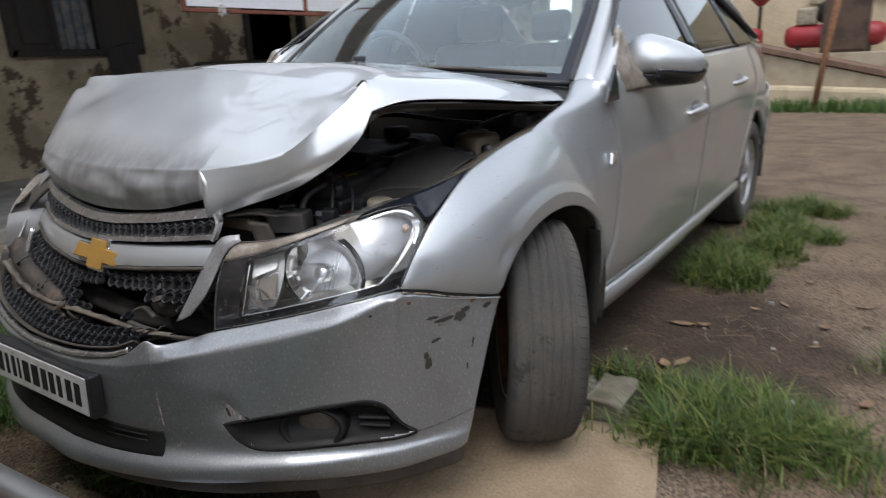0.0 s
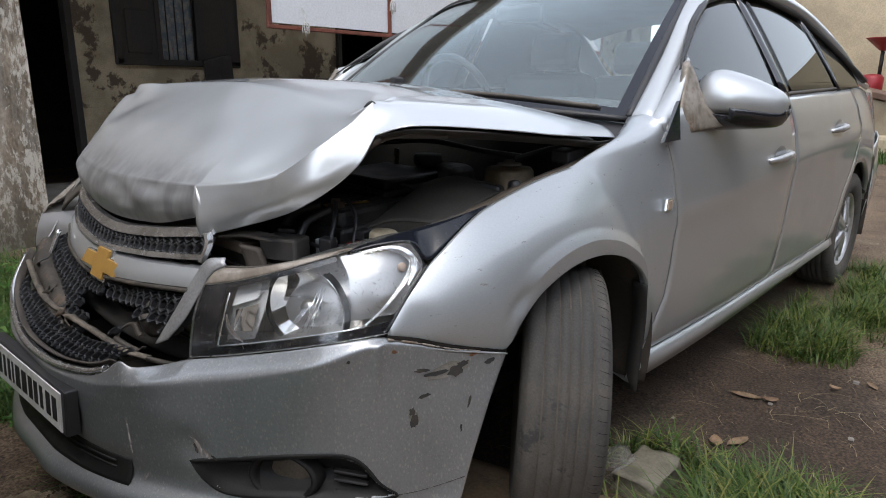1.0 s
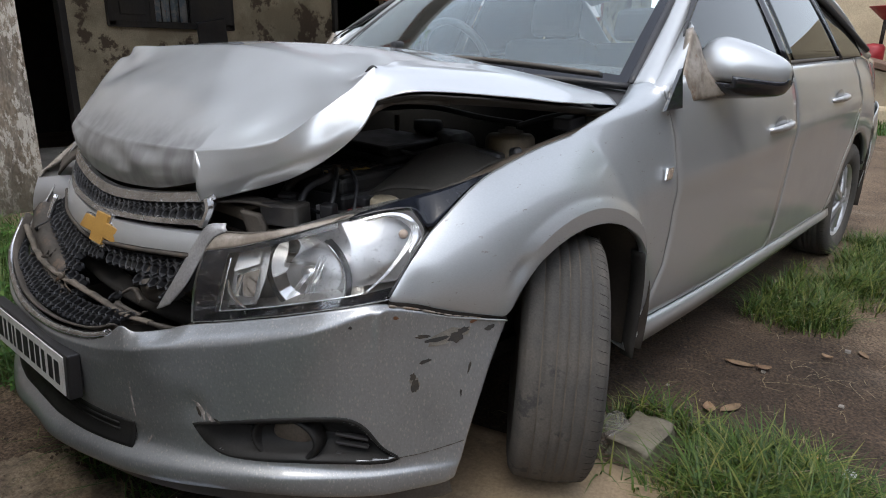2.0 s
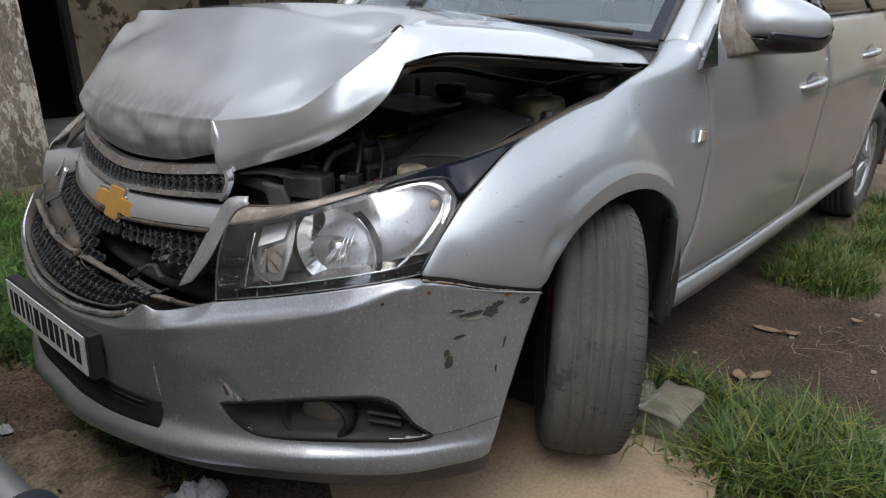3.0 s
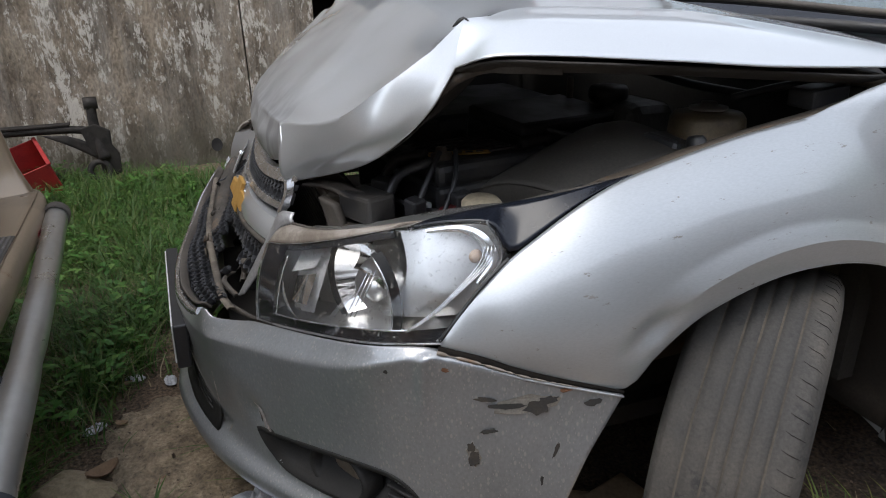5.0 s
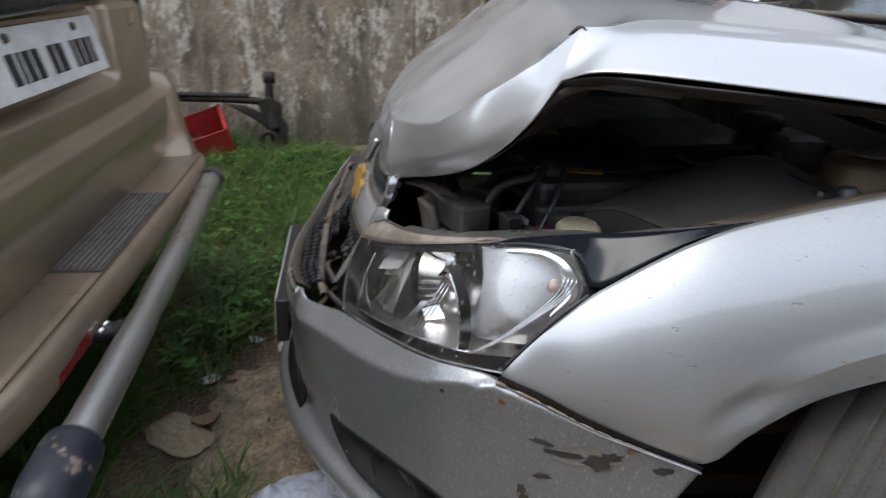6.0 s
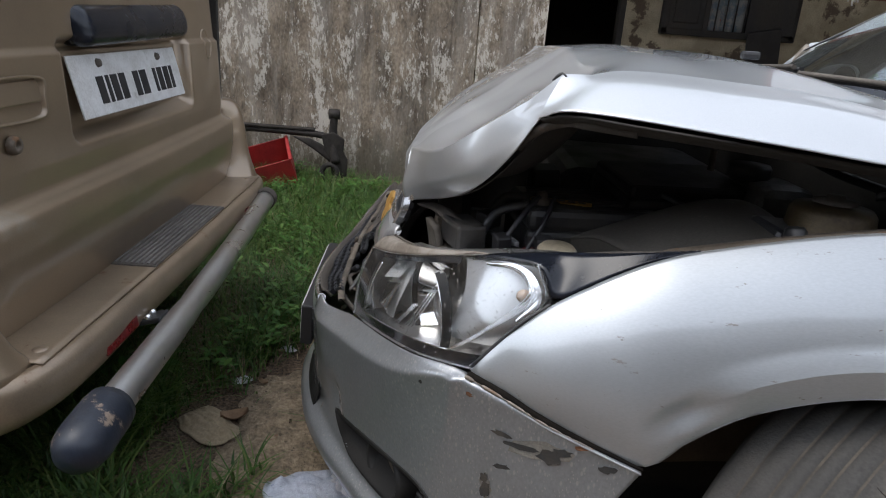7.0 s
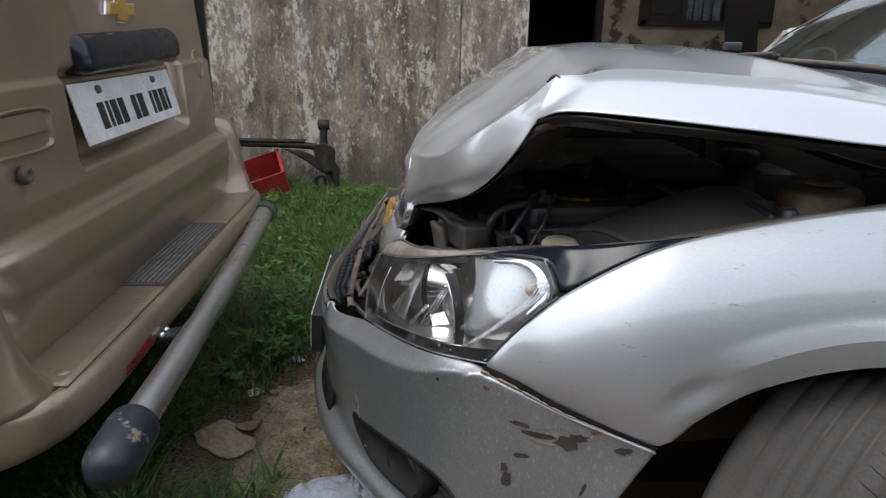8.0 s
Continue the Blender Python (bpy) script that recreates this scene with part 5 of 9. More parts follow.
# ---- front bumper ----
B = [
    [(0, -0.905, 0.462), (0.13, -0.902, 0.462), (0.24, -0.885, 0.468), (0.32, -0.868, 0.486), (0.362, -0.852, 0.515), (0.385, -0.835, 0.505), (0.43, -0.795, 0.512), (0.477, -0.770, 0.528), (0.553, -0.732, 0.545), (0.655, -0.680, 0.570), (0.745, -0.628, 0.594), (0.797, -0.548, 0.600), (0.846, -0.440, 0.566), (0.886, -0.316, 0.531)],
    [(0, -0.922, 0.450), (0.15, -0.917, 0.450), (0.30, -0.885, 0.458), (0.40, -0.855, 0.478), (0.431, -0.842, 0.486), (0.529, -0.785, 0.506), (0.62, -0.735, 0.527), (0.74, -0.655, 0.562), (0.808, -0.558, 0.592), (0.852, -0.445, 0.560), (0.890, -0.318, 0.526)],
    [(0, -0.918, 0.42), (0.15, -0.914, 0.42), (0.30, -0.886, 0.42), (0.43, -0.838, 0.42), (0.53, -0.782, 0.42), (0.64, -0.708, 0.42), (0.76, -0.606, 0.42), (0.831, -0.505, 0.42), (0.866, -0.428, 0.42), (0.889, -0.372, 0.428)],
    [(0, -0.912, 0.34), (0.15, -0.908, 0.34), (0.31, -0.878, 0.335), (0.43, -0.830, 0.33), (0.53, -0.773, 0.325), (0.64, -0.697, 0.32), (0.76, -0.596, 0.32), (0.832, -0.495, 0.32), (0.862, -0.440, 0.32), (0.882, -0.404, 0.335)],
    [(0, -0.905, 0.275), (0.15, -0.902, 0.275), (0.31, -0.872, 0.272), (0.43, -0.826, 0.268), (0.53, -0.770, 0.264), (0.64, -0.694, 0.26), (0.76, -0.594, 0.26), (0.835, -0.490, 0.26), (0.862, -0.446, 0.26), (0.876, -0.424, 0.26)],
    [(0, -0.945, 0.235), (0.15, -0.941, 0.235), (0.33, -0.898, 0.235), (0.45, -0.845, 0.235), (0.56, -0.775, 0.235), (0.67, -0.692, 0.237), (0.78, -0.588, 0.24), (0.845, -0.492, 0.24), (0.866, -0.456, 0.24), (0.875, -0.434, 0.24)],
    [(0, -0.948, 0.205), (0.15, -0.944, 0.205), (0.33, -0.895, 0.203), (0.45, -0.838, 0.200), (0.56, -0.765, 0.198), (0.67, -0.682, 0.198), (0.78, -0.580, 0.200), (0.840, -0.490, 0.205), (0.862, -0.456, 0.21), (0.869, -0.440, 0.215)],
    [(0, -0.915, 0.190), (0.15, -0.911, 0.190), (0.31, -0.868, 0.188), (0.43, -0.812, 0.186), (0.54, -0.742, 0.186), (0.65, -0.660, 0.186), (0.75, -0.565, 0.188), (0.815, -0.480, 0.192), (0.838, -0.452, 0.198), (0.846, -0.440, 0.205)],
]
FOG = [(0.497, 0.330), (0.55, 0.343), (0.60, 0.352), (0.65, 0.360), (0.70, 0.366), (0.745, 0.367), (0.768, 0.350), (0.786, 0.308), (0.803, 0.277), (0.74, 0.275), (0.68, 0.272), (0.563, 0.268), (0.524, 0.286)]
BS = [spl(r, 200) for r in B]
half = loft([BS[0], BS[0] * 0.5 + BS[1] * 0.5, BS[0] * 0.08 + BS[1] * 0.92, BS[1] * 0.94 + BS[2] * 0.06, BS[1] * 0.5 + BS[2] * 0.5, *BS[2:]], 200, 130)


def RIDGE_X(z):
    return 0.803 - 0.10 * (0.60 - z)


def bumper_open(c):
    x, z = abs(c[0]), c[2]
    return not inside(FOG, x, z)


for row in half:
    for q in row:
        q[1] += 0.003 * noise.noise(Vector((q[0] * 8, q[2] * 9, 2)))
        d = ((q[0] - 0.505) / 0.022) ** 2 + ((q[2] - 0.365) / 0.03) ** 2
        q[1] += 0.012 * math.exp(-d)
        # pressed ridge below the corner of the lamp
        k = math.exp(-((q[0] - RIDGE_X(q[2])) / 0.0045) ** 2) * max(0.0, min(1.0, (q[2] - 0.455) / 0.10))
        q[0] += 0.004 * k
        q[1] -= 0.004 * k
whole = np.concatenate([half[:, :0:-1] * np.array([-1, 1, 1]), half], axis=1)
bumper = part("front_bumper", grid_bm(whole, keep=bumper_open), SILVER_MUD_SHADED, car, "dusty silver bumper with chipped paint", thick=0.004)
lower = np.concatenate([half[-1:, :0:-1] * np.array([-1, 1, 1]), half[-1:]], axis=1)
val = loft([lower[-1] + np.array([0, 0.012, -0.002]), lower[-1] + np.array([0, 0.02, -0.045]), lower[-1] * np.array([0.97, 1, 1]) + np.array([0, 0.05, -0.075])], 120, 6)
part("lower_valance", grid_bm(val), BLACK_DUST, car, "black scraped valance under the bumper", thick=0.004)


def surf_y(x, z):
    """Depth of the bumper skin at x, z."""
    d = (half[:, :, 0] - abs(x)) ** 2 + (half[:, :, 2] - z) ** 2
    k = np.argpartition(d.ravel(), 6)[:6]
    w = 1.0 / (d.ravel()[k] + 1e-6)
    return (half.reshape(-1, 3)[k] * w[:, None]).sum(axis=0) / w.sum()


def on_bumper(outline, lift, depth):
    """A rim that follows the bumper skin along an outline in x, z."""
    pts = spl([(x, 0, z) for x, z in outline + outline[:1]], 90)
    out, lip, inn = [], [], []
    c = np.mean(pts, axis=0)
    for p in pts:
        s = surf_y(p[0], p[2])
        out.append((p[0] + (p[0] - c[0]) * 0.03, s[1] - lift, p[2] + (p[2] - c[2]) * 0.13))
        lip.append((p[0] + (c[0] - p[0]) * 0.03, s[1] - lift * 0.9, p[2] + (c[2] - p[2]) * 0.08))
        inn.append((p[0] + (c[0] - p[0]) * 0.07, s[1] + depth, p[2] + (c[2] - p[2]) * 0.18))
    return np.array(out), np.array(lip), np.array(inn)


for sgn in (1, -1):
    o, o2, i2 = on_bumper(FOG, 0.0015, 0.022)
    c = np.mean(i2, axis=0)
    deep = i2 * 0.35 + c * 0.65 + np.array([-0.01, 0.025, 0])
    rim = grid_bm([o + np.array([0, 0.006, 0]), o, o2, i2, deep, deep * 0.02 + c * 0.98 + np.array([0, 0.03, 0])])
    fogh = part("fog_lamp_recess", rim if sgn > 0 else mirrored(rim), FOG_BLACK, bumper, "black fog lamp surround, scratched" if sgn > 0 else "", thick=0.003)
    m = pose(0.636, -0.676, 0.304, 84, 0, 30)
    ring = lathe_bm([(0.064, -0.030), (0.062, 0.0), (0.057, 0.007), (0.051, 0.003), (0.044, -0.055)], m @ Matrix.Diagonal((1.18, 0.80, 1, 1)), 36)
    part("fog_lamp_ring", ring if sgn > 0 else mirrored(ring), FOG_BLACK, fogh)
    lamp = lathe_bm([(0.046, -0.034), (0.040, -0.026), (0.025, -0.021), (0.0, -0.019)], m @ Matrix.Diagonal((1.1, 0.80, 1, 1)), 24)
    part("fog_lamp", lamp if sgn > 0 else mirrored(lamp), DUSTY_METAL, fogh, "round dusty fog lamp")
    if sgn < 0:
        rim.free(), ring.free(), lamp.free()
    for zz in (0.318, 0.300, 0.275):
        fin = box_bm((0.065, 0.012, 0.006), pose(0.735, -0.588, zz, 0, 8, 40), 0.002)
        part("fin", fin if sgn > 0 else mirrored(fin), BLACK, fogh)
# No slot is cut: a raised dark band stands for its shade.
slot = [[(x, surf_y(x, z)[1] - d, z) for x in np.linspace(-0.37, 0.37, 50)] for z, d in ((0.252, 0.001), (0.258, 0.003), (0.285, 0.004), (0.302, 0.003), (0.308, 0.001))]
part("intake", grid_bm(slot), FOG_BLACK, bumper, "dark band for the shaded slot of the lower intake", thick=0.002)
for k in range(3):
    part("fin", tube_bm([(x, surf_y(x, 0.28)[1] - 0.006, 0.266 + 0.014 * k) for x in np.linspace(-0.33, 0.33, 24)], 0.0025, 5), FOG_BLACK, bumper)
# chipped paint and torn seam on the corner
CHIP = mat("bare_black_bumper_plastic", (0.030, 0.029, 0.028), (0.06, 0.05, 0.04), 0.7, 0.0, 20, 300)


def chip(x, z, w, h, seed, turn=0.0, m=None, lift=0.0022):
    random.seed(seed)
    b = bmesh.new()
    ring = []
    for k in range(14):
        a = 2 * math.pi * k / 14
        r = random.uniform(0.62, 1.1)
        u, v = r * w * math.cos(a), r * h * math.sin(a)
        u, v = u * math.cos(turn) - v * math.sin(turn), u * math.sin(turn) + v * math.cos(turn)
        s = surf_y(x + u * 0.55, z + v)
        n = Vector((0.86, -0.5, 0.05))
        ring.append(b.verts.new((s[0] + n.x * lift, s[1] + n.y * lift, z + v)))
    b.faces.new(ring)
    part("paint_chip", b, m or CHIP, bumper, "bare dark plastic where paint has chipped" if m is None else "pale scuffed scrape")


STAIN = mat("brown_water_stain", (0.235, 0.215, 0.185), (0.20, 0.185, 0.16), 0.6, 0.2, 40, 300, 0.4, 0.6)
chip(0.853, 0.523, 0.034, 0.014, 41, 0.30, STAIN, 0.0012)
chip(0.828, 0.436, 0.011, 0.021, 42, 0.0, STAIN, 0.0012)
chip(0.814, 0.577, 0.005, 0.004, 43, 0.0, RUST, 0.002)
chip(0.868, 0.543, 0.005, 0.004, 44, 0.0, RUST, 0.002)
chip(0.858, 0.518, 0.011, 0.012, 3, 0.35)
chip(0.846, 0.521, 0.020, 0.006, 4, 0.05)
chip(0.834, 0.531, 0.012, 0.004, 5, -0.2)
chip(0.862, 0.528, 0.010, 0.007, 15, 0.6)
chip(0.836, 0.480, 0.012, 0.005, 7, 0.3)
chip(0.826, 0.452, 0.006, 0.010, 9)
chip(0.828, 0.432, 0.008, 0.016, 11)
chip(0.880, 0.522, 0.006, 0.007, 12)
chip(0.772, 0.566, 0.004, 0.004, 13)
chip(0.872, 0.45, 0.002, 0.014, 17)
chip(0.868, 0.40, 0.002, 0.010, 18)
PINK = mat("scuffed_primer_scratch", (0.50, 0.44, 0.42), (0.26, 0.24, 0.23), 0.75, 0.0, 60, 400, 0.45, 0.55)
chip(0.512, 0.362, 0.034, 0.010, 31, -0.9, PINK, 0.0016)
chip(0.532, 0.352, 0.022, 0.007, 32, -0.5, PINK, 0.0018)
chip(0.505, 0.358, 0.014, 0.005, 33, -1.0)
chip(0.545, 0.347, 0.012, 0.004, 34, -0.4)
chip(0.398, 0.274, 0.016, 0.004, 35, 0.8, PINK, 0.0016)
chip(0.377, 0.36, 0.004, 0.05, 36, 0.0, PINK, 0.0012)
seam = [(0.800, -0.549, 0.600), (0.824, -0.497, 0.585), (0.848, -0.440, 0.565), (0.870, -0.375, 0.547), (0.889, -0.316, 0.531)]
# Dark strip laid on the surface stands for the open gap's shade.
part("seam_gap", tube_bm(spl(seam, 24), [0.0068 - 0.0046 * abs(k - 5) / 18 for k in range(24)], 8), GAP_SHADE, bumper, "dark strip for the shade in the open bumper seam")
part("seam_clip", tube_bm(spl([(x + 0.006, y - 0.0035, z - 0.0005) for x, y, z in seam[:4]], 40), [0.0032 * (1 - 0.8 * k / 39) * (0.25 if k % 9 in (3, 4) or k % 7 == 5 else 1.0) for k in range(40)], 5), LEDGE, bumper, "dirty mounting strip showing in the seam")
# Lighter silver tube draws the highlight along the bumper's bent lip.
part("seam_lip", tube_bm(spl([(x + 0.005, y - 0.003, z - 0.0075 + 0.0045 * k / 4) for k, (x, y, z) in enumerate(seam)], 24), 0.0016, 6), SILVER, bumper, "silver strip on the bumper lip, standing for its edge highlight")
crack = [(0.80, surf_y(0.80, 0.276)[1] - 0.001, 0.276), (0.83, surf_y(0.83, 0.280)[1] - 0.001, 0.280), (0.862, surf_y(0.862, 0.290)[1] - 0.001, 0.290), (0.876, surf_y(0.876, 0.296)[1] - 0.001, 0.296)]
part("crack", tube_bm(spl([(x + 0.001, y, z) for x, y, z in crack], 20), [0.0004 + 0.0006 * abs(math.sin(k * 2.2)) for k in range(20)], 5), BEAM, bumper)

# number plate on its black carrier
pm = pose(0.0265, -0.9295, 0.389, 87, 2, 3.7)
pl = part("number_plate", box_bm((0.415, 0.088, 0.003), pm @ pose(-0.006, 0, 0.0135), 0.001), WHITE, car, "white number plate in a black carrier")
part("carrier", box_bm((0.435, 0.100, 0.028), pm @ pose(0, 0, -0.002), 0.004), BLACK, pl, "black plastic carrier")
x = -0.193
for w, gap in ((0.018, 0.012), (0.03, 0.014), (0.018, 0.016), (0.02, 0.012), (0.012, 0.014), (0.034, 0.012), (0.036, 0.012), (0.028, 0.010), (0.026, 0.014), (0.02, 0.02), (0.028, 0.012), (0.028, 0.0)):
    part("plate_bar", box_bm((w * 0.78, 0.052, 0.002), pm @ pose(x + w * 0.41, 0.0, 0.0150), 0.0), INK, pl)
    x += (w + gap) * 0.84

# ---- crushed grille ----
def hexes(patch, r, depth, keep=lambda u, v: True):
    """Honeycomb of raised hexagon rims over a patch(u, v) -> point, u and v in metres."""
    bm = bmesh.new()
    dx, dy = r * math.sqrt(3), r * 1.5
    U, V = patch.size
    j = 0
    v = 0.0
    while v < V + r:
        u = (dx / 2 if j % 2 else 0.0)
        while u < U + r:
            if keep(u, v):
                loops = []
                for rad, dep in ((r * 1.0, 0.004), (r * 0.90, -0.003), (r * 0.76, -0.002), (r * 0.68, depth)):
                    loop = []
                    for k in range(6):
                        a = math.pi / 6 + k * math.pi / 3
                        loop.append(bm.verts.new(patch(u + rad * math.cos(a), v + rad * math.sin(a) * 0.9, dep)))
                    loops.append(loop)
                for A, C in zip(loops, loops[1:]):
                    for k in range(6):
                        bm.faces.new((A[k], A[(k + 1) % 6], C[(k + 1) % 6], C[k]))
                bm.faces.new(loops[-1]).material_index = 1
            u += dx
        v += dy
        j += 1
    return bm


class Patch:
    """A bent sheet through rails; u runs along the rails and v across, in metres."""
    def __init__(self, rails, wave=0.0):
        self.g = loft(rails, 60, 24)
        mid = self.g[12]
        self.size = (float(np.linalg.norm(np.diff(mid, axis=0), axis=1).sum()), float(np.linalg.norm(np.diff(self.g[:, 30], axis=0), axis=1).sum()))
        self.wave = wave

    def __call__(self, u, v, dep):
        a, b = min(max(u / self.size[0], 0), 1) * 58.99, min(max(v / self.size[1], 0), 1) * 22.99
        i, j = int(a), int(b)
        s, t = a - i, b - j
        g = self.g
        p = (g[j, i] * (1 - s) + g[j, i + 1] * s) * (1 - t) + (g[j + 1, i] * (1 - s) + g[j + 1, i + 1] * s) * t
        n = np.cross(g[j, i + 1] - g[j, i], g[j + 1, i] - g[j, i])
        n /= np.linalg.norm(n) + 1e-9
        if n[1] < 0:
            n = -n
        return Vector(p + n * (dep + self.wave * noise.noise(Vector((u * 9, v * 9, 3)))))


TRIM_UP = [(-0.415, -0.640, 0.748), (-0.33, -0.668, 0.727), (-0.17, -0.692, 0.700), (0.0, -0.704, 0.694), (0.2, -0.702, 0.712), (0.33, -0.690, 0.730), (0.425, -0.674, 0.744)]
TRIM_LO = [(-0.40, -0.660, 0.702), (-0.3, -0.692, 0.674), (-0.12, -0.718, 0.662), (0.0, -0.724, 0.664), (0.2, -0.720, 0.682), (0.33, -0.706, 0.696), (0.418, -0.688, 0.706)]
BAND_UP = [(-0.44, -0.650, 0.690), (-0.3, -0.700, 0.664), (-0.12, -0.728, 0.652), (0.0, -0.735, 0.652), (0.2, -0.735, 0.668), (0.33, -0.722, 0.680), (0.425, -0.706, 0.688)]
BAND_LO = [(-0.45, -0.672, 0.642), (-0.3, -0.722, 0.616), (-0.12, -0.752, 0.603), (0.0, -0.760, 0.604), (0.2, -0.757, 0.625), (0.33, -0.744, 0.640), (0.44, -0.726, 0.652)]
ARC = [(-0.42, -0.80, 0.575), (-0.36, -0.853, 0.512), (-0.244, -0.886, 0.471), (-0.053, -0.912, 0.457), (0.133, -0.908, 0.459), (0.25, -0.884, 0.468), (0.300, -0.868, 0.480), (0.318, -0.862, 0.489)]
grille = part("grille", hexes(Patch([TRIM_UP, TRIM_LO]), 0.0160, 0.010), [GRILLE, BAY], car, "black honeycomb grille, broken and pushed in")


def off(pts, dx=0, dy=0, dz=0):
    return [(x + dx, y + dy, z + dz) for x, y, z in pts]


def band(a, b, back=0.012, bulge=0.0, n=60):
    """A flat-faced moulding between two curves, with crisp returns at both edges."""
    A, Bm = spl(a, n), spl(b, n)
    bm = grid_bm(np.array([A, A * 0.7 + Bm * 0.3 + np.array([0, -bulge, 0]), A * 0.3 + Bm * 0.7 + np.array([0, -bulge, 0]), Bm]))
    d = np.array([0, back, 0.002])
    grid_bm([A + d, A], bm)
    grid_bm([Bm, Bm + d], bm)
    for i in (0, -1):
        bm.faces.new([bm.verts.new(q) for q in (A[i], Bm[i], Bm[i] + d, A[i] + d)])
    return bm


def strip(a, b, bulge, n=60):
    mid = [tuple((np.array(p) + np.array(q)) / 2 + np.array(bulge)) for p, q in zip(spl(a, 12), spl(b, 12))]
    return grid_bm(loft([a, mid, b], n, 10))


part("upper_trim", band(off(TRIM_UP, dz=0.020, dy=0.006), off(TRIM_UP, dz=0.002, dy=-0.006)), CHROME_WORN, grille, "dull scratched chrome trim")
part("middle_trim", band(off(TRIM_LO, dz=0.003, dy=-0.004), off(TRIM_LO, dz=-0.007, dy=-0.010)), CHROME_WORN, grille, "dull chrome trim")
part("trim_end", band([(0.418, -0.688, 0.752), (0.426, -0.692, 0.730), (0.420, -0.706, 0.698)], [(0.423, -0.684, 0.752), (0.431, -0.688, 0.730), (0.425, -0.702, 0.696)]), CHROME_WORN, grille, "dull chrome trim end")
part("badge_bar", band(off(BAND_UP, dz=-0.004), BAND_LO, 0.02, 0.004), SILVER, grille, "silver bar across the grille")
part("lower_bar_trim", tube_bm(spl(off(BAND_LO, dz=-0.006, dy=-0.002), 50), 0.005, 6), BEAM, grille, "dusty plastic strip under the bar")
em = pose(0.034, -0.751, 0.628, 68, 0, 6) @ pose(0, 0, 0, 0, 0, -5) @ Matrix.Diagonal((1.08, 0.76, 1, 1))
bow = [(-0.082, -0.022), (-0.026, -0.022), (-0.026, -0.046), (0.026, -0.046), (0.026, -0.022), (0.078, -0.022), (0.074, 0.022), (0.026, 0.022), (0.026, 0.046), (-0.026, 0.046), (-0.026, 0.022), (-0.070, 0.022)]
emb = part("emblem", poly_bm(bow, 0.008, em @ pose(0, 0, 0.004), 0.002), GOLD, grille, "gold cross-shaped emblem in a chrome rim")
part("emblem_rim", poly_bm([(x * 1.14, y * 1.18) for x, y in bow], 0.012, em @ pose(0, 0, -0.006), 0.003), CHROME_WORN, emb, "worn chrome rim")
low_top = off(BAND_LO, dz=-0.018, dy=0.006)
mid_row = [(-0.44, -0.725, 0.60), (-0.3, -0.78, 0.555), (-0.12, -0.798, 0.535), (0.0, -0.802, 0.535), (0.2, -0.79, 0.545), (0.33, -0.770, 0.565), (0.43, -0.745, 0.585)]
low_end = [(-0.40, -0.80, 0.56), (-0.30, -0.858, 0.492), (-0.12, -0.885, 0.468), (0.0, -0.890, 0.466), (0.15, -0.880, 0.468), (0.26, -0.862, 0.480), (0.34, -0.845, 0.50)]
LP = Patch([low_top, mid_row, low_end], 0.012)


# outline of the hole, as shares of the length and depth of the mesh
HOLE = [(0.46, 0.22), (0.58, 0.11), (0.68, 0.15), (0.78, 0.26), (0.82, 0.42), (0.72, 0.58), (0.60, 0.54), (0.53, 0.42)]


def unbroken(u, v):
    a, b = u / LP.size[0], v / LP.size[1]
    j = 0.02 * noise.noise(Vector((u * 30, v * 30, 1)))
    hole = inside(HOLE, a + j, b + j)
    right = a + j > 0.79 and b > 0.30 + 0.65 * (a - 0.80) and b < 0.62 + 0.7 * (a - 0.80)
    end = a + j > 0.93 and b > 0.5
    rip = abs(b - np.interp(a, (0.0, 0.3, 0.62, 0.9), (0.90, 0.66, 0.58, 0.68))) < 0.045 + j
    return not (hole or right or end or rip)


part("lower_mesh", hexes(LP, 0.0160, 0.010, unbroken), [GRILLE, BAY], grille, "black honeycomb mesh with a hole knocked through")
part("lower_chrome", tube_bm(spl(ARC, 60), 0.009, 8), CHROME_WORN, grille, "dull chrome rim along the bumper")
part("lower_rim", strip(off(ARC, dy=0.004, dz=0.016), off(ARC, dy=0.02, dz=0.004), (0, 0.0, 0.002)), BLACK_DUST, grille, thick=0.004)
part("side_chrome", tube_bm(spl([(-0.375, -0.725, 0.640), (-0.37, -0.745, 0.60), (-0.364, -0.772, 0.549)], 10), 0.007, 6), CHROME, grille, "bright chrome strip")
# tan rib of the mesh, torn loose along the rip
rib_a = spl([(-0.39, -0.812, 0.560), (-0.28, -0.828, 0.530), (-0.17, -0.840, 0.514), (-0.02, -0.843, 0.512), (0.11, -0.838, 0.513), (0.22, -0.832, 0.510), (0.31, -0.826, 0.508), (0.385, -0.812, 0.512)], 60)
rag = np.array([[0.0, 0.003, 0.008 + 0.008 * noise.noise(Vector((k * 0.35, 2, 5)))] for k in range(60)])
part("torn_rib", grid_bm([rib_a, rib_a + rag * 0.5 + np.array([0, -0.003, 0]), rib_a + rag, rib_a + rag + np.array([0, 0.010, -0.002])]), RIB, grille, "tan plastic rib torn from the mesh", thick=0.0015)
# behind the grille: crushed beam, radiator, horn, torn surround
# Added dark tray keeps lit ground from showing through the grille.
part("splash_tray", box_bm((0.80, 0.30, 0.02), pose(0, -0.66, 0.27), 0.004), BAY, car, "dark tray added to close the grille hole")
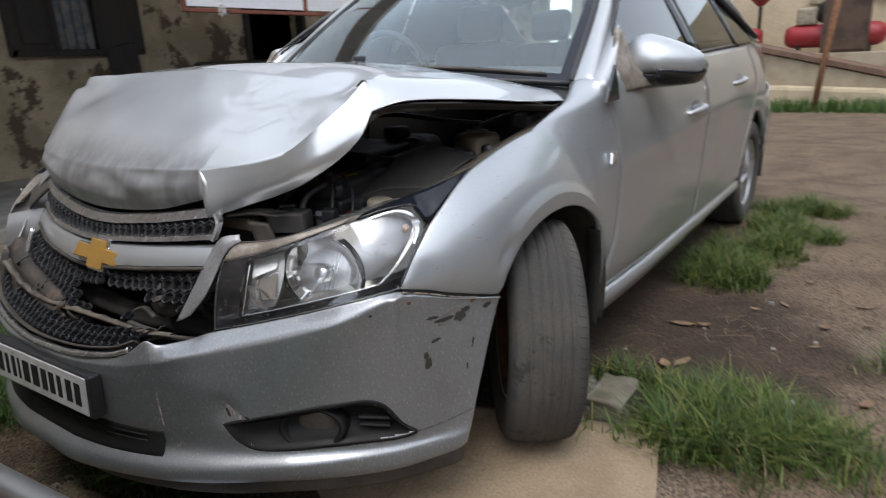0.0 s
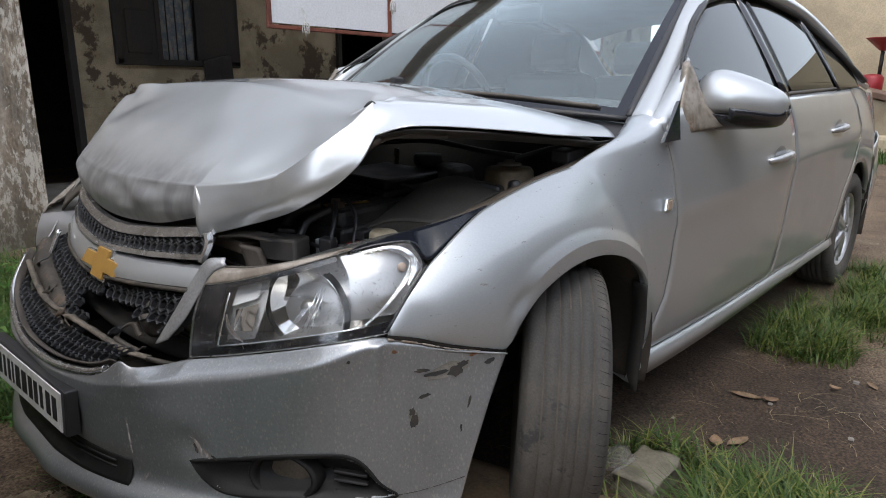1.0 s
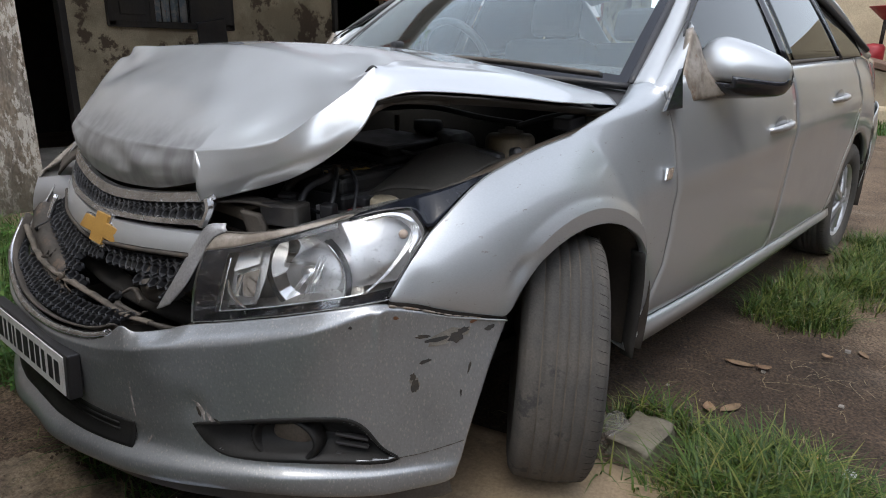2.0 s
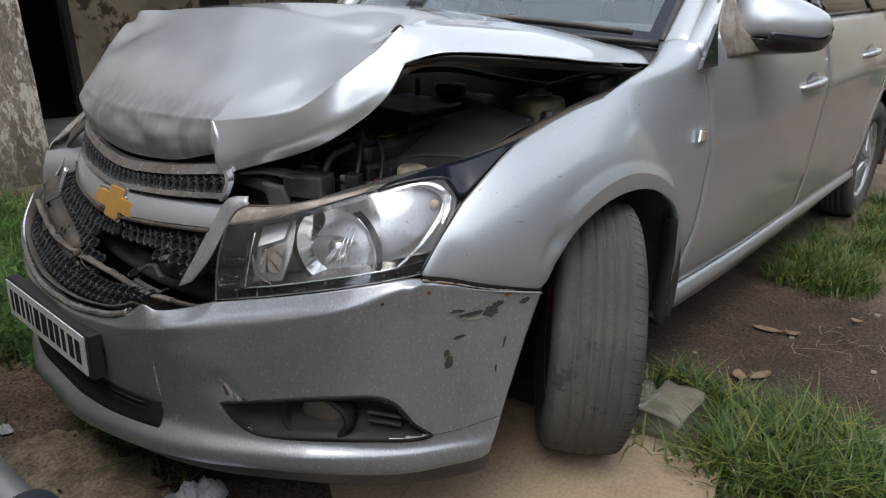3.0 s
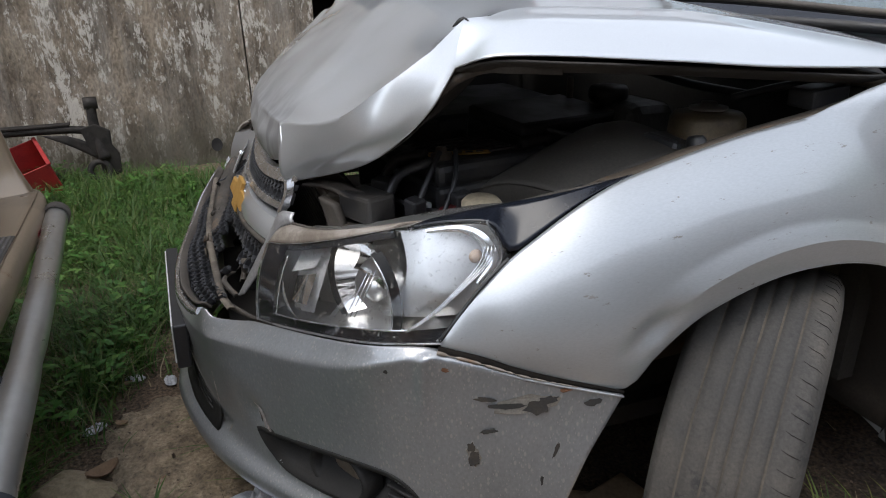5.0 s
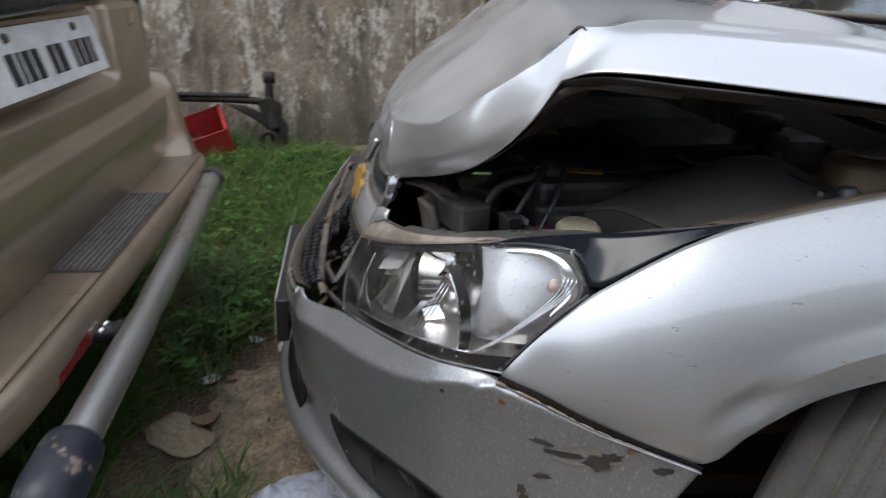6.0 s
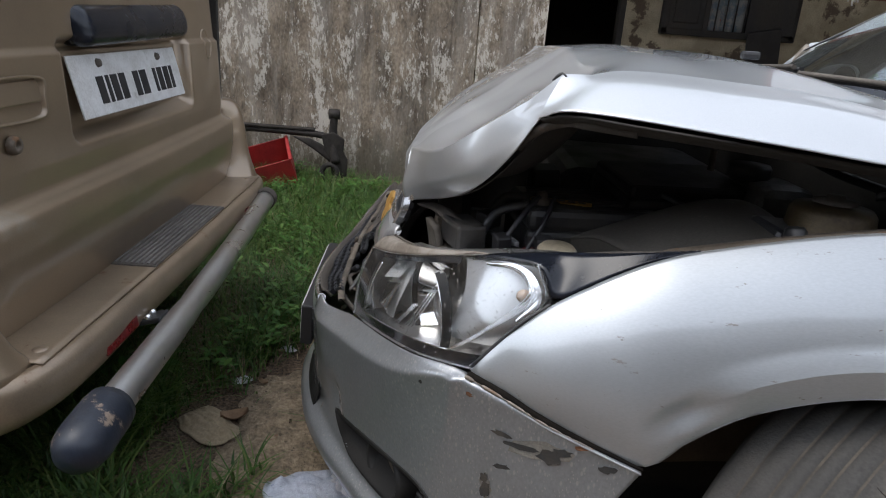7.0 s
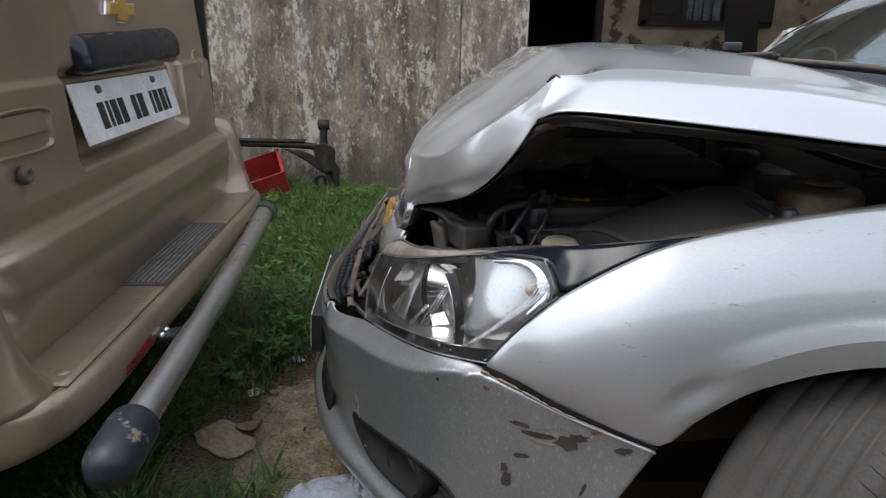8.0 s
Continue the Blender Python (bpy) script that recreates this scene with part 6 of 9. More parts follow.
# Beam coloured near-black to hold the shade of the grille hole.
part("crash_beam", grid_bm(loft([[(-0.52, -0.60, 0.57), (-0.2, -0.70, 0.535), (0.15, -0.71, 0.500), (0.46, -0.64, 0.490)], [(-0.52, -0.65, 0.545), (-0.2, -0.745, 0.505), (0.15, -0.745, 0.475), (0.46, -0.67, 0.465)], [(-0.52, -0.60, 0.50), (-0.2, -0.70, 0.46), (0.15, -0.71, 0.44), (0.46, -0.64, 0.44)]], 50, 12)), BAY, car, "bent crash beam behind the broken grille", thick=0.004)
rad = part("radiator", box_bm((0.84, 0.04, 0.42), pose(0, -0.575, 0.50), 0.005), BAY, car, "dark finned radiator")
for k in range(24):
    part("fin", box_bm((0.80, 0.006, 0.004), pose(0, -0.598, 0.34 + k * 0.014)), BLACK_DUST, rad)
horn = part("horn", lathe_bm([(0.0, -0.012), (0.030, -0.012), (0.040, -0.004), (0.040, 0.006), (0.028, 0.014), (0.014, 0.018), (0.014, 0.03), (0.0, 0.031)], pose(0.285, -0.745, 0.555, 80, 10, 20), 24), BLACK_DUST, car, "round dusty horn")
part("bracket", tube_bm(spl([(0.285, -0.72, 0.55), (0.30, -0.68, 0.52), (0.31, -0.66, 0.47)], 8), 0.008, 6), DUSTY_METAL, horn)
for k, pts in enumerate(([(0.19, -0.80, 0.505), (0.25, -0.82, 0.515), (0.30, -0.80, 0.50), (0.33, -0.80, 0.515)], [(0.16, -0.785, 0.50), (0.22, -0.775, 0.53), (0.28, -0.785, 0.52)], [(0.30, -0.82, 0.485), (0.35, -0.81, 0.50), (0.40, -0.77, 0.49), (0.43, -0.74, 0.50)])):
    a = spl(pts, 14)
    w = 0.008 + 0.003 * k
    part("torn_bracket", grid_bm([a, a + np.array([0.0, 0.004, w * 0.6]), a + np.array([0.004, 0.012, w * 0.5])]), BEAM, car, "torn sheet bracket", thick=0.0015)
# bent fin of the grille surround beside the lamp
fin_a = spl([(0.492, -0.684, 0.716), (0.455, -0.704, 0.708), (0.428, -0.724, 0.665), (0.408, -0.756, 0.605), (0.384, -0.790, 0.540)], 24)
fin_b = spl([(0.502, -0.688, 0.702), (0.482, -0.709, 0.688), (0.466, -0.728, 0.650), (0.452, -0.756, 0.600), (0.422, -0.780, 0.556)], 24)
part("grille_surround", grid_bm(loft([fin_a, (fin_a + fin_b) / 2 + np.array([0.002, -0.004, 0]), fin_b], 24, 8)), SILVER_SCUFF, car, "bent silver strip of the grille surround", thick=0.002)
# far corner of the front: crumpled silver flange
fl2 = loft([[(-0.43, -0.60, 0.80), (-0.50, -0.62, 0.765), (-0.545, -0.64, 0.70), (-0.53, -0.70, 0.62), (-0.50, -0.755, 0.575)], [(-0.40, -0.635, 0.78), (-0.455, -0.655, 0.735), (-0.475, -0.675, 0.69), (-0.465, -0.715, 0.63), (-0.45, -0.765, 0.57)]], 30, 10)
part("far_flange", grid_bm(fl2), SILVER_SCUFF, car, "crumpled silver flange of the far corner", thick=0.004)
part("far_bracket", grid_bm(loft([[(-0.42, -0.625, 0.775), (-0.47, -0.64, 0.75), (-0.50, -0.66, 0.72)], [(-0.38, -0.655, 0.745), (-0.42, -0.68, 0.71), (-0.46, -0.69, 0.68)]], 12, 6)), BEAM, car, "bare metal bracket", thick=0.006)
torn = spl([(-0.43, -0.770, 0.595), (-0.36, -0.800, 0.560), (-0.20, -0.825, 0.525), (-0.05, -0.840, 0.505)], 24)
part("torn_lip", grid_bm(loft([torn, torn + np.array([0.012, 0.02, 0.022]), torn + np.array([0.02, 0.045, 0.010])], 24, 6)), BEAM, car, "torn brown plastic lip", thick=0.003)
strip2 = spl([(-0.40, -0.79, 0.565), (-0.30, -0.80, 0.555), (-0.15, -0.83, 0.52), (0.0, -0.845, 0.50)], 30)
part("broken_strip", grid_bm([strip2, strip2 + np.array([0, -0.012, -0.022]), strip2 + np.array([0, -0.004, -0.036])]), BLACK_DUST, car, "broken black plastic strip", thick=0.004)


# ---- headlamps ----
def headlamp(sgn):
    flip = (lambda b: b) if sgn > 0 else mirrored
    top = [(0.492, -0.733, 0.671), (0.545, -0.697, 0.682), (0.61, -0.645, 0.704), (0.68, -0.578, 0.733), (0.735, -0.515, 0.753), (0.772, -0.468, 0.760)]
    mid1 = [(0.487, -0.752, 0.625), (0.56, -0.716, 0.636), (0.64, -0.662, 0.655), (0.715, -0.598, 0.680), (0.770, -0.528, 0.705), (0.796, -0.455, 0.716)]
    mid2 = [(0.482, -0.762, 0.575), (0.56, -0.728, 0.588), (0.65, -0.678, 0.610), (0.735, -0.614, 0.635), (0.785, -0.552, 0.655), (0.801, -0.489, 0.676)]
    bot = [(0.477, -0.766, 0.531), (0.553, -0.731, 0.547), (0.655, -0.679, 0.572), (0.74, -0.628, 0.594), (0.780, -0.575, 0.602), (0.798, -0.545, 0.606)]
    lens = loft([top, mid1, mid2, bot], 50, 30)
    bm = grid_bm(lens)
    h = part("headlamp", flip(bm), LENS, car, "clear headlamp with chrome reflectors, speckled with dirt" if sgn > 0 else "", thick=0.003)
    h.visible_shadow = False
    inn = np.array([-0.030, 0.055, 0.004])
    ctr = lens.mean(axis=(0, 1))
    back = (lens - ctr) * 0.96 + ctr + inn * 1.5
    b = grid_bm(back)
    edge = [lens[0], lens[:, -1], lens[-1], lens[:, 0]]
    edgeb = [back[0], back[:, -1], back[-1], back[:, 0]]
    for a, c in zip(edge, edgeb):
        grid_bm([a, c], b)
    part("housing", flip(b), LAMP_SILVER, h, "silvered lamp housing")
    fine = loft([top, mid1, mid2, bot], 148, 88)

    def at(u, v, depth):
        """A point behind the lens: u along it (0 to 49), v down it (0 to 29)."""
        a, b = min(max(u * 3.0, 0), 146.99), min(max(v * 3.0, 0), 86.99)
        i, j = int(a), int(b)
        s, t = a - i, b - j
        q = (fine[j, i] * (1 - s) + fine[j, i + 1] * s) * (1 - t) + (fine[j + 1, i] * (1 - s) + fine[j + 1, i + 1] * s) * t
        return q + inn * depth
    # deep round bowl, cut off above and below by the lens
    MB = Matrix.Translation((0.642, -0.612, 0.632)) @ Matrix(((0.91, 0.0, 0.42, 0), (0.42, 0.0, -0.91, 0), (0.0, 1.0, 0.0, 0), (0, 0, 0, 1)))
    R = 0.080

    def rim(k, w, depth):
        return np.array(MB @ Vector((R * k * math.cos(w), R * k * math.sin(w), -depth)))

    def between(c):
        return 0.566 + 0.12 * (c[0] - 0.60) < c[2] < 0.690 + 0.20 * (c[0] - 0.60)

    def ribbon(k0, k1, d0, d1, w0, w1, n=60):
        return grid_bm([[rim(k0 + (k1 - k0) * s, w, d0 + (d1 - d0) * s) for w in np.linspace(w0, w1, n)] for s in np.linspace(0, 1, 5)], keep=between)
    bowl = []
    for k in np.linspace(0.02, 0.99, 26):
        row = []
        for w in np.linspace(0, 2 * math.pi, 97):
            d = 0.070 * (1 - k * k)
            if math.sin(w) < -0.1:
                d += 0.0016 * (int(w * 11 / math.pi) % 2) * k
            row.append(rim(k, w, d))
        bowl.append(row)
    part("reflector", flip(grid_bm(bowl, keep=between)), LAMP_CHROME, h, "bright silvered reflector bowl")
    part("bowl_collar", flip(ribbon(0.99, 1.14, 0.0, -0.020, -1.2, 1.3)), LAMP_FACET, h, "white silver collar of the bowl")
    part("bowl_ring", flip(ribbon(0.96, 1.03, 0.004, -0.004, 2.0, 4.5)), FOG_BLACK, h, "dark ring along the bowl")
    part("bowl_ring", flip(ribbon(1.145, 1.22, -0.020, -0.006, -1.05, 1.2)), FOG_BLACK, h)
    part("ring_line", flip(tube_bm([rim(1.15, w, -0.0205) for w in np.linspace(-0.8, 0.85, 30)], 0.0013, 6)), CHROME, h)
    # bulb shield: a stem with an oval end, and a bright cross beam
    part("bulb_shield", flip(lathe_bm([(0.008, -0.066), (0.009, -0.045), (0.019, -0.034), (0.020, -0.022), (0.013, -0.014), (0.0, -0.012)], MB @ pose(-0.004, -0.010, 0), 24)), LAMP_CHAMBER, h, "oval silver bulb shield")
    beam = grid_bm([[np.array(MB @ Vector((-0.068 + 0.095 * s, 0.004 + 0.028 * s - 0.03 * s * s, -0.030 - dd + 0.012 * s))) for s in np.linspace(0, 1, 9)] for dd in (0.0, 0.020)])
    part("bowl_shelf", flip(beam), LAMP_CHROME, h, "bright shelf across the bowl")
    # panels at the inner end
    end = grid_bm([[at(u, v, 0.62 + 0.10 * (u < 9)) for u in np.linspace(6.6, 14.5, 8)] for v in np.linspace(1.5, 26, 12)])
    part("end_panel", flip(end), LAMP_FACET, h, "bright panel beside the bowl")
    quad = grid_bm([[at(7.4 + 6.0 * s, 3.0 - 0.6 * s, 0.52 + 0.04 * s) for s in np.linspace(0, 1, 6)], [at(7.6 + 5.4 * s, 10.6 - 1.4 * s, 0.36 + 0.06 * s) for s in np.linspace(0, 1, 6)]])
    part("silver_facet", flip(quad), LAMP_FACET, h, "flat silver facet")
    quad = grid_bm([[at(8.2 + 5.0 * s, 12.6 - 1.2 * s, 0.50) for s in np.linspace(0, 1, 6)], [at(9.4 + 4.6 * s, 20.2 + 0.8 * s, 0.34) for s in np.linspace(0, 1, 6)]])
    part("silver_facet", flip(quad), LAMP_CHROME, h)
    blade = spl([at(7.6, 12.6, 0.10), at(8.4, 17.5, 0.12), at(10.6, 21.8, 0.12), at(13.6, 24.4, 0.10)], 20)
    wide = np.array([0.0050 * math.sin(math.pi * (0.12 + 0.8 * k / 19)) for k in range(20)])[:, None]
    part("chrome_arc", flip(grid_bm([blade, blade + wide * np.array([0.75, 0.2, 0.55]), blade + wide * np.array([1.3, 0.7, 1.3])])), CHROME, h, "curved chrome blade")
    # indicator chamber
    cham = []
    for v in np.linspace(1.2, 24.6, 30):
        row = []
        for u in np.linspace(32.6, 48.2, 30):
            q = ((u - 42.5) / 7.0) ** 2 + ((v - 9.5) / 8.0) ** 2
            row.append(at(u, v, 0.14 + 0.62 * (v / 25.0) + 0.10 * max(0.0, 1 - q)))
        cham.append(row)
    part("indicator_chamber", flip(grid_bm(cham)), LAMP_CHAMBER, h, "satin silver indicator chamber")
    bulb = Matrix.Translation(Vector(at(43.6, 8.6, 0.34))) @ pose(0, 0, 0, 90, 0, 50)
    part("indicator_bulb", flip(lathe_bm([(0.0, 0.007), (0.005, 0.006), (0.008, 0.002), (0.009, -0.003), (0.008, -0.010)], bulb, 18)), AMBER, h, "pale amber bulb")
    for k in range(4):
        part("lens_rib", flip(tube_bm([at(48.3 - 0.55 * k - (7.0 - 0.35 * k) * s, 5.5 + 19.5 * s, 0.03) for s in np.linspace(0, 1, 18)], 0.0009, 4)), CHROME, h)
    for k in range(3):
        part("bowl_rib", flip(tube_bm([at(27.0 + 0.75 * k, 9.5, 0.12), at(26.4 + 0.95 * k, 21.5, 0.10)], 0.0008, 4)), CHROME, h)
        part("bowl_rib", flip(tube_bm([at(24.6 + 0.5 * k, 14.5, 0.12), at(22.8 + 0.5 * k, 21.8, 0.10)], 0.0008, 4)), CHROME, h)
    part("mask", flip(grid_bm(lens[:, :7] + np.array([0.001, 0.004, 0]))), MASK, h, "glossy black inner mask")
    part("mask", flip(grid_bm(lens[25:, 6:] + np.array([-0.002, 0.004, 0.001]))), MASK, h)
    part("mask", flip(grid_bm(lens[:3, 6:33] + np.array([-0.001, 0.004, -0.001]))), MASK, h)
    part("mask_trim", flip(tube_bm([*(lens[4:26, 7] + np.array([0, 0.005, 0])), *(lens[25, 8:42] + np.array([0, 0.004, 0.002]))], 0.0014, 5)), CHROME, h, "thin chrome line")
    edge_l = spl([at(38, 1.2, 0.05), at(44.5, 1.0, 0.05), at(47.6, 3.2, 0.05), at(48.3, 8.5, 0.05), at(47.6, 14.0, 0.05)], 30)
    edge_i = spl([at(38, 2.2, 0.10), at(43.2, 2.6, 0.10), at(45.4, 4.8, 0.10), at(46.3, 8.5, 0.10), at(46.4, 13.2, 0.10)], 30)
    part("rim_light", flip(grid_bm(loft([edge_l, (edge_l + edge_i) / 2 + inn * -0.02, edge_i], 30, 6))), CHROME, h, "bright chrome rim")
    # ledge above the lens and black trim wedge behind it
    ledge_b = [(0.500, -0.690, 0.700), (0.55, -0.655, 0.702), (0.62, -0.596, 0.715), (0.69, -0.515, 0.742), (0.735, -0.44, 0.763), (0.765, -0.37, 0.782), (0.786, -0.283, 0.797)]
    l1 = loft([[(x, y + 0.002, z + 0.001) for x, y, z in top[:4]], [(0.498, -0.712, 0.694), (0.55, -0.678, 0.702), (0.618, -0.622, 0.720), (0.685, -0.552, 0.743)], ledge_b[:4]], 24, 8)
    part("lamp_ledge", flip(grid_bm(l1)), LEDGE, h, "dusty silver ledge over the lamp", thick=0.004)
    l2 = loft([[(0.70, -0.555, 0.741), (0.735, -0.513, 0.755), (0.776, -0.460, 0.757), (0.796, -0.444, 0.722), (0.802, -0.409, 0.742), (0.801, -0.368, 0.766), (0.797, -0.32, 0.788), (0.792, -0.262, 0.805)], [(0.692, -0.520, 0.745), (0.725, -0.47, 0.762), (0.755, -0.42, 0.776), (0.775, -0.375, 0.785), (0.785, -0.33, 0.793), (0.789, -0.262, 0.8035)]], 30, 8)
    # Thin dark tube stands for the shade of the gap beside the lens.
    part("wing_seal", flip(tube_bm(spl([(0.796, -0.543, 0.612), (0.801, -0.487, 0.680), (0.799, -0.447, 0.714)], 16), 0.003, 6)), BLACK, h, "dark strip for the shaded gap between lamp and wing")
    part("trim_wedge", flip(grid_bm(l2)), WEDGE, h, "dark trim between lamp and wing", thick=0.006)
    part("ledge_edge", flip(tube_bm(spl(ledge_b, 30), 0.0028, 6)), BEAM, h, "dirty rubber edge")


headlamp(1)
headlamp(-1)


# ---- wheels ----
def tyre_bm(m):
    prof = [(0.205, -0.085), (0.235, -0.100), (0.275, -0.1045), (0.300, -0.100), (0.314, -0.090)]
    treads = [(-0.086, 0.3175)]
    for g in (-0.054, -0.020, 0.004, 0.028, 0.056):
        r = 0.326 - 0.0010 * (abs(g) / 0.02) ** 2 * 0.35
        treads += [(g - 0.0026, r), (g - 0.0018, r - 0.0022), (g + 0.0018, r - 0.0022), (g + 0.0026, r)]
    treads.append((0.086, 0.3175))
    prof += [(r, h) for h, r in treads] + [(0.314, 0.090), (0.300, 0.100), (0.275, 0.1045), (0.235, 0.100), (0.205, 0.085), (0.20, 0.06), (0.20, -0.06), (0.205, -0.085)]
    bm = lathe_bm(prof, None, 72)
    for f in bm.faces:
        if all(min(abs(v.co.z - g) for g in (-0.054, -0.020, 0.004, 0.028, 0.056)) < 0.0020 for v in f.verts) and f.calc_center_median().length > 0.25:
            f.material_index = 1
    for v in bm.verts:
        if v.co.length > 0.30 and abs(v.co.z) > 0.062:
            a = math.atan2(v.co.y, v.co.x)
            if int(round(a / (2 * math.pi) * 72)) % 2 == 0 and abs(v.co.z) > 0.085:
                v.co.x *= 0.9985
                v.co.y *= 0.9985
    for e in bm.edges:
        if e.calc_face_angle(0) > 0.4:
            e.smooth = False
    for v in bm.verts:
        p = m @ v.co
        if p.z < 0.012:
            v.co = m.inverted() @ Vector((p.x, p.y, 0.012 + 0.05 * (p.z - 0.012)))
    bmesh.ops.transform(bm, matrix=m, verts=bm.verts)
    return bm


def wheel(x, y, steer, sgn):
    m = pose(x, y, 0.306, 0, 2 * sgn if steer else 0, steer) @ pose(0, 0, 0, 0, 90, 0) @ Matrix.Diagonal((0.95, 0.95, 0.93, 1))
    w = part("wheel", lathe_bm([(0.205, 0.085), (0.200, 0.08), (0.185, 0.06), (0.18, -0.05), (0.19, -0.075), (0.208, -0.085)], m, 48), ALLOY, car, "silver alloy wheel with a worn dusty tyre")
    ty = part("tyre", tyre_bm(m), [RUBBER, GROOVE], w, "worn dusty tyre with shallow dust-filled grooves")
    # Thin dark tubes stand for the shade inside the tyre cuts.
    cuts = bmesh.new()
    for k in range(76):
        a = 2 * math.pi * k / 76
        for sd in (sgn,):
            line = []
            for h, r, da in ((0.068, 0.3212, 0.0), (0.077, 0.3196, 0.010), (0.087, 0.3170, 0.016), (0.094, 0.3095, 0.020)):
                q = m @ Vector((r * math.cos(a + da * sd), r * math.sin(a + da * sd), sd * h))
                line.append((q.x, q.y, max(q.z, 0.010)))
            tube_bm(line, (0.0002, 0.0005, 0.0006, 0.0003), 4, cuts, caps=False)
    part("tread_cut", cuts, GAP_SHADE, ty, "thin dark cuts across the tyre shoulders")["kind"] = "stuff"
    face = 0.072 * sgn
    for k in range(5):
        a0 = 2 * math.pi * k / 5 + 0.3
        for d in (-0.13, 0.13):
            pts = [m @ Vector((r * math.cos(a0 + d * q), r * math.sin(a0 + d * q), face - sgn * 0.02 * (r / 0.19) ** 2 + sgn * 0.004)) for r, q in ((0.03, 0.4), (0.08, 0.8), (0.14, 1.0), (0.192, 1.2))]
            part("spoke", tube_bm(spl(pts, 10), [0.020, 0.019, 0.018, 0.017, 0.016, 0.015, 0.015, 0.015, 0.016, 0.018], 8), ALLOY, w)
    part("hub", lathe_bm([(0.0, face + sgn * 0.012), (0.03, face + sgn * 0.010), (0.045, face), (0.05, face - sgn * 0.03)], m, 24), ALLOY, w)
    part("brake_disc", lathe_bm([(0.06, -sgn * 0.02), (0.14, -sgn * 0.02), (0.14, -sgn * 0.04), (0.06, -sgn * 0.04)], m, 36), RUST, w, "rusty brake disc")
    part("inner_barrel", lathe_bm([(0.05, -sgn * 0.05), (0.17, -sgn * 0.06), (0.196, -sgn * 0.083)], m, 36), RUST, w)


wheel(0.793, 0.016, 37, 1)
wheel(-0.793, 0.016, 32, -1)
wheel(0.765, 2.685, 0, 1)
wheel(-0.765, 2.685, 0, -1)
# wheel housings with dusty liners
LINER = mat("muddy_arch_liner", (0.024, 0.019, 0.015), (0.050, 0.038, 0.028), 0.85, 0.0, 6, 150, 0.4, 0.7, 0.15)
for sgn in (1, -1):
    for yc in (0.0, 2.685):
        g = [[(sgn * xx, yc + 0.01 + 0.375 * math.cos(a), 0.34 + 0.345 * math.sin(a)) for a in np.linspace(-0.35, math.pi + (0.05 if yc else -0.62), 26)] for xx in (0.865, 0.78, 0.68, 0.56)]
        part("wheel_arch_liner", grid_bm(g), LINER, car, "black dusty wheel arch liner", thick=0.004)
        part("arch_wall", box_bm((0.02, 0.72, 0.46), pose(sgn * 0.55, yc, 0.44)), BAY, car)

# ---- engine bay ----
part("inner_wing", grid_bm(loft([[(0.790, -0.28, 0.792), (0.786, -0.10, 0.832), (0.788, 0.10, 0.862), (0.786, 0.27, 0.895)], [(0.745, -0.30, 0.782), (0.735, -0.10, 0.815), (0.735, 0.10, 0.845), (0.735, 0.28, 0.875)], [(0.715, -0.30, 0.70), (0.70, -0.10, 0.73), (0.70, 0.1, 0.75), (0.70, 0.3, 0.78)], [(0.70, -0.32, 0.40), (0.69, -0.1, 0.42), (0.69, 0.1, 0.42), (0.69, 0.3, 0.42)]], 30, 16)), DUSTY_METAL, car, "dusty inner wing flange", thick=0.004)
part("inner_wing", grid_bm(loft([[(-0.790, -0.28, 0.792), (-0.786, -0.10, 0.832), (-0.788, 0.10, 0.862), (-0.786, 0.27, 0.895)], [(-0.72, -0.30, 0.70), (-0.70, -0.10, 0.73), (-0.70, 0.1, 0.75), (-0.70, 0.3, 0.78)], [(-0.70, -0.32, 0.40), (-0.69, -0.1, 0.42), (-0.69, 0.1, 0.42), (-0.69, 0.3, 0.42)]], 30, 12)), BAY, car, thick=0.004)
part("bay_floor", box_bm((1.34, 0.90, 0.03), pose(0, -0.13, 0.44)), BAY, car)
part("airbox", grid_bm(loft([[(0.560, -0.395, 0.735), (0.60, -0.36, 0.752), (0.67, -0.33, 0.757), (0.715, -0.30, 0.752)], [(0.545, -0.30, 0.770), (0.59, -0.27, 0.785), (0.665, -0.25, 0.790), (0.72, -0.23, 0.783)], [(0.530, -0.17, 0.812), (0.58, -0.15, 0.823), (0.65, -0.135, 0.815), (0.715, -0.13, 0.800)], [(0.530, -0.12, 0.805), (0.58, -0.10, 0.812), (0.65, -0.085, 0.800), (0.715, -0.08, 0.785)], [(0.53, -0.10, 0.70), (0.58, -0.08, 0.70), (0.65, -0.07, 0.70), (0.71, -0.06, 0.70)]], 24, 26)), AIRBOX, car, "large dusty black air intake cover", thick=0.004)
part("airbox_front", grid_bm(loft([[(0.560, -0.395, 0.735), (0.60, -0.36, 0.752), (0.67, -0.33, 0.757), (0.715, -0.30, 0.752)], [(0.560, -0.390, 0.62), (0.60, -0.355, 0.62), (0.67, -0.325, 0.62), (0.715, -0.295, 0.62)]], 14, 6)), AIRBOX, car)
bat = part("battery", box_bm((0.19, 0.24, 0.17), pose(0.465, -0.36, 0.665, 0, 0, 8), 0.010), BATTERY, car, "black battery with clamps and a label")
part("battery_lid", box_bm((0.185, 0.235, 0.04), pose(0.462, -0.36, 0.765, 0, 0, 8), 0.012), BATTERY, bat)
part("battery_side", box_bm((0.05, 0.010, 0.055), pose(0.545, -0.487, 0.700, 0, 0, 20), 0.003), CLOTH_GREY, bat, "grey battery side label")
